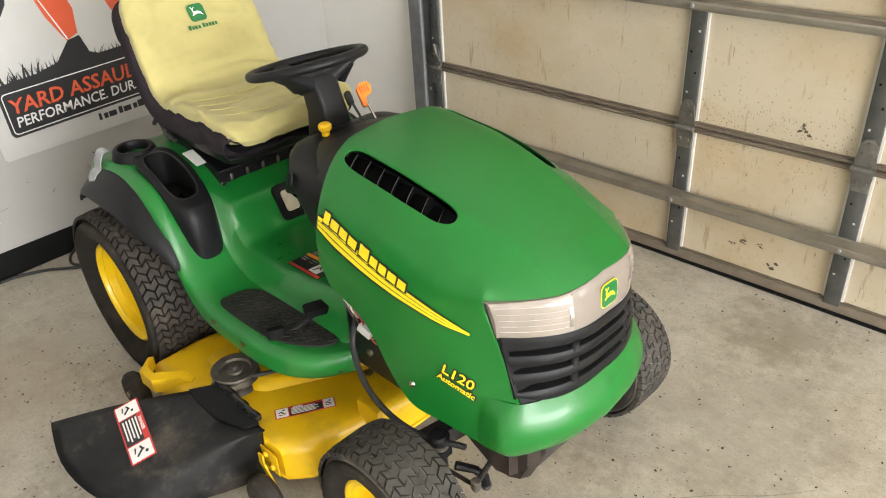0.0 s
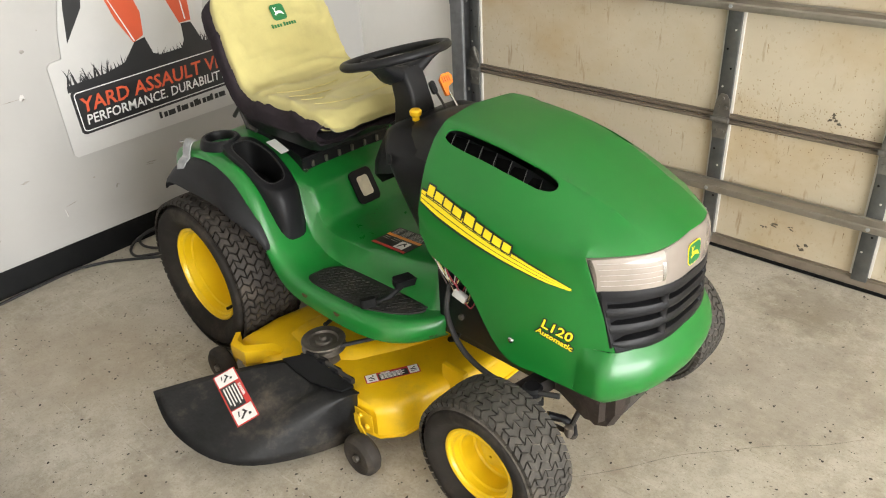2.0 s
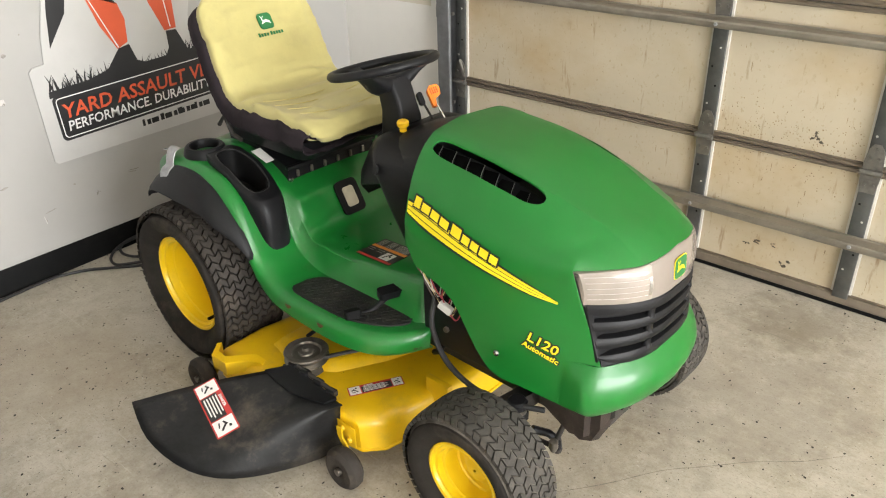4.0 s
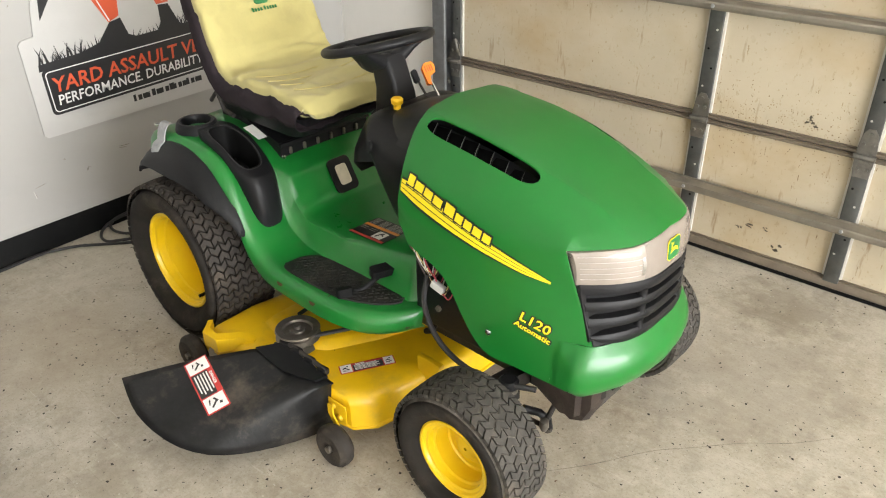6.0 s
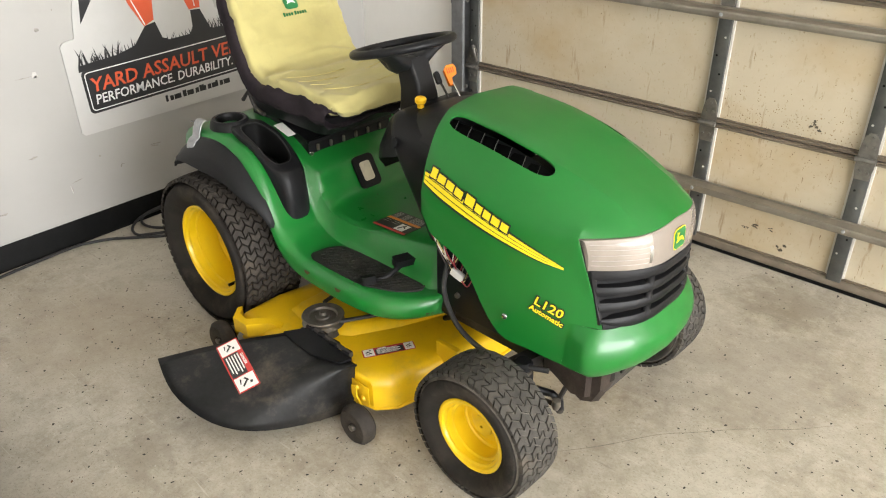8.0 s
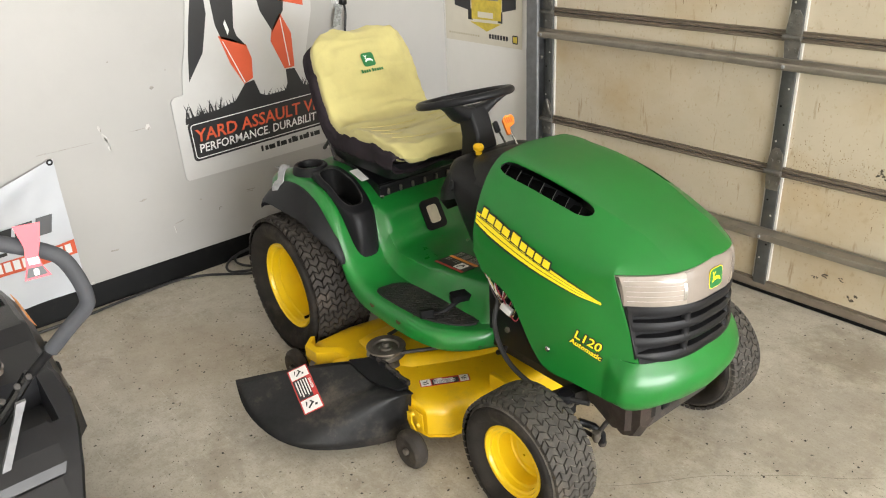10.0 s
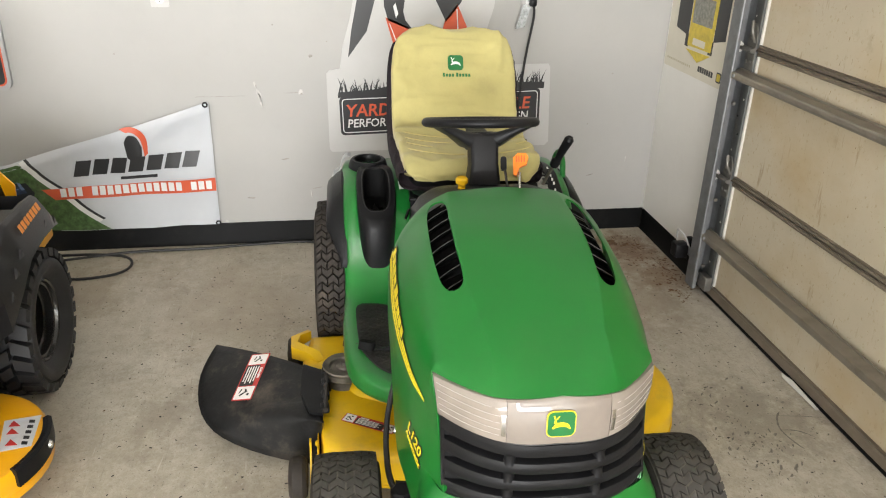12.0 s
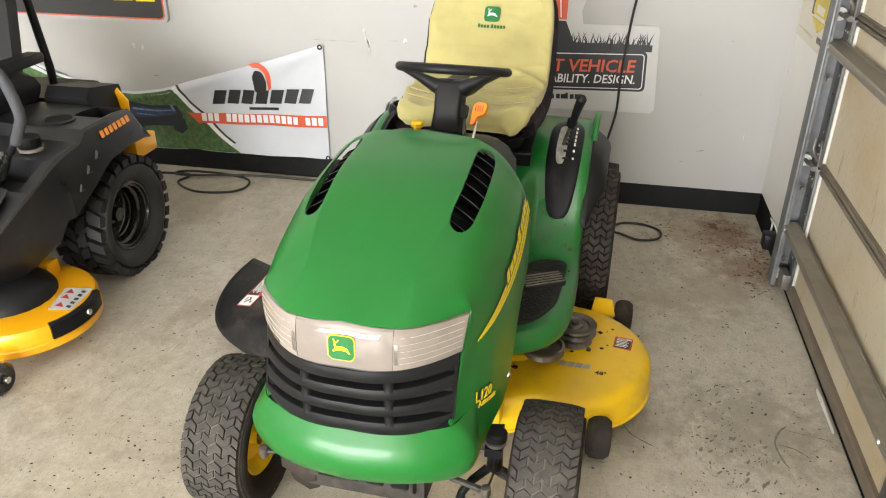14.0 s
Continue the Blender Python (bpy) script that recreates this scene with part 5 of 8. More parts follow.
def tray():
    top = top_z
    rows = []
    for x0, x1, k, z in ((0.055, 0.345, -0.06, "pan"), (0.055, 0.343, -0.06, 0.3), (0.056, 0.336, -0.05, 0.75), (0.058, 0.326, -0.01, 0.96), (0.061, 0.322, 0.03, 1.0), (0.080, 0.300, 0.26, 1.0), (0.083, 0.297, 0.31, 0.92), (0.087, 0.290, 0.38, "deep"), (0.11, 0.26, 0.58, "deep"), (0.16, 0.19, 0.96, "deep")):
        ring = []
        for x, y in elongated(x0, x1, -0.273, 0.060, k, 40):
            p = pan_side_z(x) - 0.003
            t = max(top(x), p + 0.006)
            ring.append((x, y, p if z == "pan" else (t - 0.095 if z == "deep" else lerp(p, t, z))))
        rows.append(ring)
    inner = loft(rows[5:], True, False)
    inner.faces.new([v for v in list(inner.verts)[-40:]])
    return loft(rows[:6], True, False), inner


shell, well = tray()
tray_ob = part("storage_tray", shell, BLACK, pan, "black plastic storage tray", angle=50)
# inside of the tray, its shade painted in with a darker black
part("tray_well", well, HOLLOW_SHADE, tray_ob, angle=50)
# bead lighter and glossier than the shell: a rim highlight put into the colour
TRAY_RIM = mat("highlight_black_rim", (0.014, 0.014, 0.0145), 0.34, var=0.3, scale=20)
loop = [Vector((x, y, max(top_z(x), pan_side_z(x) + 0.003) - 0.002)) for x, y in elongated(0.080, 0.300, -0.273, 0.060, 0.25, 40)]
part("tray_rim", tube(loop + loop[:1], 0.0030, 8), TRAY_RIM, tray_ob)
cupbm = bmesh.new()
add_lathe(cupbm, [(0.070, -0.040), (0.066, -0.010), (0.061, 0.006), (0.056, 0.011), (0.048, 0.011), (0.045, 0.005), (0.041, -0.045), (0.020, -0.048), (0.0, -0.048)], 36, Matrix.Translation((0.022, -0.292, 0.692)))
part("cup_holder", cupbm, BLACK, pan, "round black cup holder")
# the other fender carries the height lever's quadrant
rows = []
for k, up in ((0.0, -0.002), (0.0, 0.007), (0.10, 0.012), (0.50, 0.013), (0.97, 0.013)):
    rows.append([(x, y, pan_side_z(x) + up) for x, y in elongated(0.020, 0.338, 0.294, 0.056, k)])
quad = part("lever_quadrant", loft(rows), BLACK, pan, "black lever quadrant with white marks", angle=50)
rows = []
for k, up in ((0.0, 0.0135), (0.0, 0.0150), (0.97, 0.0150)):
    rows.append([(x, y, pan_side_z(x) + up) for x, y in elongated(0.085, 0.262, 0.284, 0.017, k)])
part("slot", loft(rows), mat("open_slot", (0.34, 0.33, 0.31), 0.6, var=0.5, scale=40), quad)
for k in range(7):
    x = 0.100 + 0.024 * k
    part("mark", plate(rounded(0.010, 0.006, 0.001, 1), 0, 0.001, Matrix.Translation((x, 0.324, pan_side_z(x) + 0.0142)) @ pose(0, 0, 0, 0, 20 + 180 * k / 16, 0)), WHITE_STICKER, quad, smooth=False)
    part("notch", box((x - 0.009, 0.290, pan_side_z(x) + 0.012), (x + 0.006, 0.306, pan_side_z(x) + 0.0175), 0.002), BLACK, quad)
lv = part("height_lever", tube([(0.190, 0.284, 0.600), (0.196, 0.286, 0.660), (0.215, 0.300, 0.712), (0.240, 0.314, 0.760)], 0.006, 10), SPINDLE, tractor, "steel height lever with black grip")
part("grip", tube([(0.232, 0.308, 0.740), (0.240, 0.313, 0.758), (0.244, 0.316, 0.765), (0.262, 0.326, 0.805), (0.280, 0.337, 0.842), (0.283, 0.339, 0.850)], [0.015, 0.017, 0.012, 0.014, 0.016, 0.010], 12), BLACK, lv)
# grab loop behind the lever
part("grab_handle", tube(curve([(0.00, 0.372, 0.640), (-0.01, 0.380, 0.690), (0.015, 0.384, 0.716), (0.07, 0.384, 0.704), (0.105, 0.380, 0.650)], 5), 0.010, 10), GREEN, pan)

for s in (-1, 1):
    # black flare over the tyre
    rows = []
    for p in curve([(-0.130, 0.540, 0.545), (-0.108, 0.602, 0.560), (-0.055, 0.636, 0.566), (0.03, 0.655, 0.566), (0.12, 0.650, 0.566), (0.20, 0.622, 0.558), (0.265, 0.566, 0.528), (0.312, 0.505, 0.482), (0.338, 0.452, 0.440)], 4):
        x, zt_, zl = p.x, p.y, min(p.z, p.y - 0.008)
        f = max(0.10, min(1, (0.345 - x) / 0.10))
        yi = 0.385
        yo = yi + 0.052 * f
        sec = [(yi - 0.014, zt_ + 0.004), (yi, zt_ + 0.004), (lerp(yi, yo, 0.55), lerp(zt_, zl, 0.25)), (lerp(yi, yo, 0.92), lerp(zt_, zl, 0.65)), (yo, zl), (yo - 0.006, zl - 0.002), (lerp(yi - 0.008, yo, 0.80), lerp(zt_, zl, 0.62)), (yi - 0.010, zt_ - 0.012)]
        rows.append([(x, s * y, z) for y, z in sec])
    part("fender_flare", loft(rows), GREY_BLACK, tractor, "black plastic fender flare")
path = [(-0.350, 0.698), (-0.362, 0.700), (-0.374, 0.692), (-0.384, 0.672), (-0.388, 0.655), (-0.392, 0.648), (-0.404, 0.642), (-0.414, 0.628), (-0.418, 0.610)]
fine = curve([(0, y, z) for y, z in path], 4)
bm = bmesh.new()
add_loft(bm, [[(x, p.y, p.z) for p in fine] for x in (-0.058, -0.055, -0.051, -0.023, -0.019, -0.016)], False, False)
clip = part("hitch_clip", bm, mat("bright_zinc_plate", (0.40, 0.41, 0.42), 0.34, metal=0.75, var=0.25, scale=40, bump=0.1, bscale=80), tractor, "bent shiny steel bracket")
sol = clip.modifiers.new("thick", "SOLIDIFY")
sol.thickness = 0.003
part("tongue", tube([(-0.05, -0.366, 0.690), (-0.085, -0.372, 0.684)], 0.004, 8), CHROME, clip)

# sight window and labels on the pan
win = part("fuel_window", plate(rounded(0.088, 0.112, 0.018), 0, 0.007, facing((0.3555, -0.003, 0.520), (0, 1, 0), (-0.50, 0, 0.86))), BLACK, tractor, "black framed fuel sight window")
part("pane", plate(rounded(0.044, 0.066, 0.010), 0.007, 0.009, facing((0.3555, -0.003, 0.520), (0, 1, 0), (-0.50, 0, 0.86))), mat("cloudy_fuel_pane", (0.55, 0.50, 0.38), 0.3, var=0.25, scale=20), win)


def warning_label(parent, m, w, h, left, body, right, red):
    """A warning label: coloured ground, white pictogram fields with a plain black mark, bars for small writing."""
    lab = part("warning_label", plate(rounded(w, h, 0.003, 2), 0, 0.0010, m), red, parent, "", smooth=False)
    part("text_field", plate([(-w * left, -h * 0.44), (w * right, -h * 0.44), (w * right, h * 0.26), (-w * left, h * 0.26)], 0.0010, 0.0016, m), body, lab, smooth=False)
    for k in range(5):
        y = h * (0.20 - 0.13 * k)
        wd = w * (left + right) * (0.9 if k % 2 else 0.8)
        x = -w * left + w * 0.03
        part("bar", plate([(x, y - h * 0.03), (x + wd * 0.92, y - h * 0.03), (x + wd * 0.92, y + h * 0.03), (x, y + h * 0.03)], 0.0016, 0.0020, m), WHITE_STICKER, lab, smooth=False)
    for x0, x1 in ((-0.48, -left - 0.02), (right + 0.02, 0.48)):
        if x1 - x0 > 0.1:
            part("pictogram_field", plate([(w * x0, -h * 0.44), (w * x1, -h * 0.44), (w * x1, h * 0.44), (w * x0, h * 0.44)], 0.0010, 0.0016, m), WHITE_STICKER, lab, smooth=False)
            cx, u = w * (x0 + x1) / 2, min(h * 0.35, w * (x1 - x0) * 0.4)
            bm = bmesh.new()
            for pts in ([(-0.8, 0.1), (-0.1, 0.5), (0.0, 0.25), (-0.7, -0.15)], [(-0.1, 0.3), (0.7, -0.5), (0.5, -0.7), (-0.3, 0.1)], [(0.2, 0.9), (0.6, 0.8), (0.5, 0.45), (0.1, 0.55)], [(-0.7, -0.5), (0.1, -0.75), (0.1, -0.9), (-0.8, -0.7)]):
                add_plate(bm, [(cx + a * u, b * u) for a, b in pts], 0.0016, 0.0021, m)
            part("pictogram", bm, BLACK_STICKER, lab, smooth=False)
    bm = text_bm("DANGER", h * 0.17, 0.0002, m @ Matrix.Translation((-w * left + w * 0.06, h * 0.30, 0.0012)), 0.0003)
    part("lettering", bm, WHITE_STICKER, lab, smooth=False)
    return lab


pm = facing((0.645, -0.115, 0.4665), (0.95, -0.05, 0.085), (0.05, 1, 0))
plab = part("instruction_label", plate(rounded(0.150, 0.115, 0.003, 2), 0, 0.0010, pm), BLACK_STICKER, pan, "black instruction label with orange band", smooth=False)
for nm, x0, x1, y0, y1, m_ in (("orange_band", -0.074, 0.074, 0.004, 0.016, ORANGE_STICKER), ("red_band", -0.074, 0.074, -0.056, -0.046, RED_STICKER), ("pictogram_field", 0.010, 0.050, -0.043, -0.004, WHITE_STICKER)):
    part(nm, plate([(x0, y0), (x1, y0), (x1, y1), (x0, y1)], 0.0010, 0.0015, pm), m_, plab, smooth=False)
GREY_PRINT = mat("grey_print", (0.40, 0.38, 0.35), 0.5)
for k in range(9):
    y = 0.050 - 0.0052 * k if k < 7 else -0.006 - 0.010 * (k - 7)
    for j, x0 in enumerate((-0.068, -0.030, 0.008, 0.040)):
        if k < 7 or j < 2:
            x1 = x0 + 0.024 + 0.003 * ((k * 3 + j) % 3)
            part("bar", plate([(x0, y), (x1, y), (x1, y + 0.0018), (x0, y + 0.0018)], 0.0010, 0.0014, pm), GREY_PRINT, plab, smooth=False)
bm = bmesh.new()
for pts in ([(0.018, -0.036), (0.024, -0.036), (0.030, -0.018), (0.026, -0.014)], [(0.026, -0.016), (0.042, -0.026), (0.043, -0.022), (0.029, -0.010)], [(0.030, -0.008), (0.036, -0.008), (0.036, -0.014), (0.030, -0.014)]):
    add_plate(bm, pts, 0.0015, 0.0019, pm)
part("pictogram", bm, BLACK_STICKER, plab, smooth=False)

# foot mats, with raised diamonds
MAT_RUBBER = mat("dusty_black_rubber_mat", (0.022, 0.021, 0.020), 0.55, var=0.4, scale=12, bump=0.15, bscale=200, dirt=0.3, dscale=9, spec=0.3)
for s in (-1, 1):
    outl = [(0.462, 0.330), (0.470, 0.270), (0.500, 0.236), (0.560, 0.226), (0.70, 0.222), (0.825, 0.222), (0.858, 0.236), (0.850, 0.262), (0.810, 0.300), (0.735, 0.335), (0.680, 0.345), (0.55, 0.350), (0.485, 0.348)]
    sm = [(p.x, p.y) for p in curve([(*p, 0) for p in outl + outl[:1]], 4)][:-1]
    matp = part("foot_mat", plate([(x, s * y) for x, y in sm], 0.3705, 0.3785), MAT_RUBBER, pan, "black rubber foot mat with raised tread")
    bm = bmesh.new()
    for i in range(22):
        for j in range(9):
            x, y = 0.475 + 0.018 * i + (0.009 if j % 2 else 0), 0.232 + 0.013 * j
            lim = table([(0.46, 0.30), (0.50, 0.338), (0.68, 0.336), (0.74, 0.325), (0.81, 0.29), (0.86, 0.24)], x)[0]
            lo = table([(0.46, 0.30), (0.50, 0.245), (0.56, 0.234), (0.9, 0.230)], x)[0]
            if lo < y < lim:
                u = 0.0062
                a = 45 if (i + j) % 2 else -45
                mm = Matrix.Translation((x, s * y, 0.3785)) @ pose(0, 0, 0, 0, 0, a)
                add_plate(bm, [(-u, -u * 0.45), (u, -u * 0.45), (u, u * 0.45), (-u, u * 0.45)], 0, 0.0024, mm)
    part("tread_pattern", bm, MAT_RUBBER, matp, smooth=False)

# pedals
pd = part("drive_pedal", loft([[Vector((0.767, -0.217, 0.428)) + pose(0, 0, 0, 0, 8, -20).to_3x3() @ Vector((x, y, z)) for x, y in rounded(0.036, 0.078, 0.010)] for z in (-0.011, -0.006, 0.008, 0.011)]), BLACK, tractor, "black rubber drive pedals")
part("small_pad", loft([[Vector((0.716, -0.322, 0.400)) + pose(0, 0, 0, 0, -18, -25).to_3x3() @ Vector((x, y, z)) for x, y in rounded(0.032, 0.044, 0.010)] for z in (-0.026, -0.008, -0.003)]), mat("dull_black_rubber", (0.010, 0.010, 0.010), 0.9, var=0.3, scale=30, bump=0.2, bscale=200, spec=0.12), pd)
part("arm", tube(curve([(0.716, -0.320, 0.375), (0.735, -0.270, 0.378), (0.760, -0.225, 0.412), (0.790, -0.185, 0.436), (0.840, -0.172, 0.446), (0.885, -0.174, 0.438), (0.928, -0.181, 0.400), (0.944, -0.186, 0.350), (0.930, -0.195, 0.295), (0.90, -0.19, 0.27)], 6), 0.0085, 10), BLACK, pd)
bp = part("brake_pedal", loft([[Vector((0.750, 0.300, 0.462)) + pose(0, 0, 0, 0, 10, 30).to_3x3() @ Vector((x, y, z)) for x, y in rounded(0.055, 0.120, 0.005, 2)] for z in (-0.006, 0.006)]), GREY_BLACK, tractor, "ribbed steel brake pedal")
for k in range(5):
    part("rib", tube([Vector((0.750, 0.300, 0.462)) + pose(0, 0, 0, 0, 10, 30).to_3x3() @ Vector((-0.020 + 0.010 * k, y, 0.0065)) for y in (-0.057, 0.057)], 0.0022, 6), SPINDLE, bp)
part("arm", tube([(0.762, 0.268, 0.455), (0.80, 0.232, 0.42), (0.86, 0.20, 0.36)], 0.009, 8), DARK_STEEL, bp)
for x, y, z in ((0.655, -0.3897, 0.352), (0.51, -0.3895, 0.354)):
    bm = bmesh.new()
    add_plate(bm, [(0.016 * math.cos(a) * (0.7 + 0.3 * math.sin(3 * a)), 0.009 * math.sin(a) * (0.8 + 0.3 * math.cos(2 * a))) for a in [k * math.pi / 7 for k in range(14)]], 0, 0.0006, facing((x, y, z), (1, 0, 0), (0, 0.3, 1)))
    part("rust_spot", bm, mat("rust", (0.12, 0.045, 0.02), 0.85, var=0.4, scale=60), pan, smooth=False)

# ---- chassis, engine, front axle ----
chassis = part("frame", box((-0.16, -0.15, 0.26), (0.95, 0.15, 0.33), 0.01), DARK_STEEL, tractor, "greasy dark steel frame")
part("front_rail", loft([[(x, y, z) for y, z in ((-0.14, z0), (0.14, z0), (0.14, z1), (-0.14, z1))] for x, z0, z1 in ((0.80, 0.24, 0.36), (1.25, 0.235, 0.36), (1.42, 0.25, 0.35))]), DARK_STEEL, chassis)
eng = part("engine", loft([rrect(*a) for a in ((0.88, 1.30, 0.19, 0.35), (0.88, 1.30, 0.20, 0.55), (0.92, 1.28, 0.185, 0.66), (0.98, 1.24, 0.15, 0.72))]), BLACK, tractor, "dark engine block under the hood")
part("side_shield", box((0.90, -0.225, 0.34), (1.22, -0.205, 0.52), 0.006), BLACK, eng)
part("side_shield", box((0.90, 0.205, 0.34), (1.22, 0.225, 0.52), 0.006), BLACK, eng)
WIRES = [mat("wire_" + n, c, 0.5) for n, c in (("red", (0.35, 0.03, 0.05)), ("white", (0.65, 0.62, 0.58)), ("yellow", (0.6, 0.5, 0.2)), ("dark", (0.05, 0.02, 0.02)))]
random.seed(4)
for k in range(9):
    x0, z0 = 0.905 + 0.012 * random.random() + 0.008 * k, 0.585 - 0.009 * k
    pts = [(x0, -0.222, z0 + 0.03), (x0 + 0.012 * random.uniform(-1, 1), -0.245, z0), (x0 + 0.03 + 0.02 * random.random(), -0.236, z0 - 0.05 - 0.03 * random.random()), (x0 + 0.055, -0.225, z0 - 0.04)]
    part("wire", tube(curve(pts, 5), 0.0019, 6), WIRES[k % 4], eng)
part("connector", box((-0.020, -0.008, -0.011), (0.020, 0.008, 0.011), 0.003, 2, Matrix.Translation((1.000, -0.245, 0.487)) @ pose(0, 0, 0, 0, 25, 10)), mat("white_connector", (0.62, 0.62, 0.60), 0.45, var=0.1, scale=40), eng)
part("connector", box((-0.012, -0.007, -0.010), (0.012, 0.007, 0.010), 0.002, 2, Matrix.Translation((0.950, -0.235, 0.535)) @ pose(0, 0, 0, 0, -15, 0)), BLACK, eng)
part("side_bolt", lathe([(0, 0.008), (0.008, 0.008), (0.009, 0.0)], 6, Matrix.Translation((0.985, -0.226, 0.405)) @ pose(0, 0, 0, 90)), SPINDLE, eng)
part("hose", tube(curve([(0.955, -0.235, 0.50), (0.965, -0.262, 0.43), (1.03, -0.285, 0.365), (1.12, -0.292, 0.332), (1.22, -0.285, 0.328), (1.32, -0.250, 0.335)], 6), 0.0075, 8), CABLE, eng)
part("belt_guard", loft([rrect(*a) for a in ((0.66, 0.86, 0.27, 0.285), (0.64, 0.87, 0.30, 0.320))]), BLACK, chassis)
part("muffler", lathe([(0.0, -0.15), (0.055, -0.15), (0.06, -0.14), (0.06, 0.14), (0.055, 0.15), (0, 0.15)], 20, Matrix.Translation((1.20, 0, 0.42)) @ pose(0, 0, 0, 90)), DARK_STEEL, chassis)
RUSTY = mat("rusty_dark_steel", (0.030, 0.020, 0.015), 0.65, metal=0.2, var=0.6, scale=16, bump=0.2, bscale=120, dirt=0.5, dscale=10)
skid = part("front_bracket", loft([[(x, y, z) for y, z in ((-w, z0), (w, z0), (w, z1), (-w, z1))] for x, w, z0, z1 in ((1.25, 0.125, 0.290, 0.345), (1.36, 0.130, 0.278, 0.345), (1.425, 0.122, 0.282, 0.345), (1.435, 0.118, 0.292, 0.345))]), DARK_STEEL, tractor, "dark greasy steel front bracket")
part("hook_plate", loft([[(x, -0.20 + 0.03 * k, z) for k, z in ((0, 0.34), (4, 0.34), (4, z1 + 0.02), (2, z1), (0, z1 + 0.03))] for x, z1 in ((1.27, 0.275), (1.36, 0.225), (1.40, 0.235))]), RUSTY, skid)
for y in (-0.075, -0.02, 0.035, 0.09):
    part("slot_rim", box((1.432, y - 0.020, 0.300), (1.441, y + 0.020, 0.322), 0.004), BLACK, skid)
part("tow_hook", loft([[(x, y + 0.030 * k, z) for k, z in ((-1, 0.335), (1, 0.335), (1, z1 + 0.012), (0.2, z1), (-1, z1 + 0.02))] for x, y, z1 in ((1.300, -0.150, 0.250), (1.375, -0.145, 0.205), (1.405, -0.140, 0.215), (1.425, -0.138, 0.260))]), RUSTY, skid, angle=25)
axle = part("front_axle", loft([[(1.205 + dx, y, z + dz) for dx, dz in ((-0.022, -0.022), (0.022, -0.022), (0.022, 0.022), (-0.022, 0.022))] for y, z in ((-0.275, 0.285), (-0.15, 0.262), (0, 0.25), (0.15, 0.262), (0.275, 0.285))]), DARK_STEEL, tractor, "black steel front axle with steering knuckles")
for s in (-1, 1):
    kn = part("knuckle", lathe([(0.0, 0.030), (0.016, 0.030), (0.018, 0.026), (0.018, 0.0), (0.019, -0.05), (0.014, -0.06), (0, -0.06)], 20, Matrix.Translation((1.250, s * 0.265, 0.285))), BLACK, axle)
    part("cap", lathe([(0.0, 0.025), (0.020, 0.024), (0.026, 0.018), (0.026, 0.004), (0.018, 0.0), (0, 0)], 20, Matrix.Translation((1.250, s * 0.265, 0.316))), BLACK, kn)
    part("collar", lathe([(0.020, 0.0), (0.024, 0.002), (0.024, 0.010), (0.020, 0.012)], 20, Matrix.Translation((1.250, s * 0.265, 0.303))), SPINDLE, kn)
    part("yoke", loft([[(x, s * (0.262 + dy), z + dz) for dy, dz in ((-0.020, -0.012), (0.020, -0.012), (0.020, 0.012), (-0.020, 0.012))] for x, z in ((1.205, 0.285), (1.235, 0.292), (1.268, 0.286))]), BLACK, kn)
    part("drag_link", tube([(1.290, s * 0.255, 0.262), (1.318, s * 0.225, 0.246), (1.332, s * 0.205, 0.218), (1.330, s * 0.200, 0.188)], [0.011, 0.010, 0.010, 0.012], 10), BLACK, kn)
    part("drag_link_end", lathe([(0, 0.012), (0.010, 0.010), (0.013, 0.0), (0.010, -0.010), (0, -0.012)], 14, Matrix.Translation((1.330, s * 0.200, 0.186))), DARK_STEEL, kn)
    part("stub", tube([(1.250, s * 0.274, 0.225), (1.235, s * 0.30, 0.195), (1.22, s * 0.36, 0.186)], 0.014, 10), DARK_STEEL, kn)
    part("steering_arm", loft([[(1.255 + x * a, s * (0.274 - 0.10 * x), 0.255 + dz) for a, dz in ((0.9, -0.008), (1.1, -0.008), (1.1, 0.008), (0.9, 0.008))] for x in (0.01, 0.05, 0.10)]), DARK_STEEL, kn)
    part("tie_rod", tube([(1.36, s * 0.262, 0.262), (1.32, s * 0.14, 0.252), (1.30, 0, 0.250)], 0.007, 8), DARK_STEEL, axle)
    part("rod_end", lathe([(0, 0.014), (0.011, 0.010), (0.012, -0.008), (0.007, -0.02), (0, -0.02)], 14, Matrix.Translation((1.36, s * 0.264, 0.262))), SPINDLE, axle)
for w_ in [o for o in tractor.children if o.name.startswith("rear_wheel") and o.location.y < 0]:
    part("valve", tube([(0.133 * math.cos(a), 0.133 * math.sin(a), z) for a, z in ((-0.98, 0.03), (-0.99, 0.05), (-1.0, 0.07))], 0.0055, 8), BLACK, w_)

# ---- mower deck ----
def deck_outline(grow):
    right = [(0.625 + (0.272 + grow) * math.cos(radians(a)), 0.345 + (0.288 + grow) * math.sin(radians(a))) for a in range(-8, 186, 8)]
    return [(0.285 - grow, -0.505 - grow), (0.42, -0.525 - grow), (0.60, -0.490 - grow), (0.77, -0.462 - grow), (0.86 + grow, -0.450), (0.905 + grow, -0.40), (0.925 + grow, -0.30), (0.965 + grow, -0.10), (0.965 + grow, 0.08), (0.940 + grow, 0.22)] + right + [(0.342 - grow, 0.20), (0.365, 0.05), (0.345, -0.10), (0.300 - grow, -0.22), (0.278 - grow, -0.36)]


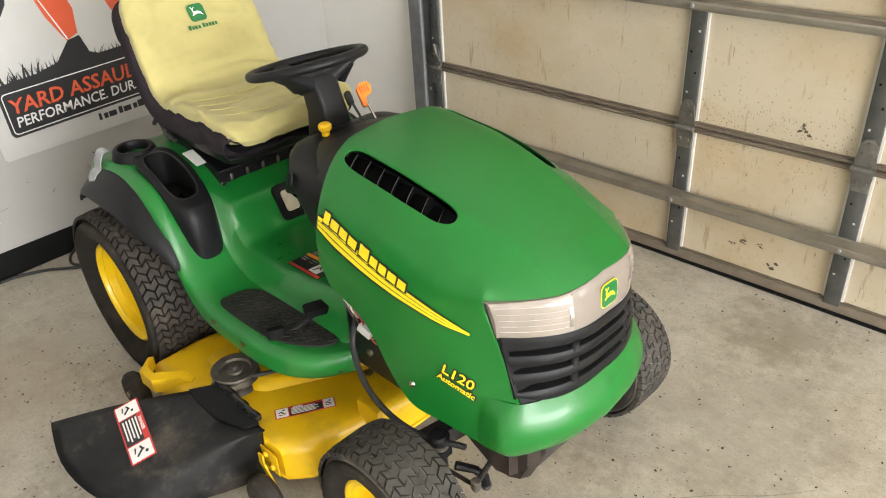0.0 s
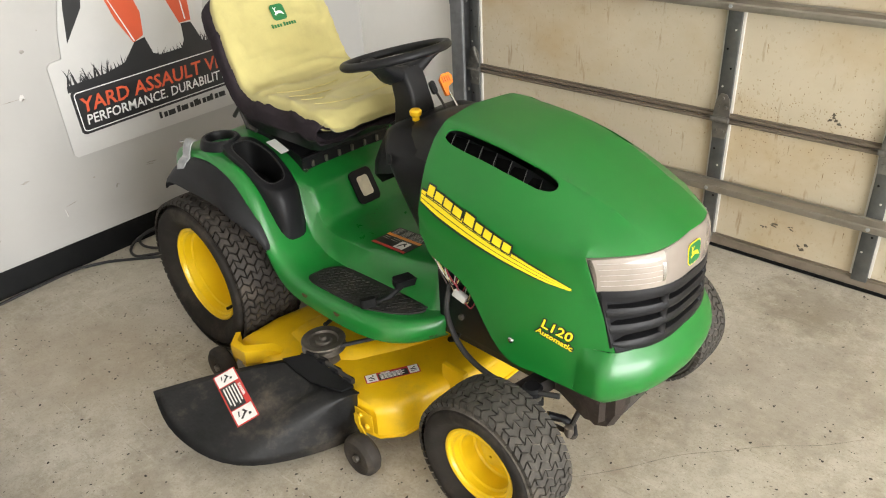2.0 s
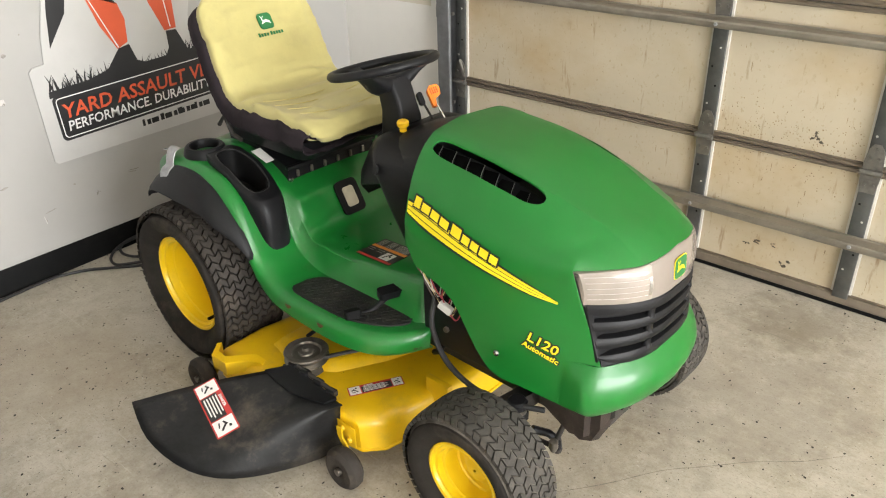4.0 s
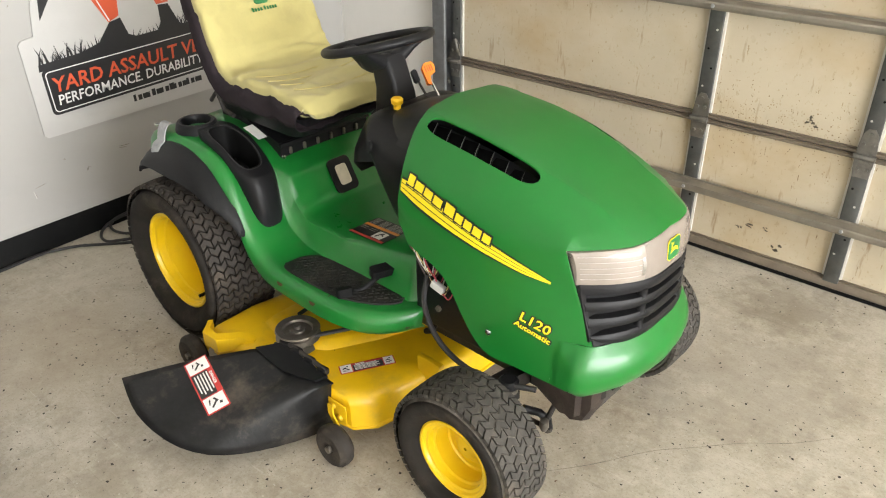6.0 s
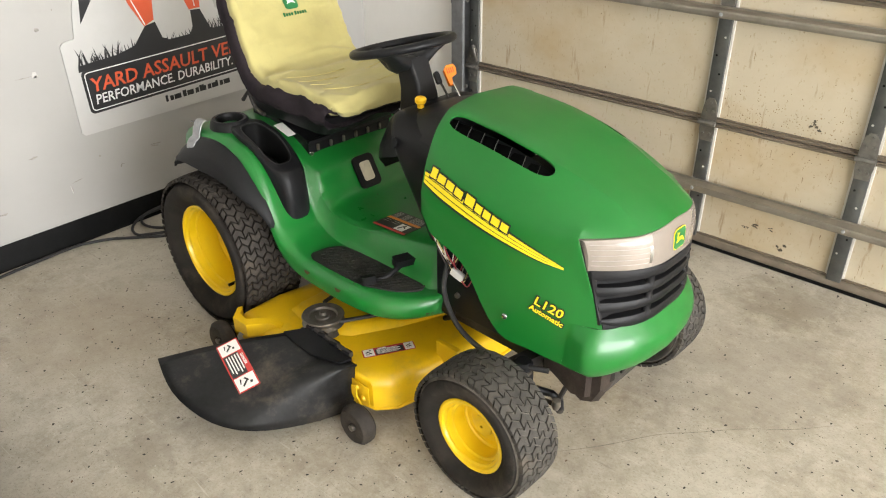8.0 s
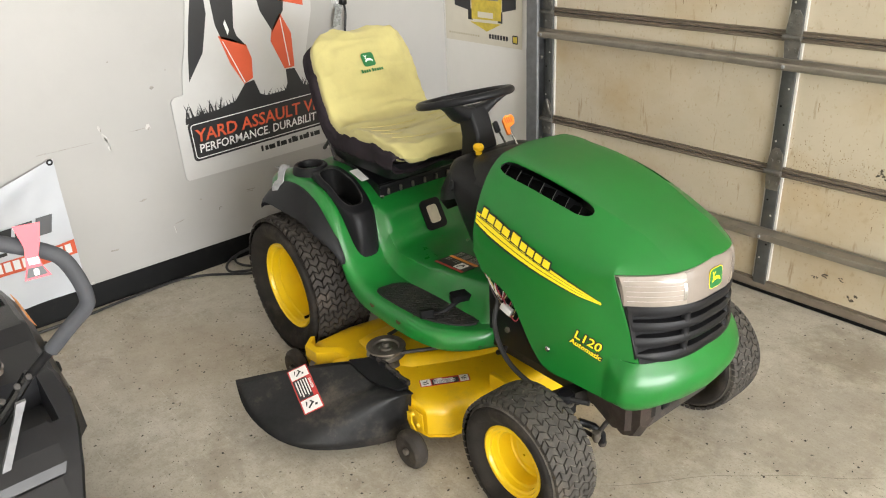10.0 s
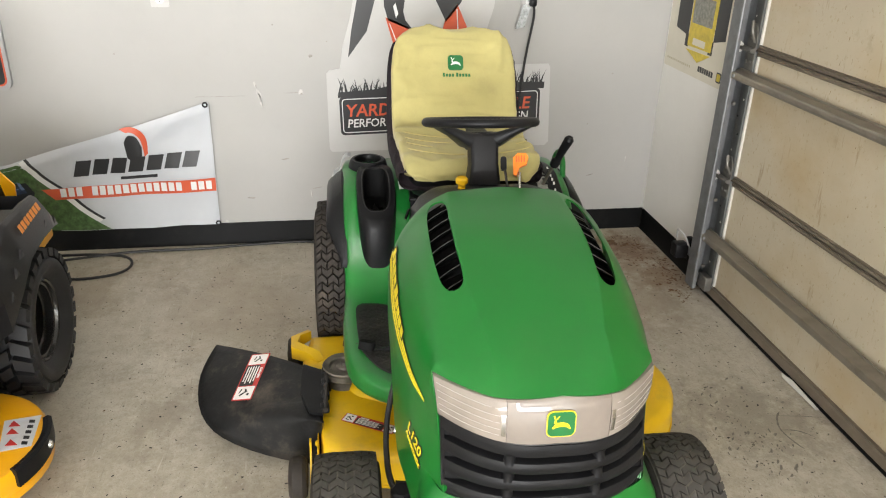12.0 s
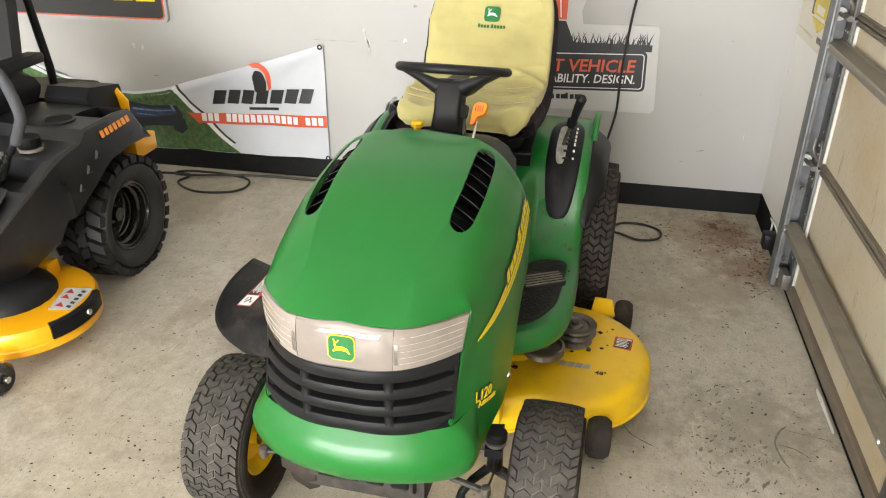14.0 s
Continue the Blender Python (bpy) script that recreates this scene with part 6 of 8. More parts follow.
rings = []
for grow, z in ((0.006, 0.060), (0.006, 0.068), (0.001, 0.070), (0.0, 0.135), (-0.003, 0.150), (-0.012, 0.162), (-0.026, 0.168), (-0.06, 0.170), (-0.11, 0.171)):
    rings.append([(x, y, z) for x, y in deck_outline(grow)])
deck = part("mower_deck", loft(rings), YELLOW, tractor, "yellow painted steel mower deck with chipped paint", angle=38)
rib_lo = [(0.40, -0.40), (0.56, -0.43), (0.66, -0.36), (0.735, -0.22), (0.80, -0.05), (0.80, 0.10), (0.73, 0.27), (0.64, 0.36), (0.52, 0.38), (0.42, 0.30), (0.40, 0.0)]
part("raised_rib", loft([[(lerp(0.58, x, k), lerp(-0.02, y, k), z) for x, y in rib_lo] for k, z in ((1.0, 0.166), (0.96, 0.176), (0.90, 0.190), (0.85, 0.194), (0.5, 0.195))]), YELLOW, deck, angle=50)


def spindle(x, y, z, r):
    m = Matrix.Translation((x, y, 0))
    p = part("pulley", lathe([(0.0, z + 0.016), (0.010, z + 0.016), (0.011, z + 0.006), (0.022, z + 0.004), (0.024, z - 0.002), (r * 0.62, z - 0.003), (r * 0.68, z + 0.004), (r * 0.96, z + 0.007), (r, z + 0.004), (r * 0.86, z - 0.006), (r * 0.84, z - 0.012), (r, z - 0.020), (r * 0.95, z - 0.024), (r * 0.4, z - 0.020), (0.0, z - 0.020)], 40, m), SPINDLE, deck, "worn steel belt pulley")
    part("tower", lathe([(0.0, z - 0.02), (0.030, z - 0.02), (0.034, z - 0.04), (0.040, 0.185), (0.055, 0.172), (0.060, 0.168), (0, 0.168)], 24, m), SPINDLE, p)
    for k in range(4):
        a = radians(45 + 90 * k)
        part("bolt", lathe([(0, 0.008), (0.007, 0.008), (0.008, 0)], 6, Matrix.Translation((x + 0.068 * math.cos(a), y + 0.068 * math.sin(a), 0.170))), DARK_STEEL, p)
    return p


spindle(0.572, -0.390, 0.224, 0.066)
spindle(0.580, 0.396, 0.224, 0.066)
part("idler_pulley", lathe([(0.0, 0.012), (0.02, 0.012), (0.022, 0.004), (0.05, 0.003), (0.054, 0.012), (0.062, 0.010), (0.058, 0.0), (0.062, -0.012), (0.0, -0.012)], 32, Matrix.Translation((0.705, 0.315, 0.212))), SPINDLE, deck, "silver idler pulley")
part("belt", tube([(0.60, -0.40, 0.213), (0.72, -0.20, 0.218), (0.80, 0.0, 0.222), (0.70, 0.25, 0.213)], 0.007, 6), CABLE, deck)
part("belt", tube([(0.50, -0.33, 0.213), (0.45, 0.0, 0.215), (0.50, 0.38, 0.213)], 0.007, 6), CABLE, deck)
for x, y, z, wd, r in ((0.246, -0.560, 0.068, 0.050, 0.062), (0.874, -0.522, 0.062, 0.052, 0.062), (0.250, 0.545, 0.075, 0.062, 0.058), (0.885, 0.500, 0.062, 0.070, 0.060)):
    h = wd / 2
    w_ = part("gauge_wheel", lathe([(0.012, -h * 0.7), (r * 0.5, -h), (r * 0.8, -h * 0.92), (r * 0.97, -h * 0.5), (r, 0), (r * 0.97, h * 0.5), (r * 0.8, h * 0.92), (r * 0.5, h), (0.012, h * 0.7)], 28, Matrix.Translation((x, y, z)) @ pose(0, 0, 0, 90)), RUBBER, deck, "worn black deck gauge wheel")
    s = 1 if y > 0 else -1
    part("axle_bolt", lathe([(0, 0.010), (0.010, 0.010), (0.011, 0.0), (0.0, 0.0)], 12, Matrix.Translation((x, y + s * h * 0.7, z)) @ pose(0, 0, 0, 90 if s < 0 else -90)), SPINDLE, w_)
    dx = 0.05 if x < 0.5 else -0.05
    yb = y - s * (h + 0.006)
    part("bracket", loft([[(x + a, yb - s * t, z_) for a, z_ in ((-0.014, -0.012 + z), (0.014, -0.012 + z), (dx + 0.010, 0.120), (dx + 0.010, 0.150), (dx - 0.010, 0.150), (dx - 0.010, 0.12))] for t in (0, 0.005)]), YELLOW, w_)
# front hanger flaps and rear tab
part("hanger", box((0.905, -0.235, 0.12), (0.99, -0.215, 0.215), 0.004, 2, Matrix.Translation((0.0, 0.0, 0.0))), YELLOW, deck)
part("hanger", box((0.905, 0.215, 0.12), (0.99, 0.235, 0.215), 0.004), YELLOW, deck)
part("rear_tab", loft([[(x, y, z) for y, z in ((0.435, 0.150), (0.515, 0.150), (0.500, 0.212), (0.445, 0.212))] for x in (0.375, 0.381)]), YELLOW, deck)
hp = part("hinge_plate", box((0.79, -0.468, 0.080), (0.862, -0.4645, 0.148), 0.0015), YELLOW, deck)
for x, z in ((0.812, 0.128), (0.838, 0.100)):
    part("stud", lathe([(0, 0.008), (0.006, 0.007), (0.009, 0.002), (0.010, 0)], 14, Matrix.Translation((x, -0.468, z)) @ pose(0, 0, 0, 90)), YELLOW, hp)
# folded corner flange behind the chute
part("corner_flange", loft([[(x, y, z) for z in (0.150, z1)] + [(x + dx, y + dy, z) for z in (z1, 0.150)] for x, y, z1, dx, dy in ((0.452, -0.455, 0.172, 0.012, -0.020), (0.425, -0.470, 0.188, 0.014, -0.030), (0.372, -0.540, 0.194, 0.030, -0.020), (0.330, -0.535, 0.192, 0.004, -0.028), (0.290, -0.500, 0.184, -0.008, -0.012))]), YELLOW, deck, angle=25)
warning_label(deck, facing((0.7935, -0.323, 0.1725), (0.48, 0.88, 0), (-0.88, 0.48, 0)), 0.160, 0.038, 0.26, BLACK_STICKER, 0.28, RED_STICKER)
warning_label(deck, facing((0.565, 0.545, 0.1705), (0.1, 1, 0), (-1, 0.1, 0)), 0.055, 0.062, 0.40, BLACK_STICKER, 0.40, RED_STICKER)
bm = text_bm('48"', 0.024, 0.0003, facing((0.745, 0.470, 0.1725), (0.06, 1, 0), (-1, 0.06, 0)), 0.0005)
part("lettering", bm, BLACK_STICKER, deck, smooth=False)
for k in range(4):
    part("bar", plate([(0, 0), (0.018, 0), (0.022, 0.022), (0.004, 0.022)], 0, 0.0008, facing((0.725, 0.365 + 0.023 * k, 0.1725), (0.06, 1, 0), (-1, 0.06, 0))), STEEL, deck, smooth=False)
CHIP = mat("chipped_to_rust", (0.035, 0.018, 0.012), 0.85, var=0.4, scale=60)
random.seed(11)
for k in range(26):
    x, y = random.choice(((0.70, 0.12), (0.79, 0.20), (0.61, 0.40), (0.58, 0.47), (0.50, 0.47), (0.66, 0.34), (0.55, -0.30), (0.48, -0.33)))
    x, y, r = x + random.uniform(-0.04, 0.04), y + random.uniform(-0.05, 0.05), random.uniform(0.002, 0.011) * random.uniform(0.5, 1)
    add = [(x + r * math.cos(a) * random.uniform(0.5, 1.1), y + r * math.sin(a) * random.uniform(0.5, 1.5)) for a in [j * math.pi / 5 for j in range(10)]]
    part("paint_chip", plate(add, 0.1705, 0.1722), CHIP, deck, smooth=False)

# discharge chute: a black moulded flap hinged along the deck's right side
CHUTE_RIM = curve([(0.306, -0.812, 0.150), (0.370, -0.832, 0.140), (0.440, -0.846, 0.128), (0.520, -0.843, 0.115), (0.600, -0.822, 0.098), (0.665, -0.778, 0.078), (0.710, -0.710, 0.056), (0.745, -0.620, 0.036), (0.772, -0.530, 0.026), (0.790, -0.458, 0.030)], 6)


def chute_point(u, v):
    """u from the rear to the front edge, v from the hinge out to the free edge."""
    k = u * (len(CHUTE_RIM) - 1)
    i = min(int(k), len(CHUTE_RIM) - 2)
    o = CHUTE_RIM[i].lerp(CHUTE_RIM[i + 1], k - i)
    h = Vector((lerp(0.575, 0.800, min(1, u * 1.25)), -0.452, 0.206 - 0.02 * u))
    p = h.lerp(o, v)
    fall = max(0, (u - 0.45) / 0.55)
    p.z = lerp(h.z, o.z, v ** (1 + 4.2 * fall)) + 0.012 * math.sin(math.pi * v) * (1 - fall) + 0.006 * math.sin(7 * u + 2) * v * v
    return p


bm = bmesh.new()
add_loft(bm, [[chute_point(i / 18, j / 16) for j in range(17)] for i in range(19)], False, False)
chute = part("discharge_chute", bm, mat("scuffed_black_plastic", (0.015, 0.015, 0.0155), 0.48, var=0.7, scale=7, bump=0.30, bscale=60, dirt=0.55, dscale=7, spec=0.3), tractor, "black plastic discharge chute", angle=60)
sol = chute.modifiers.new("thick", "SOLIDIFY")
sol.thickness, sol.offset = 0.006, -1
part("hinge_rod", tube([chute_point(0.02, 0) + Vector((0, 0.008, 0.012)), chute_point(0.68, 0) + Vector((0, 0.008, 0.014))], 0.007, 10), DARK_STEEL, chute)
for u in (0.04, 0.22, 0.42, 0.62):
    p = chute_point(u, 0)
    part("hinge_ear", box((-0.016, -0.012, -0.008), (0.016, 0.012, 0.013), 0.005, 2, Matrix.Translation(p + Vector((0, 0.006, 0.006))) @ pose(0, 0, 0, 0, 0, 5)), BLACK, chute)
part("hinge_flap", loft([[chute_point(u, v) + Vector((0, 0, dz)) for v, dz in ((0.0, 0.004), (0.17, 0.004), (0.17, 0.010), (0.0, 0.012))] for u in (0.02, 0.2, 0.4, 0.6, 0.72)]), BLACK, chute)
def chute_z(x, y):
    """The chute's height over a place of the plan."""
    best = min((chute_point(i / 40, j / 40) for i in range(41) for j in range(41)), key=lambda p: (p.x - x) ** 2 + (p.y - y) ** 2)
    return best.z


c4 = [Vector((x, y, chute_z(x, y) + 0.004)) for x, y in ((0.427, -0.650), (0.627, -0.700), (0.520, -0.710), (0.537, -0.640))]
ch_m = facing((c4[0] + c4[1]) / 2 + Vector((0, 0, 0.001)), c4[1] - c4[0], c4[3] - c4[2])
warning_label(chute, ch_m, 0.196, 0.066, 0.24, BLACK_STICKER, 0.20, RED_STICKER)
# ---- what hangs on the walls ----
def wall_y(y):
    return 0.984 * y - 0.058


def floor_xy(x, y):
    """The plan's skew: floor marks and cords are laid out square, the floor's joints are not."""
    return 0.982 * x - 0.0146 * y + 0.005, 0.0314 * x + 0.977 * y + 0.032


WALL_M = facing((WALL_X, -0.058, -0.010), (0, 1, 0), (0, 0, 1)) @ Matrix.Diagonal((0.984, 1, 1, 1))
SIGN_WHITE = mat("white_sign_board", (0.52, 0.515, 0.50), 0.42, var=0.04, scale=6)
SIGN_BLACK = mat("printed_black", (0.022, 0.022, 0.023), 0.4, var=0.1, scale=12)
SIGN_RED = mat("printed_orange_red", (0.62, 0.10, 0.04), 0.4, var=0.06, scale=12)
PRINT_WHITE = mat("printed_white", (0.76, 0.76, 0.75), 0.4, var=0.04, scale=20)


def fit_text(body, w, h, m, bold=0.0, shear=0.0):
    """Lettering stretched to a width and a height."""
    bm = text_bm(body, 1.0, 0.0, None, bold, 1.0, shear)
    xs, ys = [v.co.x for v in bm.verts], [v.co.y for v in bm.verts]
    x0, y0, sx, sy = min(xs), min(ys), w / (max(xs) - min(xs)), h / (max(ys) - min(ys))
    for v in bm.verts:
        v.co = ((v.co.x - x0) * sx, (v.co.y - y0) * sy, v.co.z)
    bmesh.ops.transform(bm, matrix=m, verts=bm.verts)
    return bm


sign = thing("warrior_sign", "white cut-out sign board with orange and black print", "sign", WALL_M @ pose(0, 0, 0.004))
outl = [(0.960, 0.452), (1.10, 0.4535), (1.988, 0.462), (2.005, 0.480), (1.985, 0.835), (1.975, 0.850), (1.650, 0.845), (1.640, 0.90), (1.70, 1.10), (1.72, 1.30), (1.60, 1.48), (1.25, 1.48), (1.12, 1.36), (1.085, 1.20), (1.055, 1.05), (1.020, 0.93), (1.005, 0.832), (0.958, 0.826), (0.944, 0.812), (0.948, 0.465)]
part("board", plate(outl, 0, 0.005), SIGN_WHITE, sign, smooth=False)
BM_ = pose(1.003, 0.529, 0.005, 0, 0, 1.9)
part("black_field", plate([(a + 0.474, b + 0.089) for a, b in rounded(0.948, 0.178, 0.020)], 0.0, 0.0006, BM_), SIGN_BLACK, sign, smooth=False)
ringm = bmesh.new()
o1, o2 = [(a + 0.474, b + 0.089) for a, b in rounded(0.926, 0.158, 0.016)], [(a + 0.474, b + 0.089) for a, b in rounded(0.918, 0.150, 0.013)]
va, vb = [ringm.verts.new(BM_ @ Vector((*p, 0.0010))) for p in o1], [ringm.verts.new(BM_ @ Vector((*p, 0.0010))) for p in o2]
for i in range(len(va)):
    ringm.faces.new((va[i], va[(i + 1) % len(va)], vb[(i + 1) % len(va)], vb[i]))
part("white_line", ringm, PRINT_WHITE, sign, smooth=False)
part("lettering", fit_text("YARD ASSAULT VEHICLE", 0.872, 0.058, BM_ @ Matrix.Translation((0.030, 0.084, 0.0014)), 0.018, 0.12), SIGN_RED, sign, "orange-red capital lettering", smooth=False)
part("lettering", fit_text("PERFORMANCE. DURABILITY. DESIGN.", 0.868, 0.040, BM_ @ Matrix.Translation((0.034, 0.034, 0.0014)), 0.014, 0.12), PRINT_WHITE, sign, "white capital lettering", smooth=False)
for k in range(16):
    w_, h_ = (0.012 + 0.006 * ((k * 7) % 3)) * 0.95, 0.022 if k % 4 else 0.028
    part("bar", plate([(0.335 + 0.0215 * k, -0.042), (0.335 + 0.0215 * k + w_, -0.042), (0.335 + 0.0215 * k + w_, h_ - 0.042), (0.335 + 0.0215 * k, h_ - 0.042)], 0, 0.0006, BM_), SIGN_BLACK, sign, smooth=False)
# two greaved legs and a blade, as plain printed shapes
SM = Matrix.Translation((0, 0, 0.005))
for pts, m_ in (([(1.13, 1.30), (1.172, 1.30), (1.172, 1.152), (1.128, 0.995), (1.043, 0.882), (1.060, 1.00), (1.085, 1.12)], SIGN_BLACK),
                ([(1.19, 1.36), (1.33, 1.40), (1.300, 1.15), (1.290, 1.079), (1.300, 1.042), (1.339, 0.995), (1.224, 1.040), (1.205, 1.10)], SIGN_BLACK),
                ([(1.211, 1.054), (1.265, 1.035), (1.339, 0.999), (1.358, 0.935), (1.350, 0.847), (1.303, 0.828), (1.250, 0.927)], SIGN_RED),
                ([(1.306, 0.829), (1.354, 0.838), (1.376, 0.770), (1.44, 0.742), (1.10, 0.726), (1.245, 0.760)], SIGN_BLACK),
                ([(1.40, 1.30), (1.58, 1.30), (1.550, 1.12), (1.483, 1.035), (1.432, 1.13)], SIGN_BLACK),
                ([(1.532, 1.111), (1.578, 1.017), (1.575, 0.862), (1.521, 0.860), (1.466, 0.994), (1.478, 1.04)], SIGN_RED),
                ([(1.44, 1.19), (1.66, 1.13), (1.66, 1.18), (1.50, 1.24)], SIGN_RED),
                ([(1.526, 0.857), (1.573, 0.855), (1.610, 0.775), (1.63, 0.75), (1.50, 0.745), (1.526, 0.79)], SIGN_BLACK)):
    part("printed_shape", plate(pts, 0, 0.0008, SM), m_, sign, smooth=False)
part("white_line", plate([(1.528, 1.09), (1.533, 1.09), (1.552, 0.87), (1.547, 0.87)], 0.0008, 0.0012, SM), PRINT_WHITE, sign, smooth=False)
part("white_line", plate([(1.226, 1.03), (1.230, 1.03), (1.310, 0.835), (1.305, 0.833)], 0.0008, 0.0012, SM), PRINT_WHITE, sign, smooth=False)
part("white_patch", plate([(1.245, 1.10), (1.255, 1.115), (1.268, 1.07), (1.258, 1.05)], 0.0008, 0.0012, SM), PRINT_WHITE, sign, smooth=False)
random.seed(3)
gr = bmesh.new()
for k in range(260):
    y = 0.992 + 0.968 * random.random()
    z = 0.712 + (y - 0.995) * 0.034
    h, l, w_ = random.uniform(0.025, 0.085) * (0.75 if 1.25 < y < 1.6 else 1), random.uniform(-0.035, 0.035), random.uniform(0.0025, 0.005)
    a = [gr.verts.new(SM @ Vector(p)) for p in ((y - w_, z, 0.0009 + 0.00002 * (k % 20)), (y + w_, z, 0.0009 + 0.00002 * (k % 20)), (y + l * 0.4 + w_ * 0.6, z + h * 0.6, 0.0009 + 0.00002 * (k % 20)), (y + l, z + h, 0.0009 + 0.00002 * (k % 20)), (y + l * 0.4 - w_ * 0.6, z + h * 0.6, 0.0009 + 0.00002 * (k % 20)))]
    gr.faces.new(a)
part("printed_grass", gr, SIGN_BLACK, sign, smooth=False)
part("ground_band", plate([(0.992, 0.703), (1.962, 0.738), (1.962, 0.768), (1.60, 0.765), (1.30, 0.750), (0.995, 0.728)], 0, 0.0007, SM), SIGN_BLACK, sign, smooth=False)

# banner: a cloth sheet that sags between its corners
BAN_TOP = [(-1.40, 0.60), (-1.20, 0.53), (-1.042, 0.470), (-0.879, 0.418), (-0.70, 0.402), (-0.628, 0.403), (-0.453, 0.432), (-0.161, 0.520), (0.129, 0.603), (0.412, 0.693)]


def ban_x(y, z):
    t = max(0, (table(BAN_TOP, y)[0] - z))
    fold = 0.006 * math.sin(9 * y + 14 * z) + 0.004 * math.sin(21 * y - 17 * z + 1) + 0.012 * math.exp(-((t - 0.03) / 0.03) ** 2)
    pin = min(1, math.hypot(y - 0.412, z - 0.69) * 5) * min(1, math.hypot(y - 0.42, z - 0.12) * 5)
    crease = 0.010 * math.exp(-((0.412 - y) * 0.62 - (0.69 - z)) ** 2 / 0.0009) + 0.008 * math.exp(-((0.412 - y) * 0.30 - (0.69 - z)) ** 2 / 0.0006) + 0.009 * math.exp(-((0.412 - y) * 1.5 - (0.69 - z)) ** 2 / 0.0016)
    return 0.013 + (fold + crease * min(1, max(0, (z - 0.47) / 0.12))) * pin


def on_banner(bm, lift):
    for v in bm.verts:
        y, z, d = v.co.x, v.co.y, v.co.z
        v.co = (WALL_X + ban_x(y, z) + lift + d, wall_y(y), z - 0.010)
    return bm


def sheet(y0, y1, top, bottom, ny, nz):
    bm = bmesh.new()
    rows = []
    for i in range(ny + 1):
        y = lerp(y0, y1, i / ny)
        a, b = bottom(y), top(y)
        rows.append([(y, lerp(a, b, j / nz), 0) for j in range(nz + 1)])
    add_loft(bm, rows, False, False)
    return bm


ban_top = lambda y: table(BAN_TOP, y)[0]
ban_low = lambda y: 0.106 + 0.010 * (y + 0.4)
CLOTH = mat("white_vinyl_banner", (0.53, 0.55, 0.58), 0.5, var=0.05, scale=5, bump=0.04, bscale=20)
banner = tagged(part("banner", on_banner(sheet(-1.40, 0.420, ban_top, ban_low, 90, 24), 0), CLOTH), "sagging white vinyl banner with green grass print", "banner")
CURVE = [(-0.46, 0.50), (-0.414, 0.437), (-0.36, 0.368), (-0.316, 0.329), (-0.260, 0.280), (-0.203, 0.216), (-0.12, 0.150), (-0.046, 0.092)]
GRASS = mat("printed_grass_photo", (0.075, 0.15, 0.045), 0.5, var=0.65, scale=45, dirt=0.4, dscale=6)
grass_top = lambda y: min(ban_top(y) - 0.012, table(CURVE, y)[0] if y > -0.46 else 9)
part("grass_print", on_banner(sheet(-1.395, -0.062, grass_top, lambda y: ban_low(y) + 0.002, 70, 14), 0.0012), GRASS, banner)
part("white_curve", on_banner(strip([(a + 0.022, b + 0.012) for a, b in CURVE[1:-1]], [(a + 0.002, b) for a, b in CURVE[1:-1]], 40), 0.0016), PRINT_WHITE, banner)
part("black_curve", on_banner(strip([(a + 0.034, b + 0.018) for a, b in CURVE[1:-1]], [(a + 0.022, b + 0.012) for a, b in CURVE[1:-1]], 40), 0.0016), SIGN_BLACK, banner)
BLUE = mat("printed_dark_blue", (0.03, 0.05, 0.11), 0.5, var=0.6, scale=30)
PRINT_DARK = mat("printed_near_black", (0.012, 0.015, 0.022), 0.5, var=0.4, scale=30)
PRINT_SKY = mat("printed_pale_blue", (0.16, 0.24, 0.42), 0.5, var=0.6, scale=60)
for m_, lift, pts in ((PRINT_DARK, 0.004, [(-1.10, 0.40), (-0.86, 0.385), (-0.74, 0.36), (-0.55, 0.335), (-0.40, 0.345), (-0.37, 0.300), (-0.385, 0.235), (-0.55, 0.225), (-0.78, 0.205), (-1.10, 0.21)]),
                      (BLUE, 0.0048, [(-0.72, 0.335), (-0.55, 0.322), (-0.42, 0.330), (-0.40, 0.300), (-0.52, 0.275), (-0.70, 0.265)]), (PRINT_SKY, 0.0056, [(-0.66, 0.318), (-0.50, 0.312), (-0.43, 0.320), (-0.44, 0.313), (-0.52, 0.303), (-0.66, 0.308)]),
                      (PRINT_SKY, 0.0056, [(-0.64, 0.290), (-0.54, 0.284), (-0.54, 0.280), (-0.64, 0.284)]), (PRINT_SKY, 0.0056, [(-0.44, 0.350), (-0.425, 0.345), (-0.41, 0.315), (-0.425, 0.312)]),
                      (PRINT_DARK, 0.0056, [(-0.44, 0.275), (-0.40, 0.290), (-0.362, 0.275), (-0.355, 0.225), (-0.39, 0.195), (-0.435, 0.21)]), (PRINT_DARK, 0.0056, [(-0.74, 0.27), (-0.62, 0.27), (-0.61, 0.20), (-0.66, 0.17), (-0.73, 0.19)])):
    bm = bmesh.new()
    bm.faces.new([bm.verts.new((*p, 0)) for p in pts])
    bmesh.ops.triangulate(bm, faces=bm.faces)
    bmesh.ops.subdivide_edges(bm, edges=bm.edges, cuts=2, use_grid_fill=True)
    part("printed_machine", on_banner(bm, lift), m_, banner)
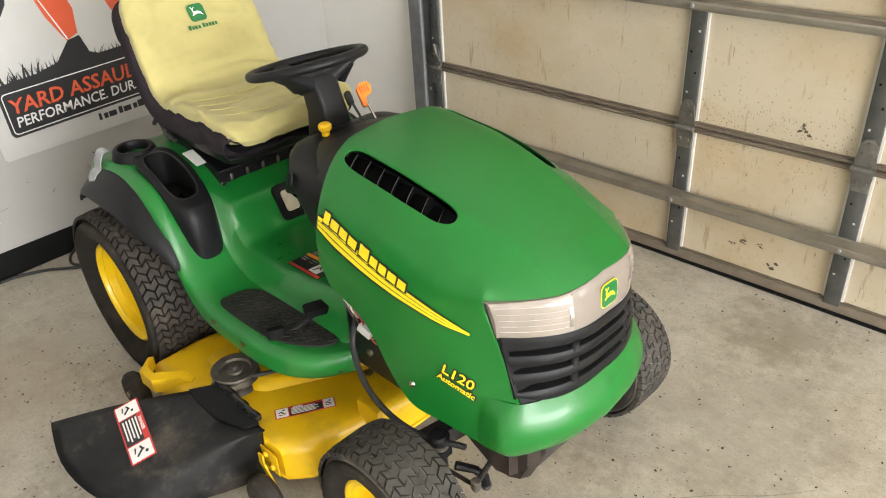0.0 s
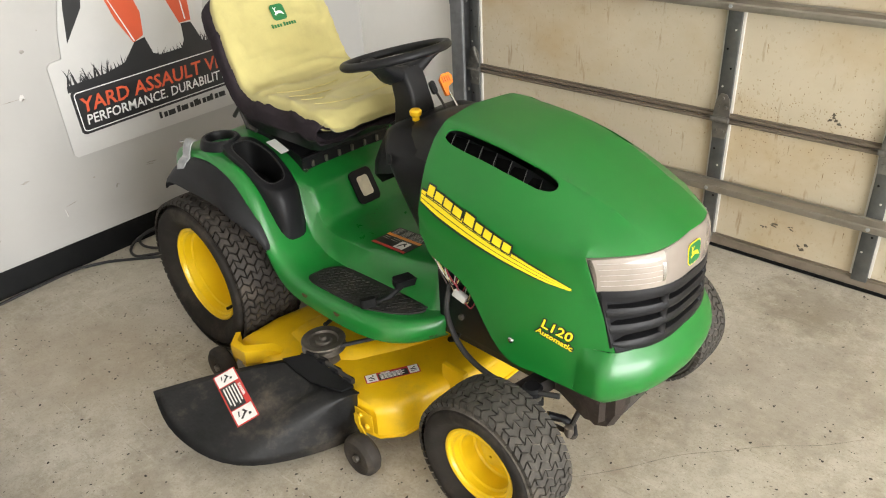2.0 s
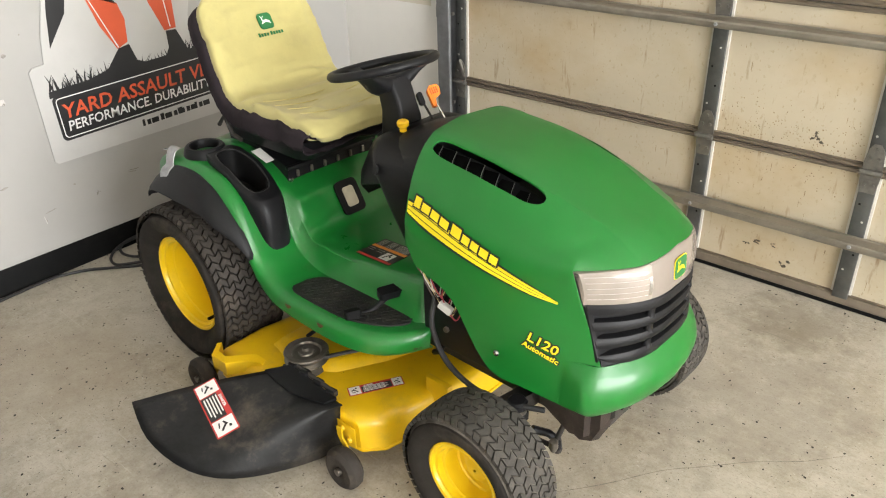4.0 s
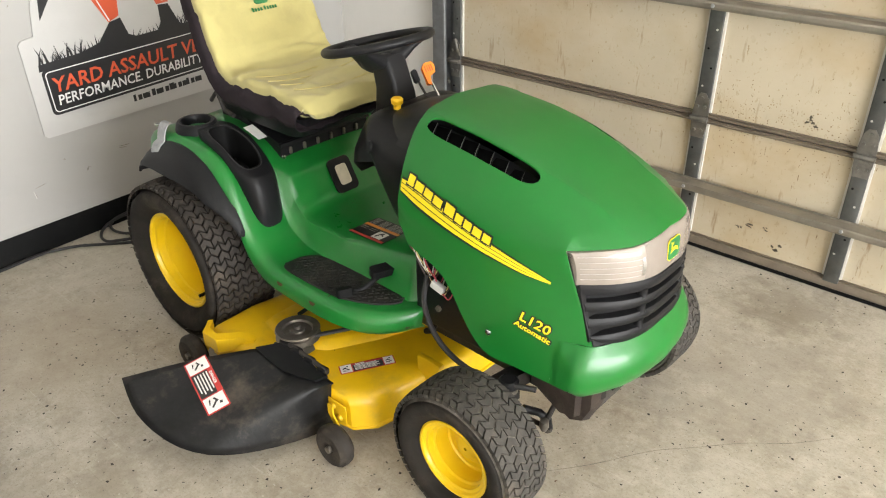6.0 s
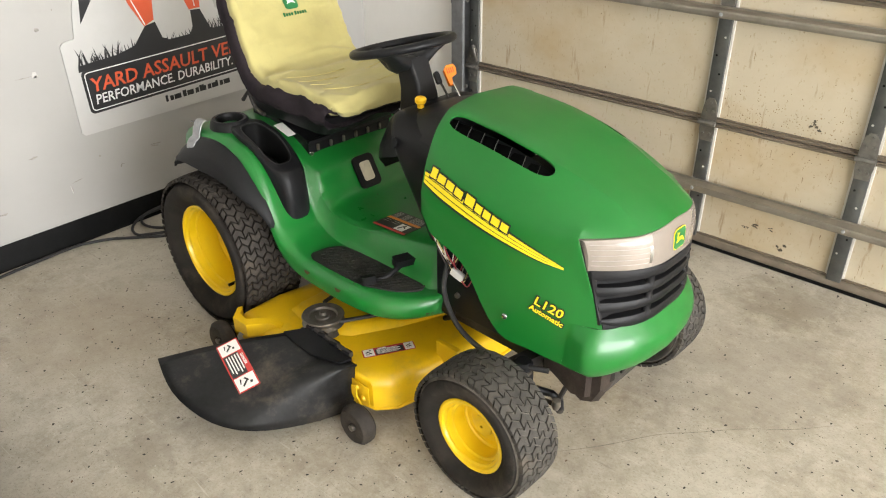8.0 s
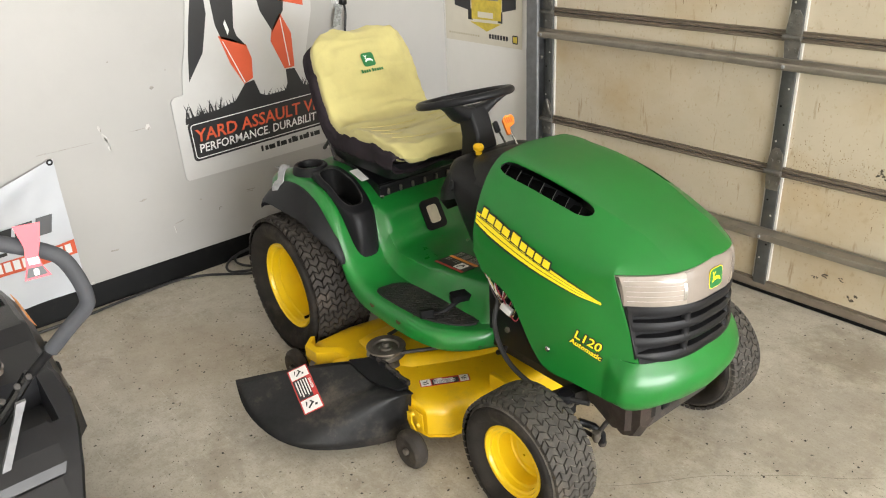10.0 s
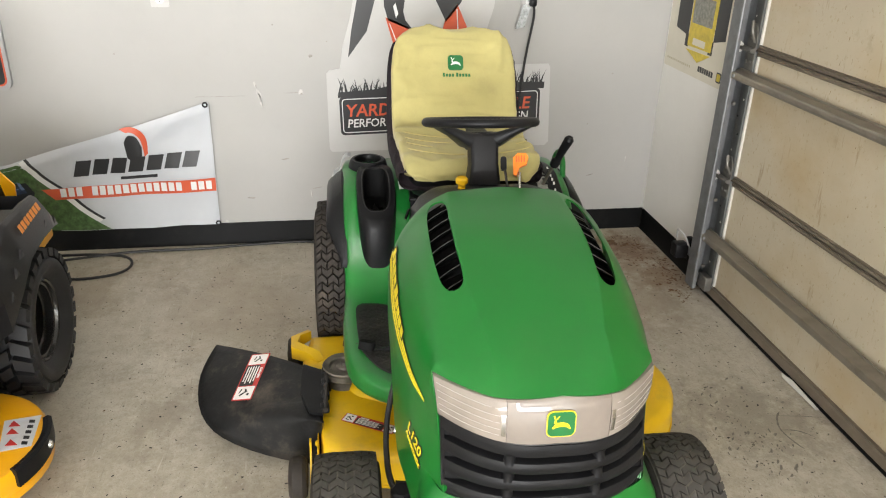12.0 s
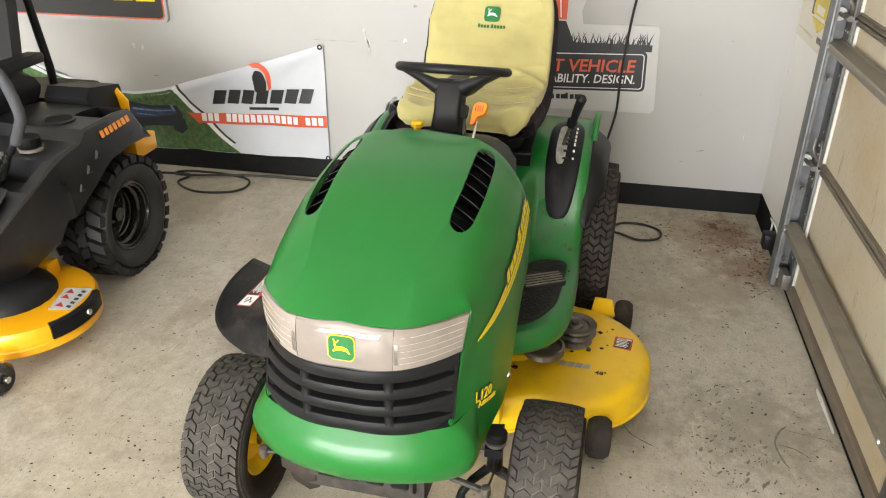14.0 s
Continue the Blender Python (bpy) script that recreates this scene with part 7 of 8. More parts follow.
# plain shapes for the mark and its name
for k in range(7):
    y0 = -0.195 + 0.079 * k
    z0 = 0.372 + 0.006 * k
    part("bar", on_banner(strip([(y0 + 0.020, z0 + 0.066), (y0 + 0.084, z0 + 0.068)], [(y0 - 0.002, z0 - 0.006), (y0 + 0.062, z0 - 0.004)], 6), 0.0055), SIGN_BLACK, banner)
part("bar", on_banner(strip([(0.005, 0.362), (0.165, 0.370)], [(0.003, 0.348), (0.163, 0.355)], 8), 0.003), SIGN_BLACK, banner)
part("crest", on_banner(strip([(0.030, 0.583), (0.075, 0.592), (0.120, 0.572), (0.140, 0.530), (0.138, 0.47)], [(0.052, 0.566), (0.080, 0.566), (0.105, 0.545), (0.117, 0.515), (0.122, 0.455)], 24), 0.003), SIGN_RED, banner)
part("helmet", on_banner(strip([(0.040, 0.520), (0.062, 0.552), (0.095, 0.545), (0.115, 0.50)], [(0.046, 0.450), (0.062, 0.438), (0.095, 0.445), (0.112, 0.46)], 18), 0.003), SIGN_BLACK, banner)
part("red_band", on_banner(strip([(-0.339, 0.314), (-0.15, 0.320), (0.10, 0.330), (0.418, 0.346)], [(-0.288, 0.262), (-0.12, 0.266), (0.12, 0.272), (0.418, 0.283)], 48), 0.0035), SIGN_RED, banner)
for k in range(20):
    if k in (3, 16):
        continue
    y0 = -0.262 + 0.0335 * k
    z0 = 0.276 + 0.00105 * k * 0.9
    part("white_bar", on_banner(strip([(y0, z0 + 0.040), (y0 + 0.025, z0 + 0.040)], [(y0, z0 - 0.001), (y0 + 0.025, z0 - 0.001)], 2), 0.0055), PRINT_WHITE, banner)
for y, z in ((0.405, 0.682), (0.412, 0.122)):
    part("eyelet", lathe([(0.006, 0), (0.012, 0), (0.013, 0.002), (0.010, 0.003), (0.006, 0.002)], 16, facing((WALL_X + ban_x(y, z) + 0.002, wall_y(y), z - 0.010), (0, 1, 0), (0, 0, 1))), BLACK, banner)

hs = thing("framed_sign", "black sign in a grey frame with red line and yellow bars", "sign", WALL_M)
part("frame", plate([(a - 0.905, b + 0.955) for a, b in rounded(1.066, 0.400, 0.035)], 0, 0.020), mat("grey_sign_frame", (0.42, 0.42, 0.43), 0.4, metal=0.3, var=0.1, scale=10), hs)
part("red_line", plate([(a - 0.905, b + 0.955) for a, b in rounded(1.036, 0.366, 0.028)], 0.020, 0.021), SIGN_RED, hs, smooth=False)
part("panel", plate([(a - 0.905, b + 0.955) for a, b in rounded(1.022, 0.352, 0.024)], 0.021, 0.022), SIGN_BLACK, hs, smooth=False)
for k in range(7):
    part("yellow_bar", plate([(-0.530 - 0.118 * k, 0.857), (-0.428 - 0.118 * k, 0.859), (-0.428 - 0.118 * k, 0.934), (-0.530 - 0.118 * k, 0.934)], 0.022, 0.0232), YELLOW_STICKER, hs, smooth=False)


def outlet(y, z):
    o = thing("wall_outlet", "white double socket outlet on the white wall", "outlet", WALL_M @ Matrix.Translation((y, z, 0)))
    part("plate", plate(rounded(0.074, 0.118, 0.006), 0, 0.006), SIGN_WHITE, o)
    for dz in (-0.026, 0.026):
        sk = part("socket", plate(rounded(0.034, 0.036, 0.012), 0.006, 0.009, Matrix.Translation((0, dz, 0))), PRINT_WHITE, o)
        for dx in (-0.007, 0.007):
            part("slit", plate(rounded(0.0028, 0.011, 0.001, 1), 0.009, 0.0094, Matrix.Translation((dx, dz + 0.004, 0))), BLACK_STICKER, sk, smooth=False)
        part("slit", plate(rounded(0.006, 0.006, 0.0028, 3), 0.009, 0.0094, Matrix.Translation((0, dz - 0.010, 0))), BLACK_STICKER, sk, smooth=False)
    return o


outlet(0.264, 1.150)
outlet(1.862, 1.150)
cord = thing("power_cord", "black power cord hanging from the wall outlet", "cord")
part("plug", box((WALL_X + 0.010, 1.771, 1.095), (WALL_X + 0.045, 1.801, 1.130), 0.008), BLACK, cord)
part("cord_line", tube(curve([(WALL_X + 0.036, 1.785, 1.110), (WALL_X + 0.030, 1.793, 1.05), (WALL_X + 0.022, 1.774, 0.90), (WALL_X + 0.016, 1.762, 0.77), (WALL_X + 0.018, 1.751, 0.60), (WALL_X + 0.022, 1.748, 0.45), (WALL_X + 0.045, 1.718, 0.30), (WALL_X + 0.10, 1.694, 0.14), (-2.692, 1.666, 0.03), (-2.574, 1.670, 0.007), (-2.575, 1.768, 0.006), (-2.625, 1.834, 0.006), (-2.622, 1.922, 0.006), (-2.569, 1.988, 0.006), (-2.490, 1.976, 0.006), (-2.461, 1.889, 0.006), (-2.517, 1.789, 0.006), (-2.534, 1.613, 0.006), (-2.569, 1.367, 0.006)], 8), 0.0055, 8), CABLE, cord)
part("tag", plate([(0, 0), (0.042, 0.012), (0.062, 0.10), (0.030, 0.11)], 0, 0.001, facing((WALL_X + 0.03, 1.711, 0.998), (0.2, 1, 0), (0, 0, 1))), mat("grey_plastic_tag", (0.24, 0.25, 0.24), 0.3, metal=0.2, var=0.8, scale=60), cord)
ext = thing("extension_cord", "black extension cord lying along the wall", "cord")
part("cord_line", tube(curve([(-2.623, -1.616, 0.006), (-2.691, -0.983, 0.006), (-2.727, -0.593, 0.006), (-2.740, -0.374, 0.006), (-2.632, -0.380, 0.006), (-2.545, -0.245, 0.006), (-2.567, -0.080, 0.006), (-2.647, -0.019, 0.006), (-2.745, -0.056, 0.006), (-2.787, -0.204, 0.006), (-2.784, -0.399, 0.007), (-2.729, -0.446, 0.012), (-2.711, -0.348, 0.016), (-2.784, -0.038, 0.012), (-2.806, 0.300, 0.006), (-2.824, 0.450, 0.006), (-2.838, 0.660, 0.006), (-2.836, 0.750, 0.006)], 8), 0.0060, 8), CABLE, ext)
# two loose loops that lean on the baseboard
part("cord_coil", tube(curve([(-2.836, 0.750, 0.006), (-2.790, 0.850, 0.006), (-2.710, 0.942, 0.006), (-2.630, 1.040, 0.006), (-2.600, 1.160, 0.006), (-2.640, 1.240, 0.006), (-2.760, 1.240, 0.008), (-2.836, 1.180, 0.020), (-2.842, 1.100, 0.032), (-2.842, 1.030, 0.025), (-2.828, 0.985, 0.012), (-2.790, 0.955, 0.007), (-2.735, 0.948, 0.007), (-2.690, 0.980, 0.013),
                              (-2.650, 1.050, 0.013), (-2.600, 1.200, 0.012), (-2.620, 1.360, 0.006), (-2.700, 1.400, 0.006), (-2.800, 1.320, 0.020), (-2.842, 1.200, 0.036), (-2.846, 1.080, 0.034), (-2.840, 1.030, 0.020), (-2.785, 1.008, 0.016), (-2.720, 1.030, 0.014), (-2.650, 1.100, 0.016), (-2.585, 1.250, 0.012), (-2.590, 1.415, 0.006)], 8), 0.0060, 8), CABLE, ext)

# poster on the short wall beside the door
NORTH_M = facing((0, SIDE_Y, 0), (1, 0, 0), (0, 0, 1))
PAPER = mat("cream_poster_paper", (0.66, 0.62, 0.52), 0.5, var=0.06, scale=7)
pos = thing("mower_poster", "cream paper poster with a yellow machine print", "poster", NORTH_M @ pose(-0.186, -0.016, 0.001) @ Matrix.Diagonal((0.925, 1, 1, 1)) @ pose(0, 0, 0, 0, 0, -0.4))
part("sheet", plate([(-2.893, 0.838), (-2.285, 0.842), (-2.285, 1.80), (-2.893, 1.80)], 0, 0.0015), PAPER, pos, smooth=False)
PRINT_YEL = mat("printed_yellow", (0.62, 0.48, 0.06), 0.5, var=0.25, scale=30)
PRINT_GREY = mat("printed_grey", (0.25, 0.25, 0.22), 0.5, var=0.5, scale=60)
for pts, m_ in (([(-2.81, 1.02), (-2.68, 1.00), (-2.68, 1.22), (-2.81, 1.22)], SIGN_BLACK), ([(-2.43, 1.01), (-2.33, 1.03), (-2.33, 1.22), (-2.43, 1.22)], SIGN_BLACK),
                ([(-2.67, 0.96), (-2.44, 0.965), (-2.43, 1.20), (-2.67, 1.20)], PRINT_YEL), ([(-2.655, 1.06), (-2.46, 1.06), (-2.46, 1.17), (-2.655, 1.17)], PRINT_GREY),
                ([(-2.70, 0.955), (-2.665, 0.955), (-2.665, 1.01), (-2.70, 1.01)], SIGN_BLACK), ([(-2.465, 0.955), (-2.43, 0.955), (-2.43, 1.01), (-2.465, 1.01)], SIGN_BLACK),
                ([(-2.68, 0.945), (-2.44, 0.950), (-2.50, 0.925), (-2.55, 0.905), (-2.61, 0.925)], PRINT_YEL), ([(-2.62, 0.972), (-2.50, 0.972), (-2.50, 1.00), (-2.62, 1.00)], PAPER)):
    part("printed_shape", plate(pts, 0.0015, 0.0021 + 0.0003 * (len(pts) + [SIGN_BLACK, PRINT_YEL, PRINT_GREY, PAPER].index(m_) * 2)), m_, pos, smooth=False)
for k in range(7):
    part("bar", plate([(-2.535 + 0.0215 * k, 0.872), (-2.535 + 0.0215 * k + 0.016, 0.872), (-2.535 + 0.0215 * k + 0.016, 0.895), (-2.535 + 0.0215 * k, 0.895)], 0.0015, 0.0022), SIGN_BLACK, pos, smooth=False)
part("mark", plate([(a - 2.335, b + 0.884) for a, b in rounded(0.042, 0.042, 0.008)], 0.0015, 0.0022), SIGN_BLACK, pos, smooth=False)
part("mark_field", plate([(a - 2.335, b + 0.884) for a, b in rounded(0.030, 0.030, 0.005)], 0.0022, 0.0028), PRINT_YEL, pos, smooth=False)
for k in range(13):
    part("bar", plate([(-2.865 + 0.020 * k, 0.872), (-2.853 + 0.020 * k, 0.872), (-2.853 + 0.020 * k, 0.881), (-2.865 + 0.020 * k, 0.881)], 0.0015, 0.0020), mat("faint_print", (0.48, 0.43, 0.30), 0.6) if k == 0 else bpy.data.materials["faint_print"], pos, smooth=False)

# torn paint, screw heads and dents on the long wall; dents' light and shade are coloured in
SCUFF = mat("grey_scuff_and_dent_shade", (0.33, 0.31, 0.28), 0.7, var=0.4, scale=60)
SCUFF_LIGHT = mat("pale_scuff_and_dent_light", (0.58, 0.57, 0.54), 0.5, var=0.3, scale=40)
west = bpy.data.objects["wall_west"]
random.seed(8)


def scuff(y, z, w, h, turn, m_, n=9):
    pts = [(w / 2 * math.cos(2 * math.pi * k / n) * random.uniform(0.5, 1.15), h / 2 * math.sin(2 * math.pi * k / n) * random.uniform(0.4, 1.2)) for k in range(n)]
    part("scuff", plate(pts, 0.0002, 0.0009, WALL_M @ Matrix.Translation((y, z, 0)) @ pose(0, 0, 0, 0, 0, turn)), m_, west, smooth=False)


for y, z, w, h, t_ in ((0.627, 0.765, 0.012, 0.040, 10), (0.640, 0.720, 0.020, 0.060, 20), (0.650, 0.680, 0.012, 0.040, 5), (0.826, 0.728, 0.026, 0.030, -20), (0.79, 0.727, 0.10, 0.003, 2), (0.878, 0.888, 0.020, 0.016, 0), (1.256, 0.330, 0.050, 0.006, -4), (1.250, 0.322, 0.040, 0.005, -8),
                        (1.082, 0.281, 0.020, 0.006, 60), (1.090, 0.287, 0.020, 0.004, -30), (0.853, 0.250, 0.005, 0.050, 8), (0.880, 0.275, 0.055, 0.004, 10), (0.573, 0.235, 0.050, 0.014, -5), (0.39, 0.714, 0.05, 0.004, 3), (0.50, 0.714, 0.24, 0.0025, 1), (0.45, 0.12, 0.016, 0.022, 30),
                        (2.24, 0.30, 0.05, 0.005, 15), (2.16, 0.24, 0.022, 0.006, 8), (2.20, 0.56, 0.008, 0.008, 0), (2.30, 0.80, 0.010, 0.008, 0), (2.42, 0.38, 0.004, 0.03, 0), (-0.60, 0.64, 0.016, 0.034, 20), (-0.55, 0.63, 0.014, 0.03, -20), (-0.50, 0.49, 0.04, 0.012, 5), (0.05, 0.90, 0.010, 0.010, 0), (0.72, 1.02, 0.008, 0.008, 0), (1.0, 0.35, 0.012, 0.010, 0), (0.74, 0.42, 0.04, 0.010, 4), (0.95, 0.95, 0.007, 0.007, 0)):
    scuff(y, z, w, h, t_, SCUFF if h < 0.02 else SCUFF_LIGHT)
    # taller marks: a dark patch low on the pale one paints a dent's shade
    if h >= 0.02:
        scuff(y + 0.004, z - 0.006, w * 0.5, h * 0.5, t_, SCUFF)

# dirt and marks on the floor
floor_ob = bpy.data.objects["floor"]
DIRT = mat("red_brown_dirt", (0.16, 0.095, 0.055), 0.9, var=0.4, scale=40, bump=0.3, bscale=120)
GREASE = mat("grey_tyre_mark", (0.17, 0.155, 0.13), 0.6, var=0.3, scale=30)
random.seed(21)


def blot(x, y, r, m_, stretch=1.0, turn=0.0, n=14):
    pts = []
    for k in range(n):
        a = 2 * math.pi * k / n
        q = r * random.uniform(0.45, 1.1)
        u, v = q * math.cos(a), q * math.sin(a) * stretch
        pts.append((x + u * math.cos(turn) - v * math.sin(turn), y + u * math.sin(turn) + v * math.cos(turn)))
    part("dirt", plate([floor_xy(u, v) for u, v in pts], -0.002, 0.0009), m_, floor_ob, smooth=False)


blot(-2.700, 2.335, 0.042, DIRT, 0.7)
blot(-2.670, 2.39, 0.016, DIRT)
for k in range(110):
    x = random.uniform(-2.82, -2.15)
    y = 2.53 - abs(random.gauss(0, 0.05)) - (0.06 if x < -2.6 else 0)
    blot(x, y, random.uniform(0.002, 0.008) * (1.6 if random.random() < 0.12 else 1), DIRT, random.uniform(0.5, 1), random.uniform(0, 3), 8)
for k in range(45):
    blot(random.gauss(-1.18, 0.16), random.gauss(2.22, 0.07), random.uniform(0.004, 0.016), GREASE, 0.35, random.gauss(2.6, 0.2), 8)
for k in range(30):
    blot(random.uniform(-2.7, 0.3), random.uniform(-0.5, 2.45), random.uniform(0.003, 0.009), DIRT if k % 3 else GREASE, 0.5, random.uniform(0, 3), 8)


def fleck_mesh(seed, count, where, size, seven=6):
    """Small pits and drips, flat and ragged, joined into one mesh."""
    rnd = random.Random(seed)
    verts, faces = [], []
    for _ in range(count):
        x, y = floor_xy(*where(rnd))
        if not (WALL_X + 0.02 < x < 2.6 and -2.6 < y < 2.42):
            continue
        r = size * rnd.choice((0.5, 0.6, 0.7, 0.8, 1.0, 1.4))
        turn, st, base = rnd.uniform(0, 3.14), rnd.uniform(0.35, 0.8), len(verts)
        for k in range(seven):
            a = 2 * math.pi * k / seven
            q = r * rnd.uniform(0.55, 1.1)
            u, v = q * math.cos(a), q * st * math.sin(a)
            verts.append((x + u * math.cos(turn) - v * math.sin(turn), y + u * math.sin(turn) + v * math.cos(turn), 0.0012))
        faces.append(list(range(base, base + seven)))
    me = bpy.data.meshes.new("flecks")
    me.from_pydata(verts, [], faces)
    return me


PIT = mat("dark_floor_pit", (0.050, 0.042, 0.034), 0.8, var=0.4, scale=50)
LITTER = mat("brown_leaf_litter", (0.17, 0.088, 0.040), 0.9, var=0.6, scale=70, bump=0.3, bscale=200)
DRIP = mat("grease_drip", (0.13, 0.112, 0.088), 0.6, var=0.4, scale=40)


def corner(rnd):
    """Crumbs swept together in the corner by the door track and along the foot of its wall."""
    cx, cy, s = rnd.choice(((-2.72, 2.32, 0.09), (-2.62, 2.40, 0.07), (-2.45, 2.42, 0.07), (-2.28, 2.42, 0.05), (-2.14, 2.44, 0.04), (-2.66, 2.12, 0.05), (-2.55, 2.28, 0.09)))
    return rnd.gauss(cx, s), rnd.gauss(cy, s * 0.7)


def spread(rnd):
    while True:
        x, y = rnd.uniform(-2.9, 2.4), rnd.uniform(-2.4, 2.46)
        if rnd.random() < 0.30 + 0.70 * max(0, noise.noise(Vector((x * 1.7, y * 1.7, 3.0))) + 0.15):
            return x, y


for name, label, me, m_ in (("leaf_litter", "brown crumbled leaf litter in the corner beside the door track", fleck_mesh(8, 230, corner, 0.0075), LITTER),
                            ("floor_pits", "small dark pits and flecks in the concrete floor", fleck_mesh(5, 8000, spread, 0.0044), PIT),
                            ("grease_drips", "dark grease drips on the concrete near the overhead door", fleck_mesh(6, 120, lambda r: (r.gauss(-1.16, 0.15), r.gauss(2.16, 0.10)), 0.0055), DRIP)):
    me.materials.append(m_)
    tagged(new(name, me), label, "floor marks", kind="stuff")


def floor_line(pts, w, m_):
    line = curve([(*floor_xy(x, y), 0) for x, y in pts], 10)
    rows = []
    for i, p in enumerate(line):
        d = (line[min(i + 1, len(line) - 1)] - line[max(i - 1, 0)]).normalized()
        n = Vector((-d.y, d.x, 0)) * w * (0.35 + 0.65 * abs(noise.noise(Vector((p.x * 40, p.y * 40, 0))))) * min(1, i / 6, (len(line) - 1 - i) / 6)
        rows.append([(p.x + n.x, p.y + n.y, 0.0013), (p.x - n.x, p.y - n.y, 0.0013)])
    part("floor_scratch", loft(rows, False, False), m_, floor_ob, smooth=False)


SCRATCH = mat("faint_floor_scratch", (0.27, 0.245, 0.20), 0.7, var=0.5, scale=60)
floor_line([(-0.681, 1.051), (-0.621, 1.118), (-0.563, 1.191), (-0.473, 1.319), (-0.382, 1.41), (-0.284, 1.509), (-0.181, 1.591), (-0.084, 1.697)], 0.0022, SCRATCH)
floor_line([(-1.299, 2.364), (-1.26, 2.33), (-1.204, 2.308), (-1.14, 2.315), (-1.101, 2.328)], 0.006, GREASE)
floor_line([(-1.204, 2.308), (-1.19, 2.36), (-1.151, 2.403)], 0.005, GREASE)
floor_line([(-1.28, 2.31), (-1.26, 2.42), (-1.24, 2.50)], 0.003, GREASE)
floor_line([(-1.24, 1.862), (-1.20, 1.872), (-1.16, 1.90), (-1.116, 1.969)], 0.006, GREASE)
# ---- second mower, beside the tractor ----
Z_BLACK = mat("satin_black_body", (0.012, 0.012, 0.0135), 0.31, spec=0.45, var=0.2, scale=10, bump=0.10, bscale=420)
Z_YELLOW = mat("amber_yellow_paint", (0.85, 0.40, 0.006), 0.30, var=0.06, scale=6, coat=0.3, dirt=0.06, dscale=14)
FOAM = mat("dark_grey_foam_grip", (0.055, 0.058, 0.066), 0.75, var=0.15, scale=30, bump=0.2, bscale=300)
GLOSS = mat("gloss_black_rim", (0.012, 0.012, 0.012), 0.2, var=0.1, scale=10, coat=0.4)
zt = thing("zero_turn_mower", "black and amber zero-turn mower with a foam-gripped lever", "mower")


def pod(y_out, y_in):
    """The side pod over a drive wheel, from its rear tip to its front, with a tray and a lever well sunk into its top."""
    rows = []
    st = [(-1.955, 0.525, 0.502, 0.0), (-1.925, 0.580, 0.506, 0.0), (-1.896, 0.628, 0.510, 0.003), (-1.895, 0.629, 0.510, 0.003), (-1.80, 0.640, 0.514, 0.004), (-1.746, 0.640, 0.508, 0.002), (-1.745, 0.640, 0.508, 0.002), (-1.685, 0.640, 0.499, 0.0), (-1.64, 0.640, 0.478, 0.0), (-1.615, 0.638, 0.464, 0.0), (-1.575, 0.606, 0.442, 0.0),
          (-1.52, 0.600, 0.417, 0.0), (-1.46, 0.590, 0.390, 0.0), (-1.441, 0.585, 0.381, 0.0), (-1.44, 0.585, 0.380, 0.0), (-1.42, 0.582, 0.370, 0.0), (-1.40, 0.575, 0.30, -0.005), (-1.34, 0.552, 0.215, -0.015), (-1.301, 0.530, 0.21, -0.022), (-1.30, 0.530, 0.21, -0.022), (-1.27, 0.512, 0.21, -0.03), (-1.20, 0.462, 0.21, -0.055), (-1.14, 0.40, 0.22, -0.085)]
    for x, top, low, out in st:
        yo = y_out + out
        ya, yb, deep = -0.15, -0.25, 0.0
        if -1.8955 < x < -1.7455:
            ya, yb, deep = -0.100, -0.215, 0.075
        elif x < -1.7:
            ya, yb = -0.100, -0.215
        if -1.4405 < x < -1.3005:
            ya, yb, deep = -0.125, -0.290, 0.085
        elif x > -1.46:
            ya, yb = -0.125, -0.290
        k = max(0.0, min(1.0, (x + 1.44) / 0.10))
        slope, tuck = lerp(0.040, 0.014, k), 0.11 * k
        rows.append([(x, yo + 0.006 - tuck, lerp(low, top, 0.05)), (x, yo - tuck * 0.35, lerp(low, top, 0.50)), (x, yo - slope * 0.7, top - 0.008), (x, yo - slope, top), (x, min(ya, yo - slope - 0.006), top), (x, min(ya, yo - slope - 0.006) - 0.004, top - deep), (x, yb + 0.004, top - deep), (x, yb, top), (x, y_in, top + 0.004), (x, y_in, low), (x, yo - 0.02 - tuck, low)])
    return loft(rows)


body = part("side_pod", pod(-0.055, -0.46), Z_BLACK, zt, "satin black moulded side pod", angle=30)
# flat dark disc that stands for the shaded depth of the cup hole
part("cup_hole", lathe([(0.0, 0.0), (0.048, 0.0), (0.048, 0.002), (0.0, 0.002)], 28, Matrix.Translation((-1.685, -0.230, 0.6425))), HOLLOW_SHADE, body)
part("cup_rim", lathe([(0.047, 0.640), (0.056, 0.640), (0.058, 0.646), (0.051, 0.649), (0.047, 0.646)], 28, Matrix.Translation((-1.685, -0.230, 0)), closed=True), Z_BLACK, body)
for k in range(7):
    x = -1.668 - 0.0268 * k
    part("bar", plate([(0, 0), (0.019, 0), (0.024, 0.024), (0.005, 0.024)], 0, 0.001, facing((x, -0.0570, 0.592 + 0.0012 * k), (-1, 0, 0.06), (0, -0.52, 1))), ORANGE_STICKER, body, smooth=False)
for x, z in ((-1.93, 0.528), (-1.84, 0.552), (-1.62, 0.548), (-1.56, 0.515), (-1.50, 0.470)):
    part("boss", loft([[(x + a * s, -0.056 + d, z + b * s) for a, b in ((-0.020, -0.018), (0.022, -0.014), (0.002, 0.022))] for s, d in ((0.9, 0), (0.5, 0.008))]), Z_BLACK, body, smooth=False)
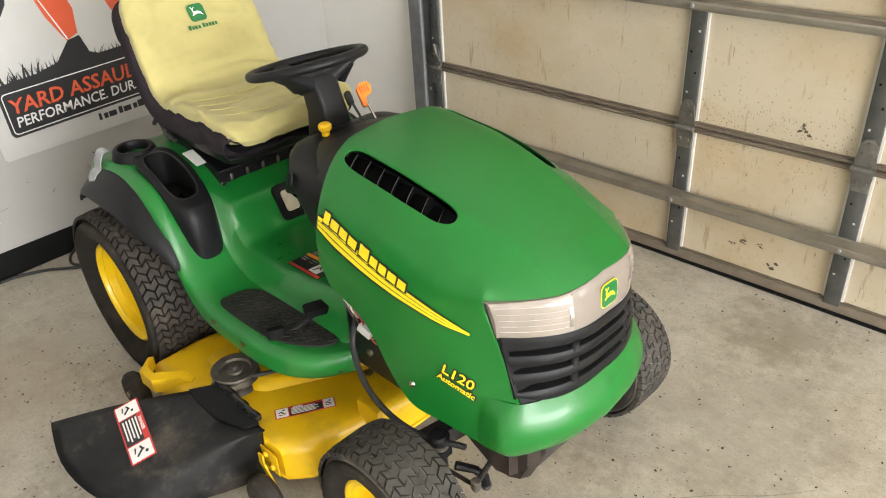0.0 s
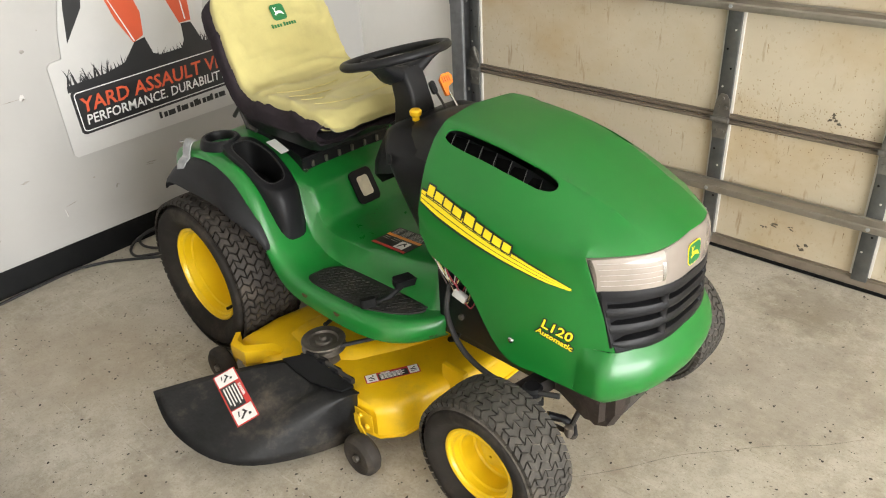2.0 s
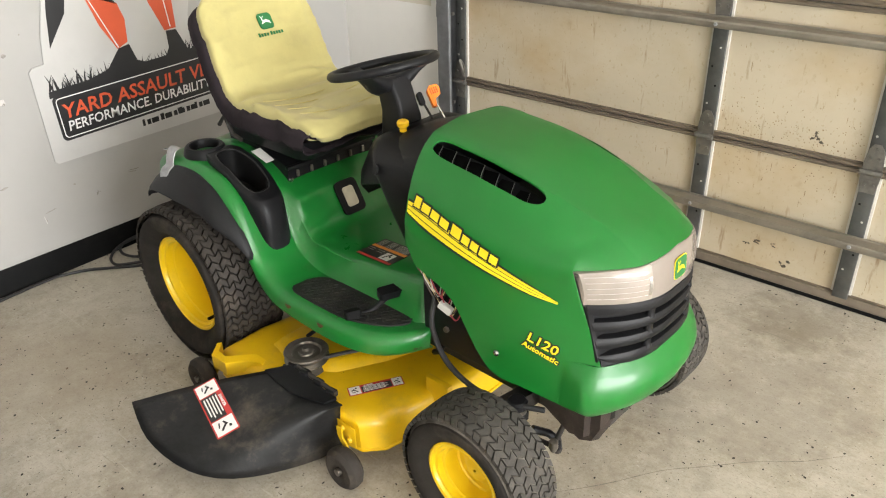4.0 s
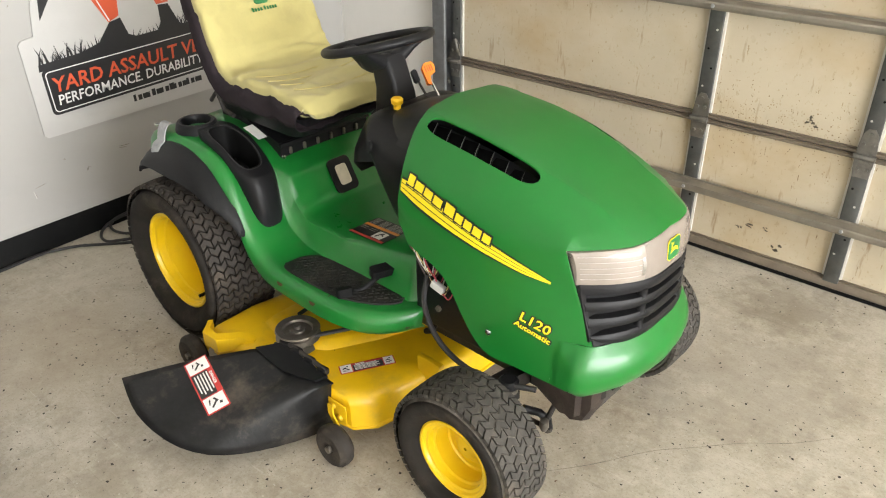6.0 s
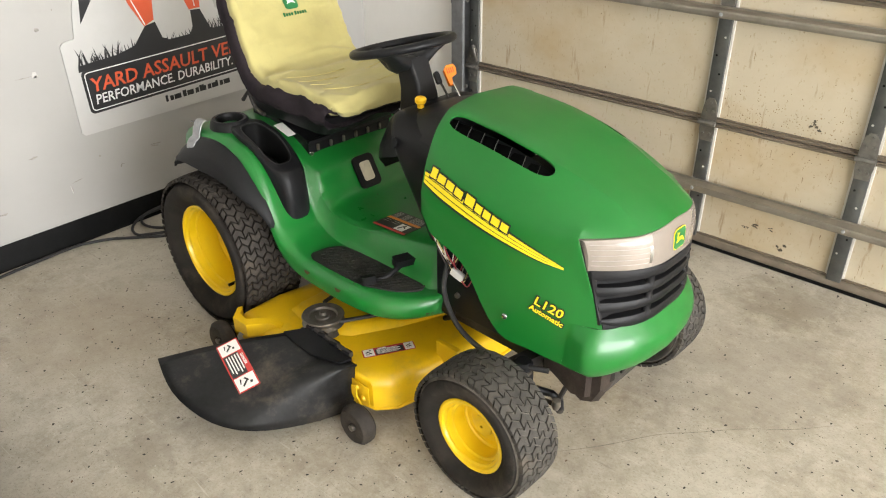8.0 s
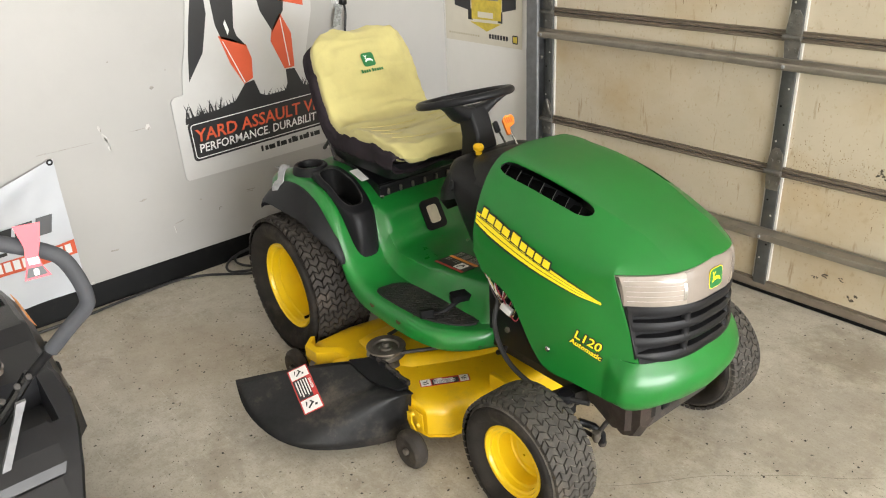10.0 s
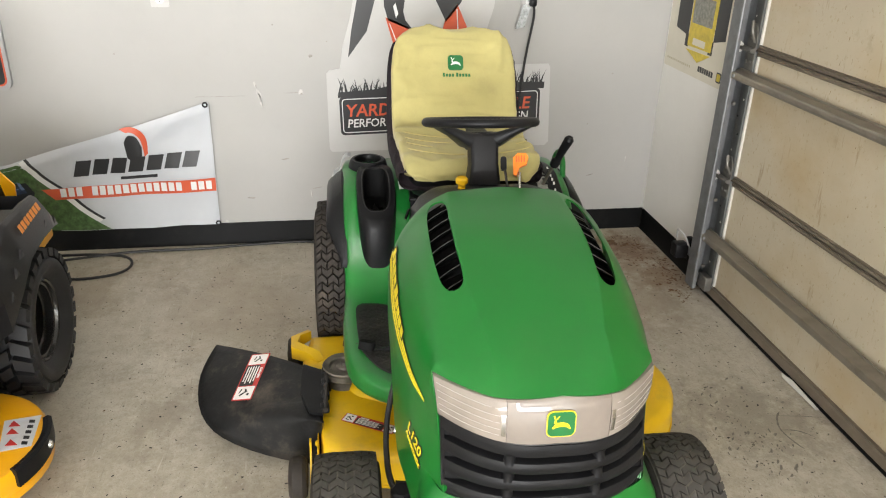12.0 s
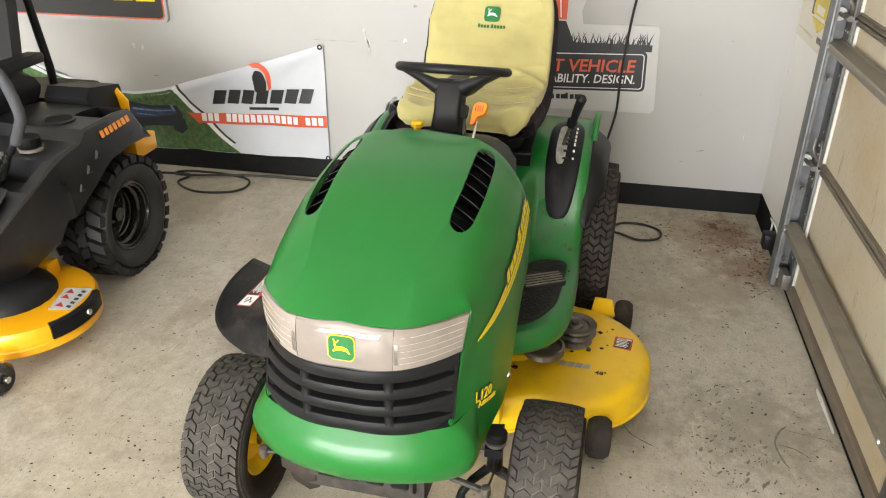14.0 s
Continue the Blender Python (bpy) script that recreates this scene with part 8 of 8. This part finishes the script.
part("front_panel", loft([[(x, -0.15, z), (x, -0.46, z), (x + 0.01, -0.46, z - 0.02), (x + 0.01, -0.16, z - 0.02)] for x, z in ((-1.285, 0.545), (-1.235, 0.515), (-1.20, 0.485))]), Z_BLACK, body, smooth=False)
part("front_panel", loft([[(x, -0.17, z), (x, -0.46, z), (x + 0.01, -0.46, z - 0.02), (x + 0.01, -0.18, z - 0.02)] for x, z in ((-1.185, 0.462), (-1.145, 0.420), (-1.115, 0.37))]), Z_BLACK, body, smooth=False)
cap = part("fuel_cap", lathe([(0.0, 0.045), (0.030, 0.044), (0.037, 0.038), (0.038, 0.010), (0.034, 0.0), (0.0, 0.0)], 26, Matrix.Translation((-1.50, -0.215, 0.603))), BLACK, zt, "black fuel cap")
part("neck", lathe([(0.040, 0.0), (0.042, 0.012), (0.0, 0.012)], 26, Matrix.Translation((-1.50, -0.215, 0.596))), LENS_MID, cap)
core = part("chassis", loft([[(x, y, z) for y, z in ((-0.46, z0), (-1.05, z0), (-1.05, z1), (-0.46, z1))] for x, z0, z1 in ((-2.25, 0.25, 0.46), (-1.60, 0.24, 0.50), (-1.30, 0.22, 0.45), (-0.85, 0.22, 0.40))]), Z_BLACK, zt)
part("engine", loft([rrect(*a) for a in ((-2.30, -1.95, 0.20, 0.46), (-2.30, -1.95, 0.21, 0.56), (-2.26, -1.98, 0.17, 0.62))]), BLACK, zt, place=Matrix.Translation((0, -0.60, 0)))
zseat = part("seat", loft([[(x, y, z) for y, z in ((-0.47, z0), (-0.96, z0), (-0.97, lerp(z0, z1, 0.5)), (-0.95, z1), (-0.90, z1 + 0.02), (-0.53, z1 + 0.02), (-0.48, z1), (-0.46, lerp(z0, z1, 0.5)))] for x, z0, z1 in ((-1.92, 0.66, 0.72), (-1.86, 0.60, 0.745), (-1.66, 0.58, 0.735), (-1.47, 0.58, 0.72), (-1.42, 0.60, 0.68))]), BLACK, zt, "black padded seat")
part("seat_back", loft([[(x + a, lerp(-0.70, y, f), z) for a, y in ((0.02, -0.50), (0.035, -0.60), (0.035, -0.80), (0.02, -0.90), (-0.06, -0.88), (-0.07, -0.70), (-0.06, -0.52))] for x, z, f in ((-1.86, 0.72, 0.95), (-1.875, 0.82, 1.0), (-1.905, 0.98, 1.0), (-1.93, 1.08, 0.92), (-1.945, 1.12, 0.70))]), BLACK, zseat, angle=50)
part("armrest", loft([[(x, -0.425 + y * f, z + dz * f) for y, dz in ((0.030, -0.018), (0.034, 0.0), (0.026, 0.018), (-0.026, 0.018), (-0.034, 0.0), (-0.030, -0.018))] for x, z, f in ((-1.90, 0.812, 0.7), (-1.88, 0.812, 1.0), (-1.64, 0.812, 1.0), (-1.61, 0.806, 0.7))]), BLACK, zseat)
part("roll_bar", tube([(-2.15, -0.580, 0.45), (-2.15, -0.585, 0.70), (-2.16, -0.630, 0.98), (-2.17, -0.72, 1.50)], 0.017, 12), BLACK, zt, "black steel roll bar")
part("side_panel", loft([[(x, y, z) for y, z in ((-0.24, z0), (-0.44, z0), (-0.44, z1), (-0.26, z1))] for x, z0, z1 in ((-2.12, 0.55, 0.655), (-1.93, 0.58, 0.69), (-1.90, 0.60, 0.655))]), BLACK, core)
part("rear_plate", plate([(-0.37, 0.50), (-0.21, 0.50), (-0.205, 0.60), (-0.245, 0.650), (-0.285, 0.600), (-0.36, 0.580)], -0.004, 0.004, facing((-2.08, 0, 0), (0, 1, 0), (0, 0, 1))), Z_YELLOW, core)
part("rear_frame", box((-2.10, -0.20, 0.40), (-1.95, -0.12, 0.475), 0.006), Z_YELLOW, core)


def lug_tread(r, w):
    bm = bmesh.new()
    n = 26
    r += 0.010
    da = 2 * math.pi / n
    h = w / 2
    top = lambda z: r + 0.002 - 0.020 * max(0, abs(z) / h - 0.55) ** 1.5
    for k in range(n):
        for j, (z0, z1, s) in enumerate(((-h * 0.97, -h * 0.45, 0.5), (-h * 0.40, -h * 0.02, -0.6), (h * 0.02, h * 0.40, 0.6), (h * 0.45, h * 0.97, -0.5))):
            a = da * (k + 0.5 * (j % 2))
            block(bm, r - 0.030, top, [(a + da * (-0.36 + s * 0.4), z0), (a + da * (0.36 + s * 0.4), z0), (a + da * (0.36 - s * 0.4), z1), (a + da * (-0.36 - s * 0.4), z1)])
    return bm


tractor_keep, tractor = tractor, zt
zw = wheel("rear_wheel", -1.800, -0.172, 0.231, 0.215, 0.132, 1, lug_tread, RUBBER_NEW, GLOSS, 0.040, -0.25)
for k in range(5):
    a = 2 * math.pi * k / 5
    part("lug_nut", lathe([(0, 0.016), (0.009, 0.014), (0.010, 0)], 6, Matrix.Translation((0.062 * math.cos(a), 0.062 * math.sin(a), -0.01))), CHROME if k == 2 else GLOSS, zw)
for rr, zz in ((0.122, 0.060), (0.108, 0.036), (0.096, 0.010)):
    part("rim_ring", lathe([(rr, zz - 0.006), (rr + 0.004, zz), (rr, zz + 0.004), (rr - 0.004, zz)], 48, closed=True), GLOSS, zw)
part("hub_cap", lathe([(0.0, 0.030), (0.026, 0.028), (0.030, 0.020), (0.030, -0.02)], 24), GLOSS, zw)
tractor = tractor_keep

def z_outline(grow):
    arc = [(-1.270 + (0.250 + grow) * math.cos(radians(a)), -0.190 + (0.250 + grow) * math.sin(radians(a))) for a in range(-20, 200, 8)]
    return arc + [(-1.53 - grow, -0.30), (-1.50, -0.60), (-1.53, -1.1), (-0.98, -1.1), (-0.93 + grow, -0.60), (-0.96 + grow, -0.30)]


zdeck = part("mower_deck", loft([[(x, y, z) for x, y in z_outline(g)] for g, z in ((0.004, 0.065), (0.004, 0.085), (-0.002, 0.090), (0.0, 0.130), (-0.008, 0.146), (-0.022, 0.150), (-0.10, 0.151))]), Z_YELLOW, zt, "amber yellow painted mower deck", angle=35)
zdeck.matrix_basis = Matrix.Translation((0, -0.022, 0))
part("belt_cover", loft([[(-1.275 + r * math.cos(radians(a)) * 1.0, -0.235 + r * math.sin(radians(a)), z) for a in range(0, 360, 15)] for r, z in ((0.160, 0.150), (0.157, 0.166), (0.140, 0.190), (0.100, 0.214), (0.066, 0.222), (0.062, 0.262), (0.048, 0.270), (0.045, 0.30))]), GREY_BLACK, zdeck, "black plastic belt cover", angle=25)
part("edge_guard", loft([[(-1.270 + r * math.cos(radians(a)), -0.190 + r * math.sin(radians(a)), z) for r, z in ((0.247, 0.098), (0.260, 0.098), (0.260, 0.150), (0.251, 0.156), (0.237, 0.152))] for a in range(58, 118, 6)]), BLACK, zdeck, "black rubber deck guard")
part("guard_bolt", lathe([(0, 0.008), (0.010, 0.006), (0.012, 0)], 12, Matrix.Translation((-1.270, 0.070, 0.125)) @ pose(0, 0, 0, -90)), CHROME, zdeck)
part("bracket", box((-1.46, -0.215, 0.150), (-1.40, -0.160, 0.205), 0.004), Z_YELLOW, zdeck)
lab = part("warning_label", plate([(-1.218, -0.040), (-1.356, -0.070), (-1.372, 0.024), (-1.234, 0.037)], 0.1512, 0.1522), mat("silver_label", (0.55, 0.56, 0.57), 0.35, var=0.1, scale=20), zdeck, smooth=False)
for u, v in ((0.18, 0.72), (0.55, 0.76), (0.80, 0.74)):
    p = Vector((-1.225, -0.035, 0)).lerp(Vector((-1.362, -0.062, 0)), u) + Vector((-0.016, 0.080, 0)) * (1 - v) * 0.8
    part("triangle", plate([(p.x - 0.015, p.y - 0.004), (p.x + 0.012, p.y - 0.010), (p.x + 0.012, p.y + 0.022)], 0.1522, 0.1528), RED_STICKER, lab, smooth=False)
for u in (0.12, 0.30, 0.48, 0.66, 0.84):
    p = Vector((-1.232, 0.018, 0)).lerp(Vector((-1.366, 0.006, 0)), u)
    part("bar", plate([(p.x - 0.008, p.y - 0.010), (p.x + 0.006, p.y - 0.008), (p.x + 0.008, p.y + 0.008), (p.x - 0.005, p.y + 0.006)], 0.1522, 0.1528), SIGN_BLACK, lab, smooth=False)
zr = part("gauge_wheel", lathe([(0.012, -0.022), (0.040, -0.028), (0.052, -0.018), (0.055, 0), (0.052, 0.018), (0.040, 0.028), (0.012, 0.022)], 28, Matrix.Translation((-0.955, -0.045, 0.062)) @ pose(0, 0, 0, -90)), GLOSS, zdeck, "black deck gauge wheel")
part("axle_bolt", lathe([(0, 0.012), (0.011, 0.010), (0.013, 0)], 14, Matrix.Translation((-0.955, -0.018, 0.062)) @ pose(0, 0, 0, -90)), CHROME, zr)
part("wheel_bracket", box((-1.01, -0.09, 0.05), (-0.94, -0.078, 0.12), 0.003), Z_YELLOW, zr)

lever = part("drive_lever", tube([(-1.350, -0.215, 0.545), (-1.335, -0.170, 0.600), (-1.318, -0.135, 0.650)], 0.013, 10), GLOSS, zt, "black drive lever with foam grip and red tag")
part("lever_tube", tube(curve([(-1.318, -0.130, 0.648), (-1.300, -0.090, 0.690), (-1.270, -0.035, 0.745)], 5), 0.011, 12), BLACK, lever)
part("grip", tube(curve([(-1.300, -0.082, 0.695), (-1.275, -0.040, 0.745), (-1.250, -0.002, 0.790), (-1.243, 0.004, 0.822), (-1.240, -0.004, 0.870), (-1.240, -0.022, 0.918), (-1.240, -0.050, 0.945), (-1.242, -0.090, 0.968), (-1.246, -0.132, 0.990)], 7), 0.0165, 16), FOAM, lever)
part("end_plug", tube([(-1.246, -0.132, 0.990), (-1.247, -0.142, 0.995), (-1.247, -0.150, 1.012)], [0.013, 0.013, 0.009], 10), BLACK, lever)
TAG = mat("coral_red_tag", (0.72, 0.045, 0.07), 0.4, var=0.05, scale=20)
tm = facing((-1.215, -0.078, 0.958), (0.10, 1, -0.06), (-0.15, 0.12, 1))
tag = part("tag", plate([(-0.024, 0.060), (0.026, 0.060), (0.018, 0.020), (0.010, -0.005), (0.014, -0.028), (0.026, -0.050), (-0.024, -0.052), (-0.016, -0.026), (-0.014, 0.0), (-0.012, 0.015)], 0, 0.002, tm), TAG, lever, "coral red price tag", smooth=False)
part("tag_field", plate([(-0.020, -0.048), (0.020, -0.046), (0.013, -0.028), (-0.014, -0.028)], 0.002, 0.0026, tm), SIGN_BLACK, tag, smooth=False)
part("tag_mark", plate([(a, b - 0.038) for a, b in rounded(0.010, 0.014, 0.004)], 0.0026, 0.0032, tm), PRINT_WHITE, tag, smooth=False)
part("tag_bar", plate([(-0.010, -0.022), (0.010, -0.022), (0.009, -0.008), (-0.011, -0.008)], 0.002, 0.0026, tm), PRINT_WHITE, tag, smooth=False)
lever.matrix_basis = Matrix.Translation((-0.008, -0.016, 0.004))
part("parking_arm", loft([[(x - 0.004, y + dy, z), (x - 0.004, y - dy, z), (x + 0.006, y - dy, z), (x + 0.006, y + dy, z)] for x, y, z, dy in ((-1.270, -0.190, 0.628, 0.010), (-1.262, -0.205, 0.60, 0.008), (-1.225, -0.270, 0.49, 0.009))]), mat("dull_zinc_arm", (0.16, 0.16, 0.165), 0.55, metal=0.2, var=0.25, scale=30), zt, "bright steel lever arm")
for p in ((-1.300, -0.140, 0.652), (-1.318, -0.165, 0.630), (-1.33, -0.20, 0.60)):
    part("bolt", lathe([(0, 0.007), (0.007, 0.006), (0.008, 0)], 6, Matrix.Translation(p) @ pose(0, 0, 0, 0, 60, 0)), DARK_STEEL, lever)
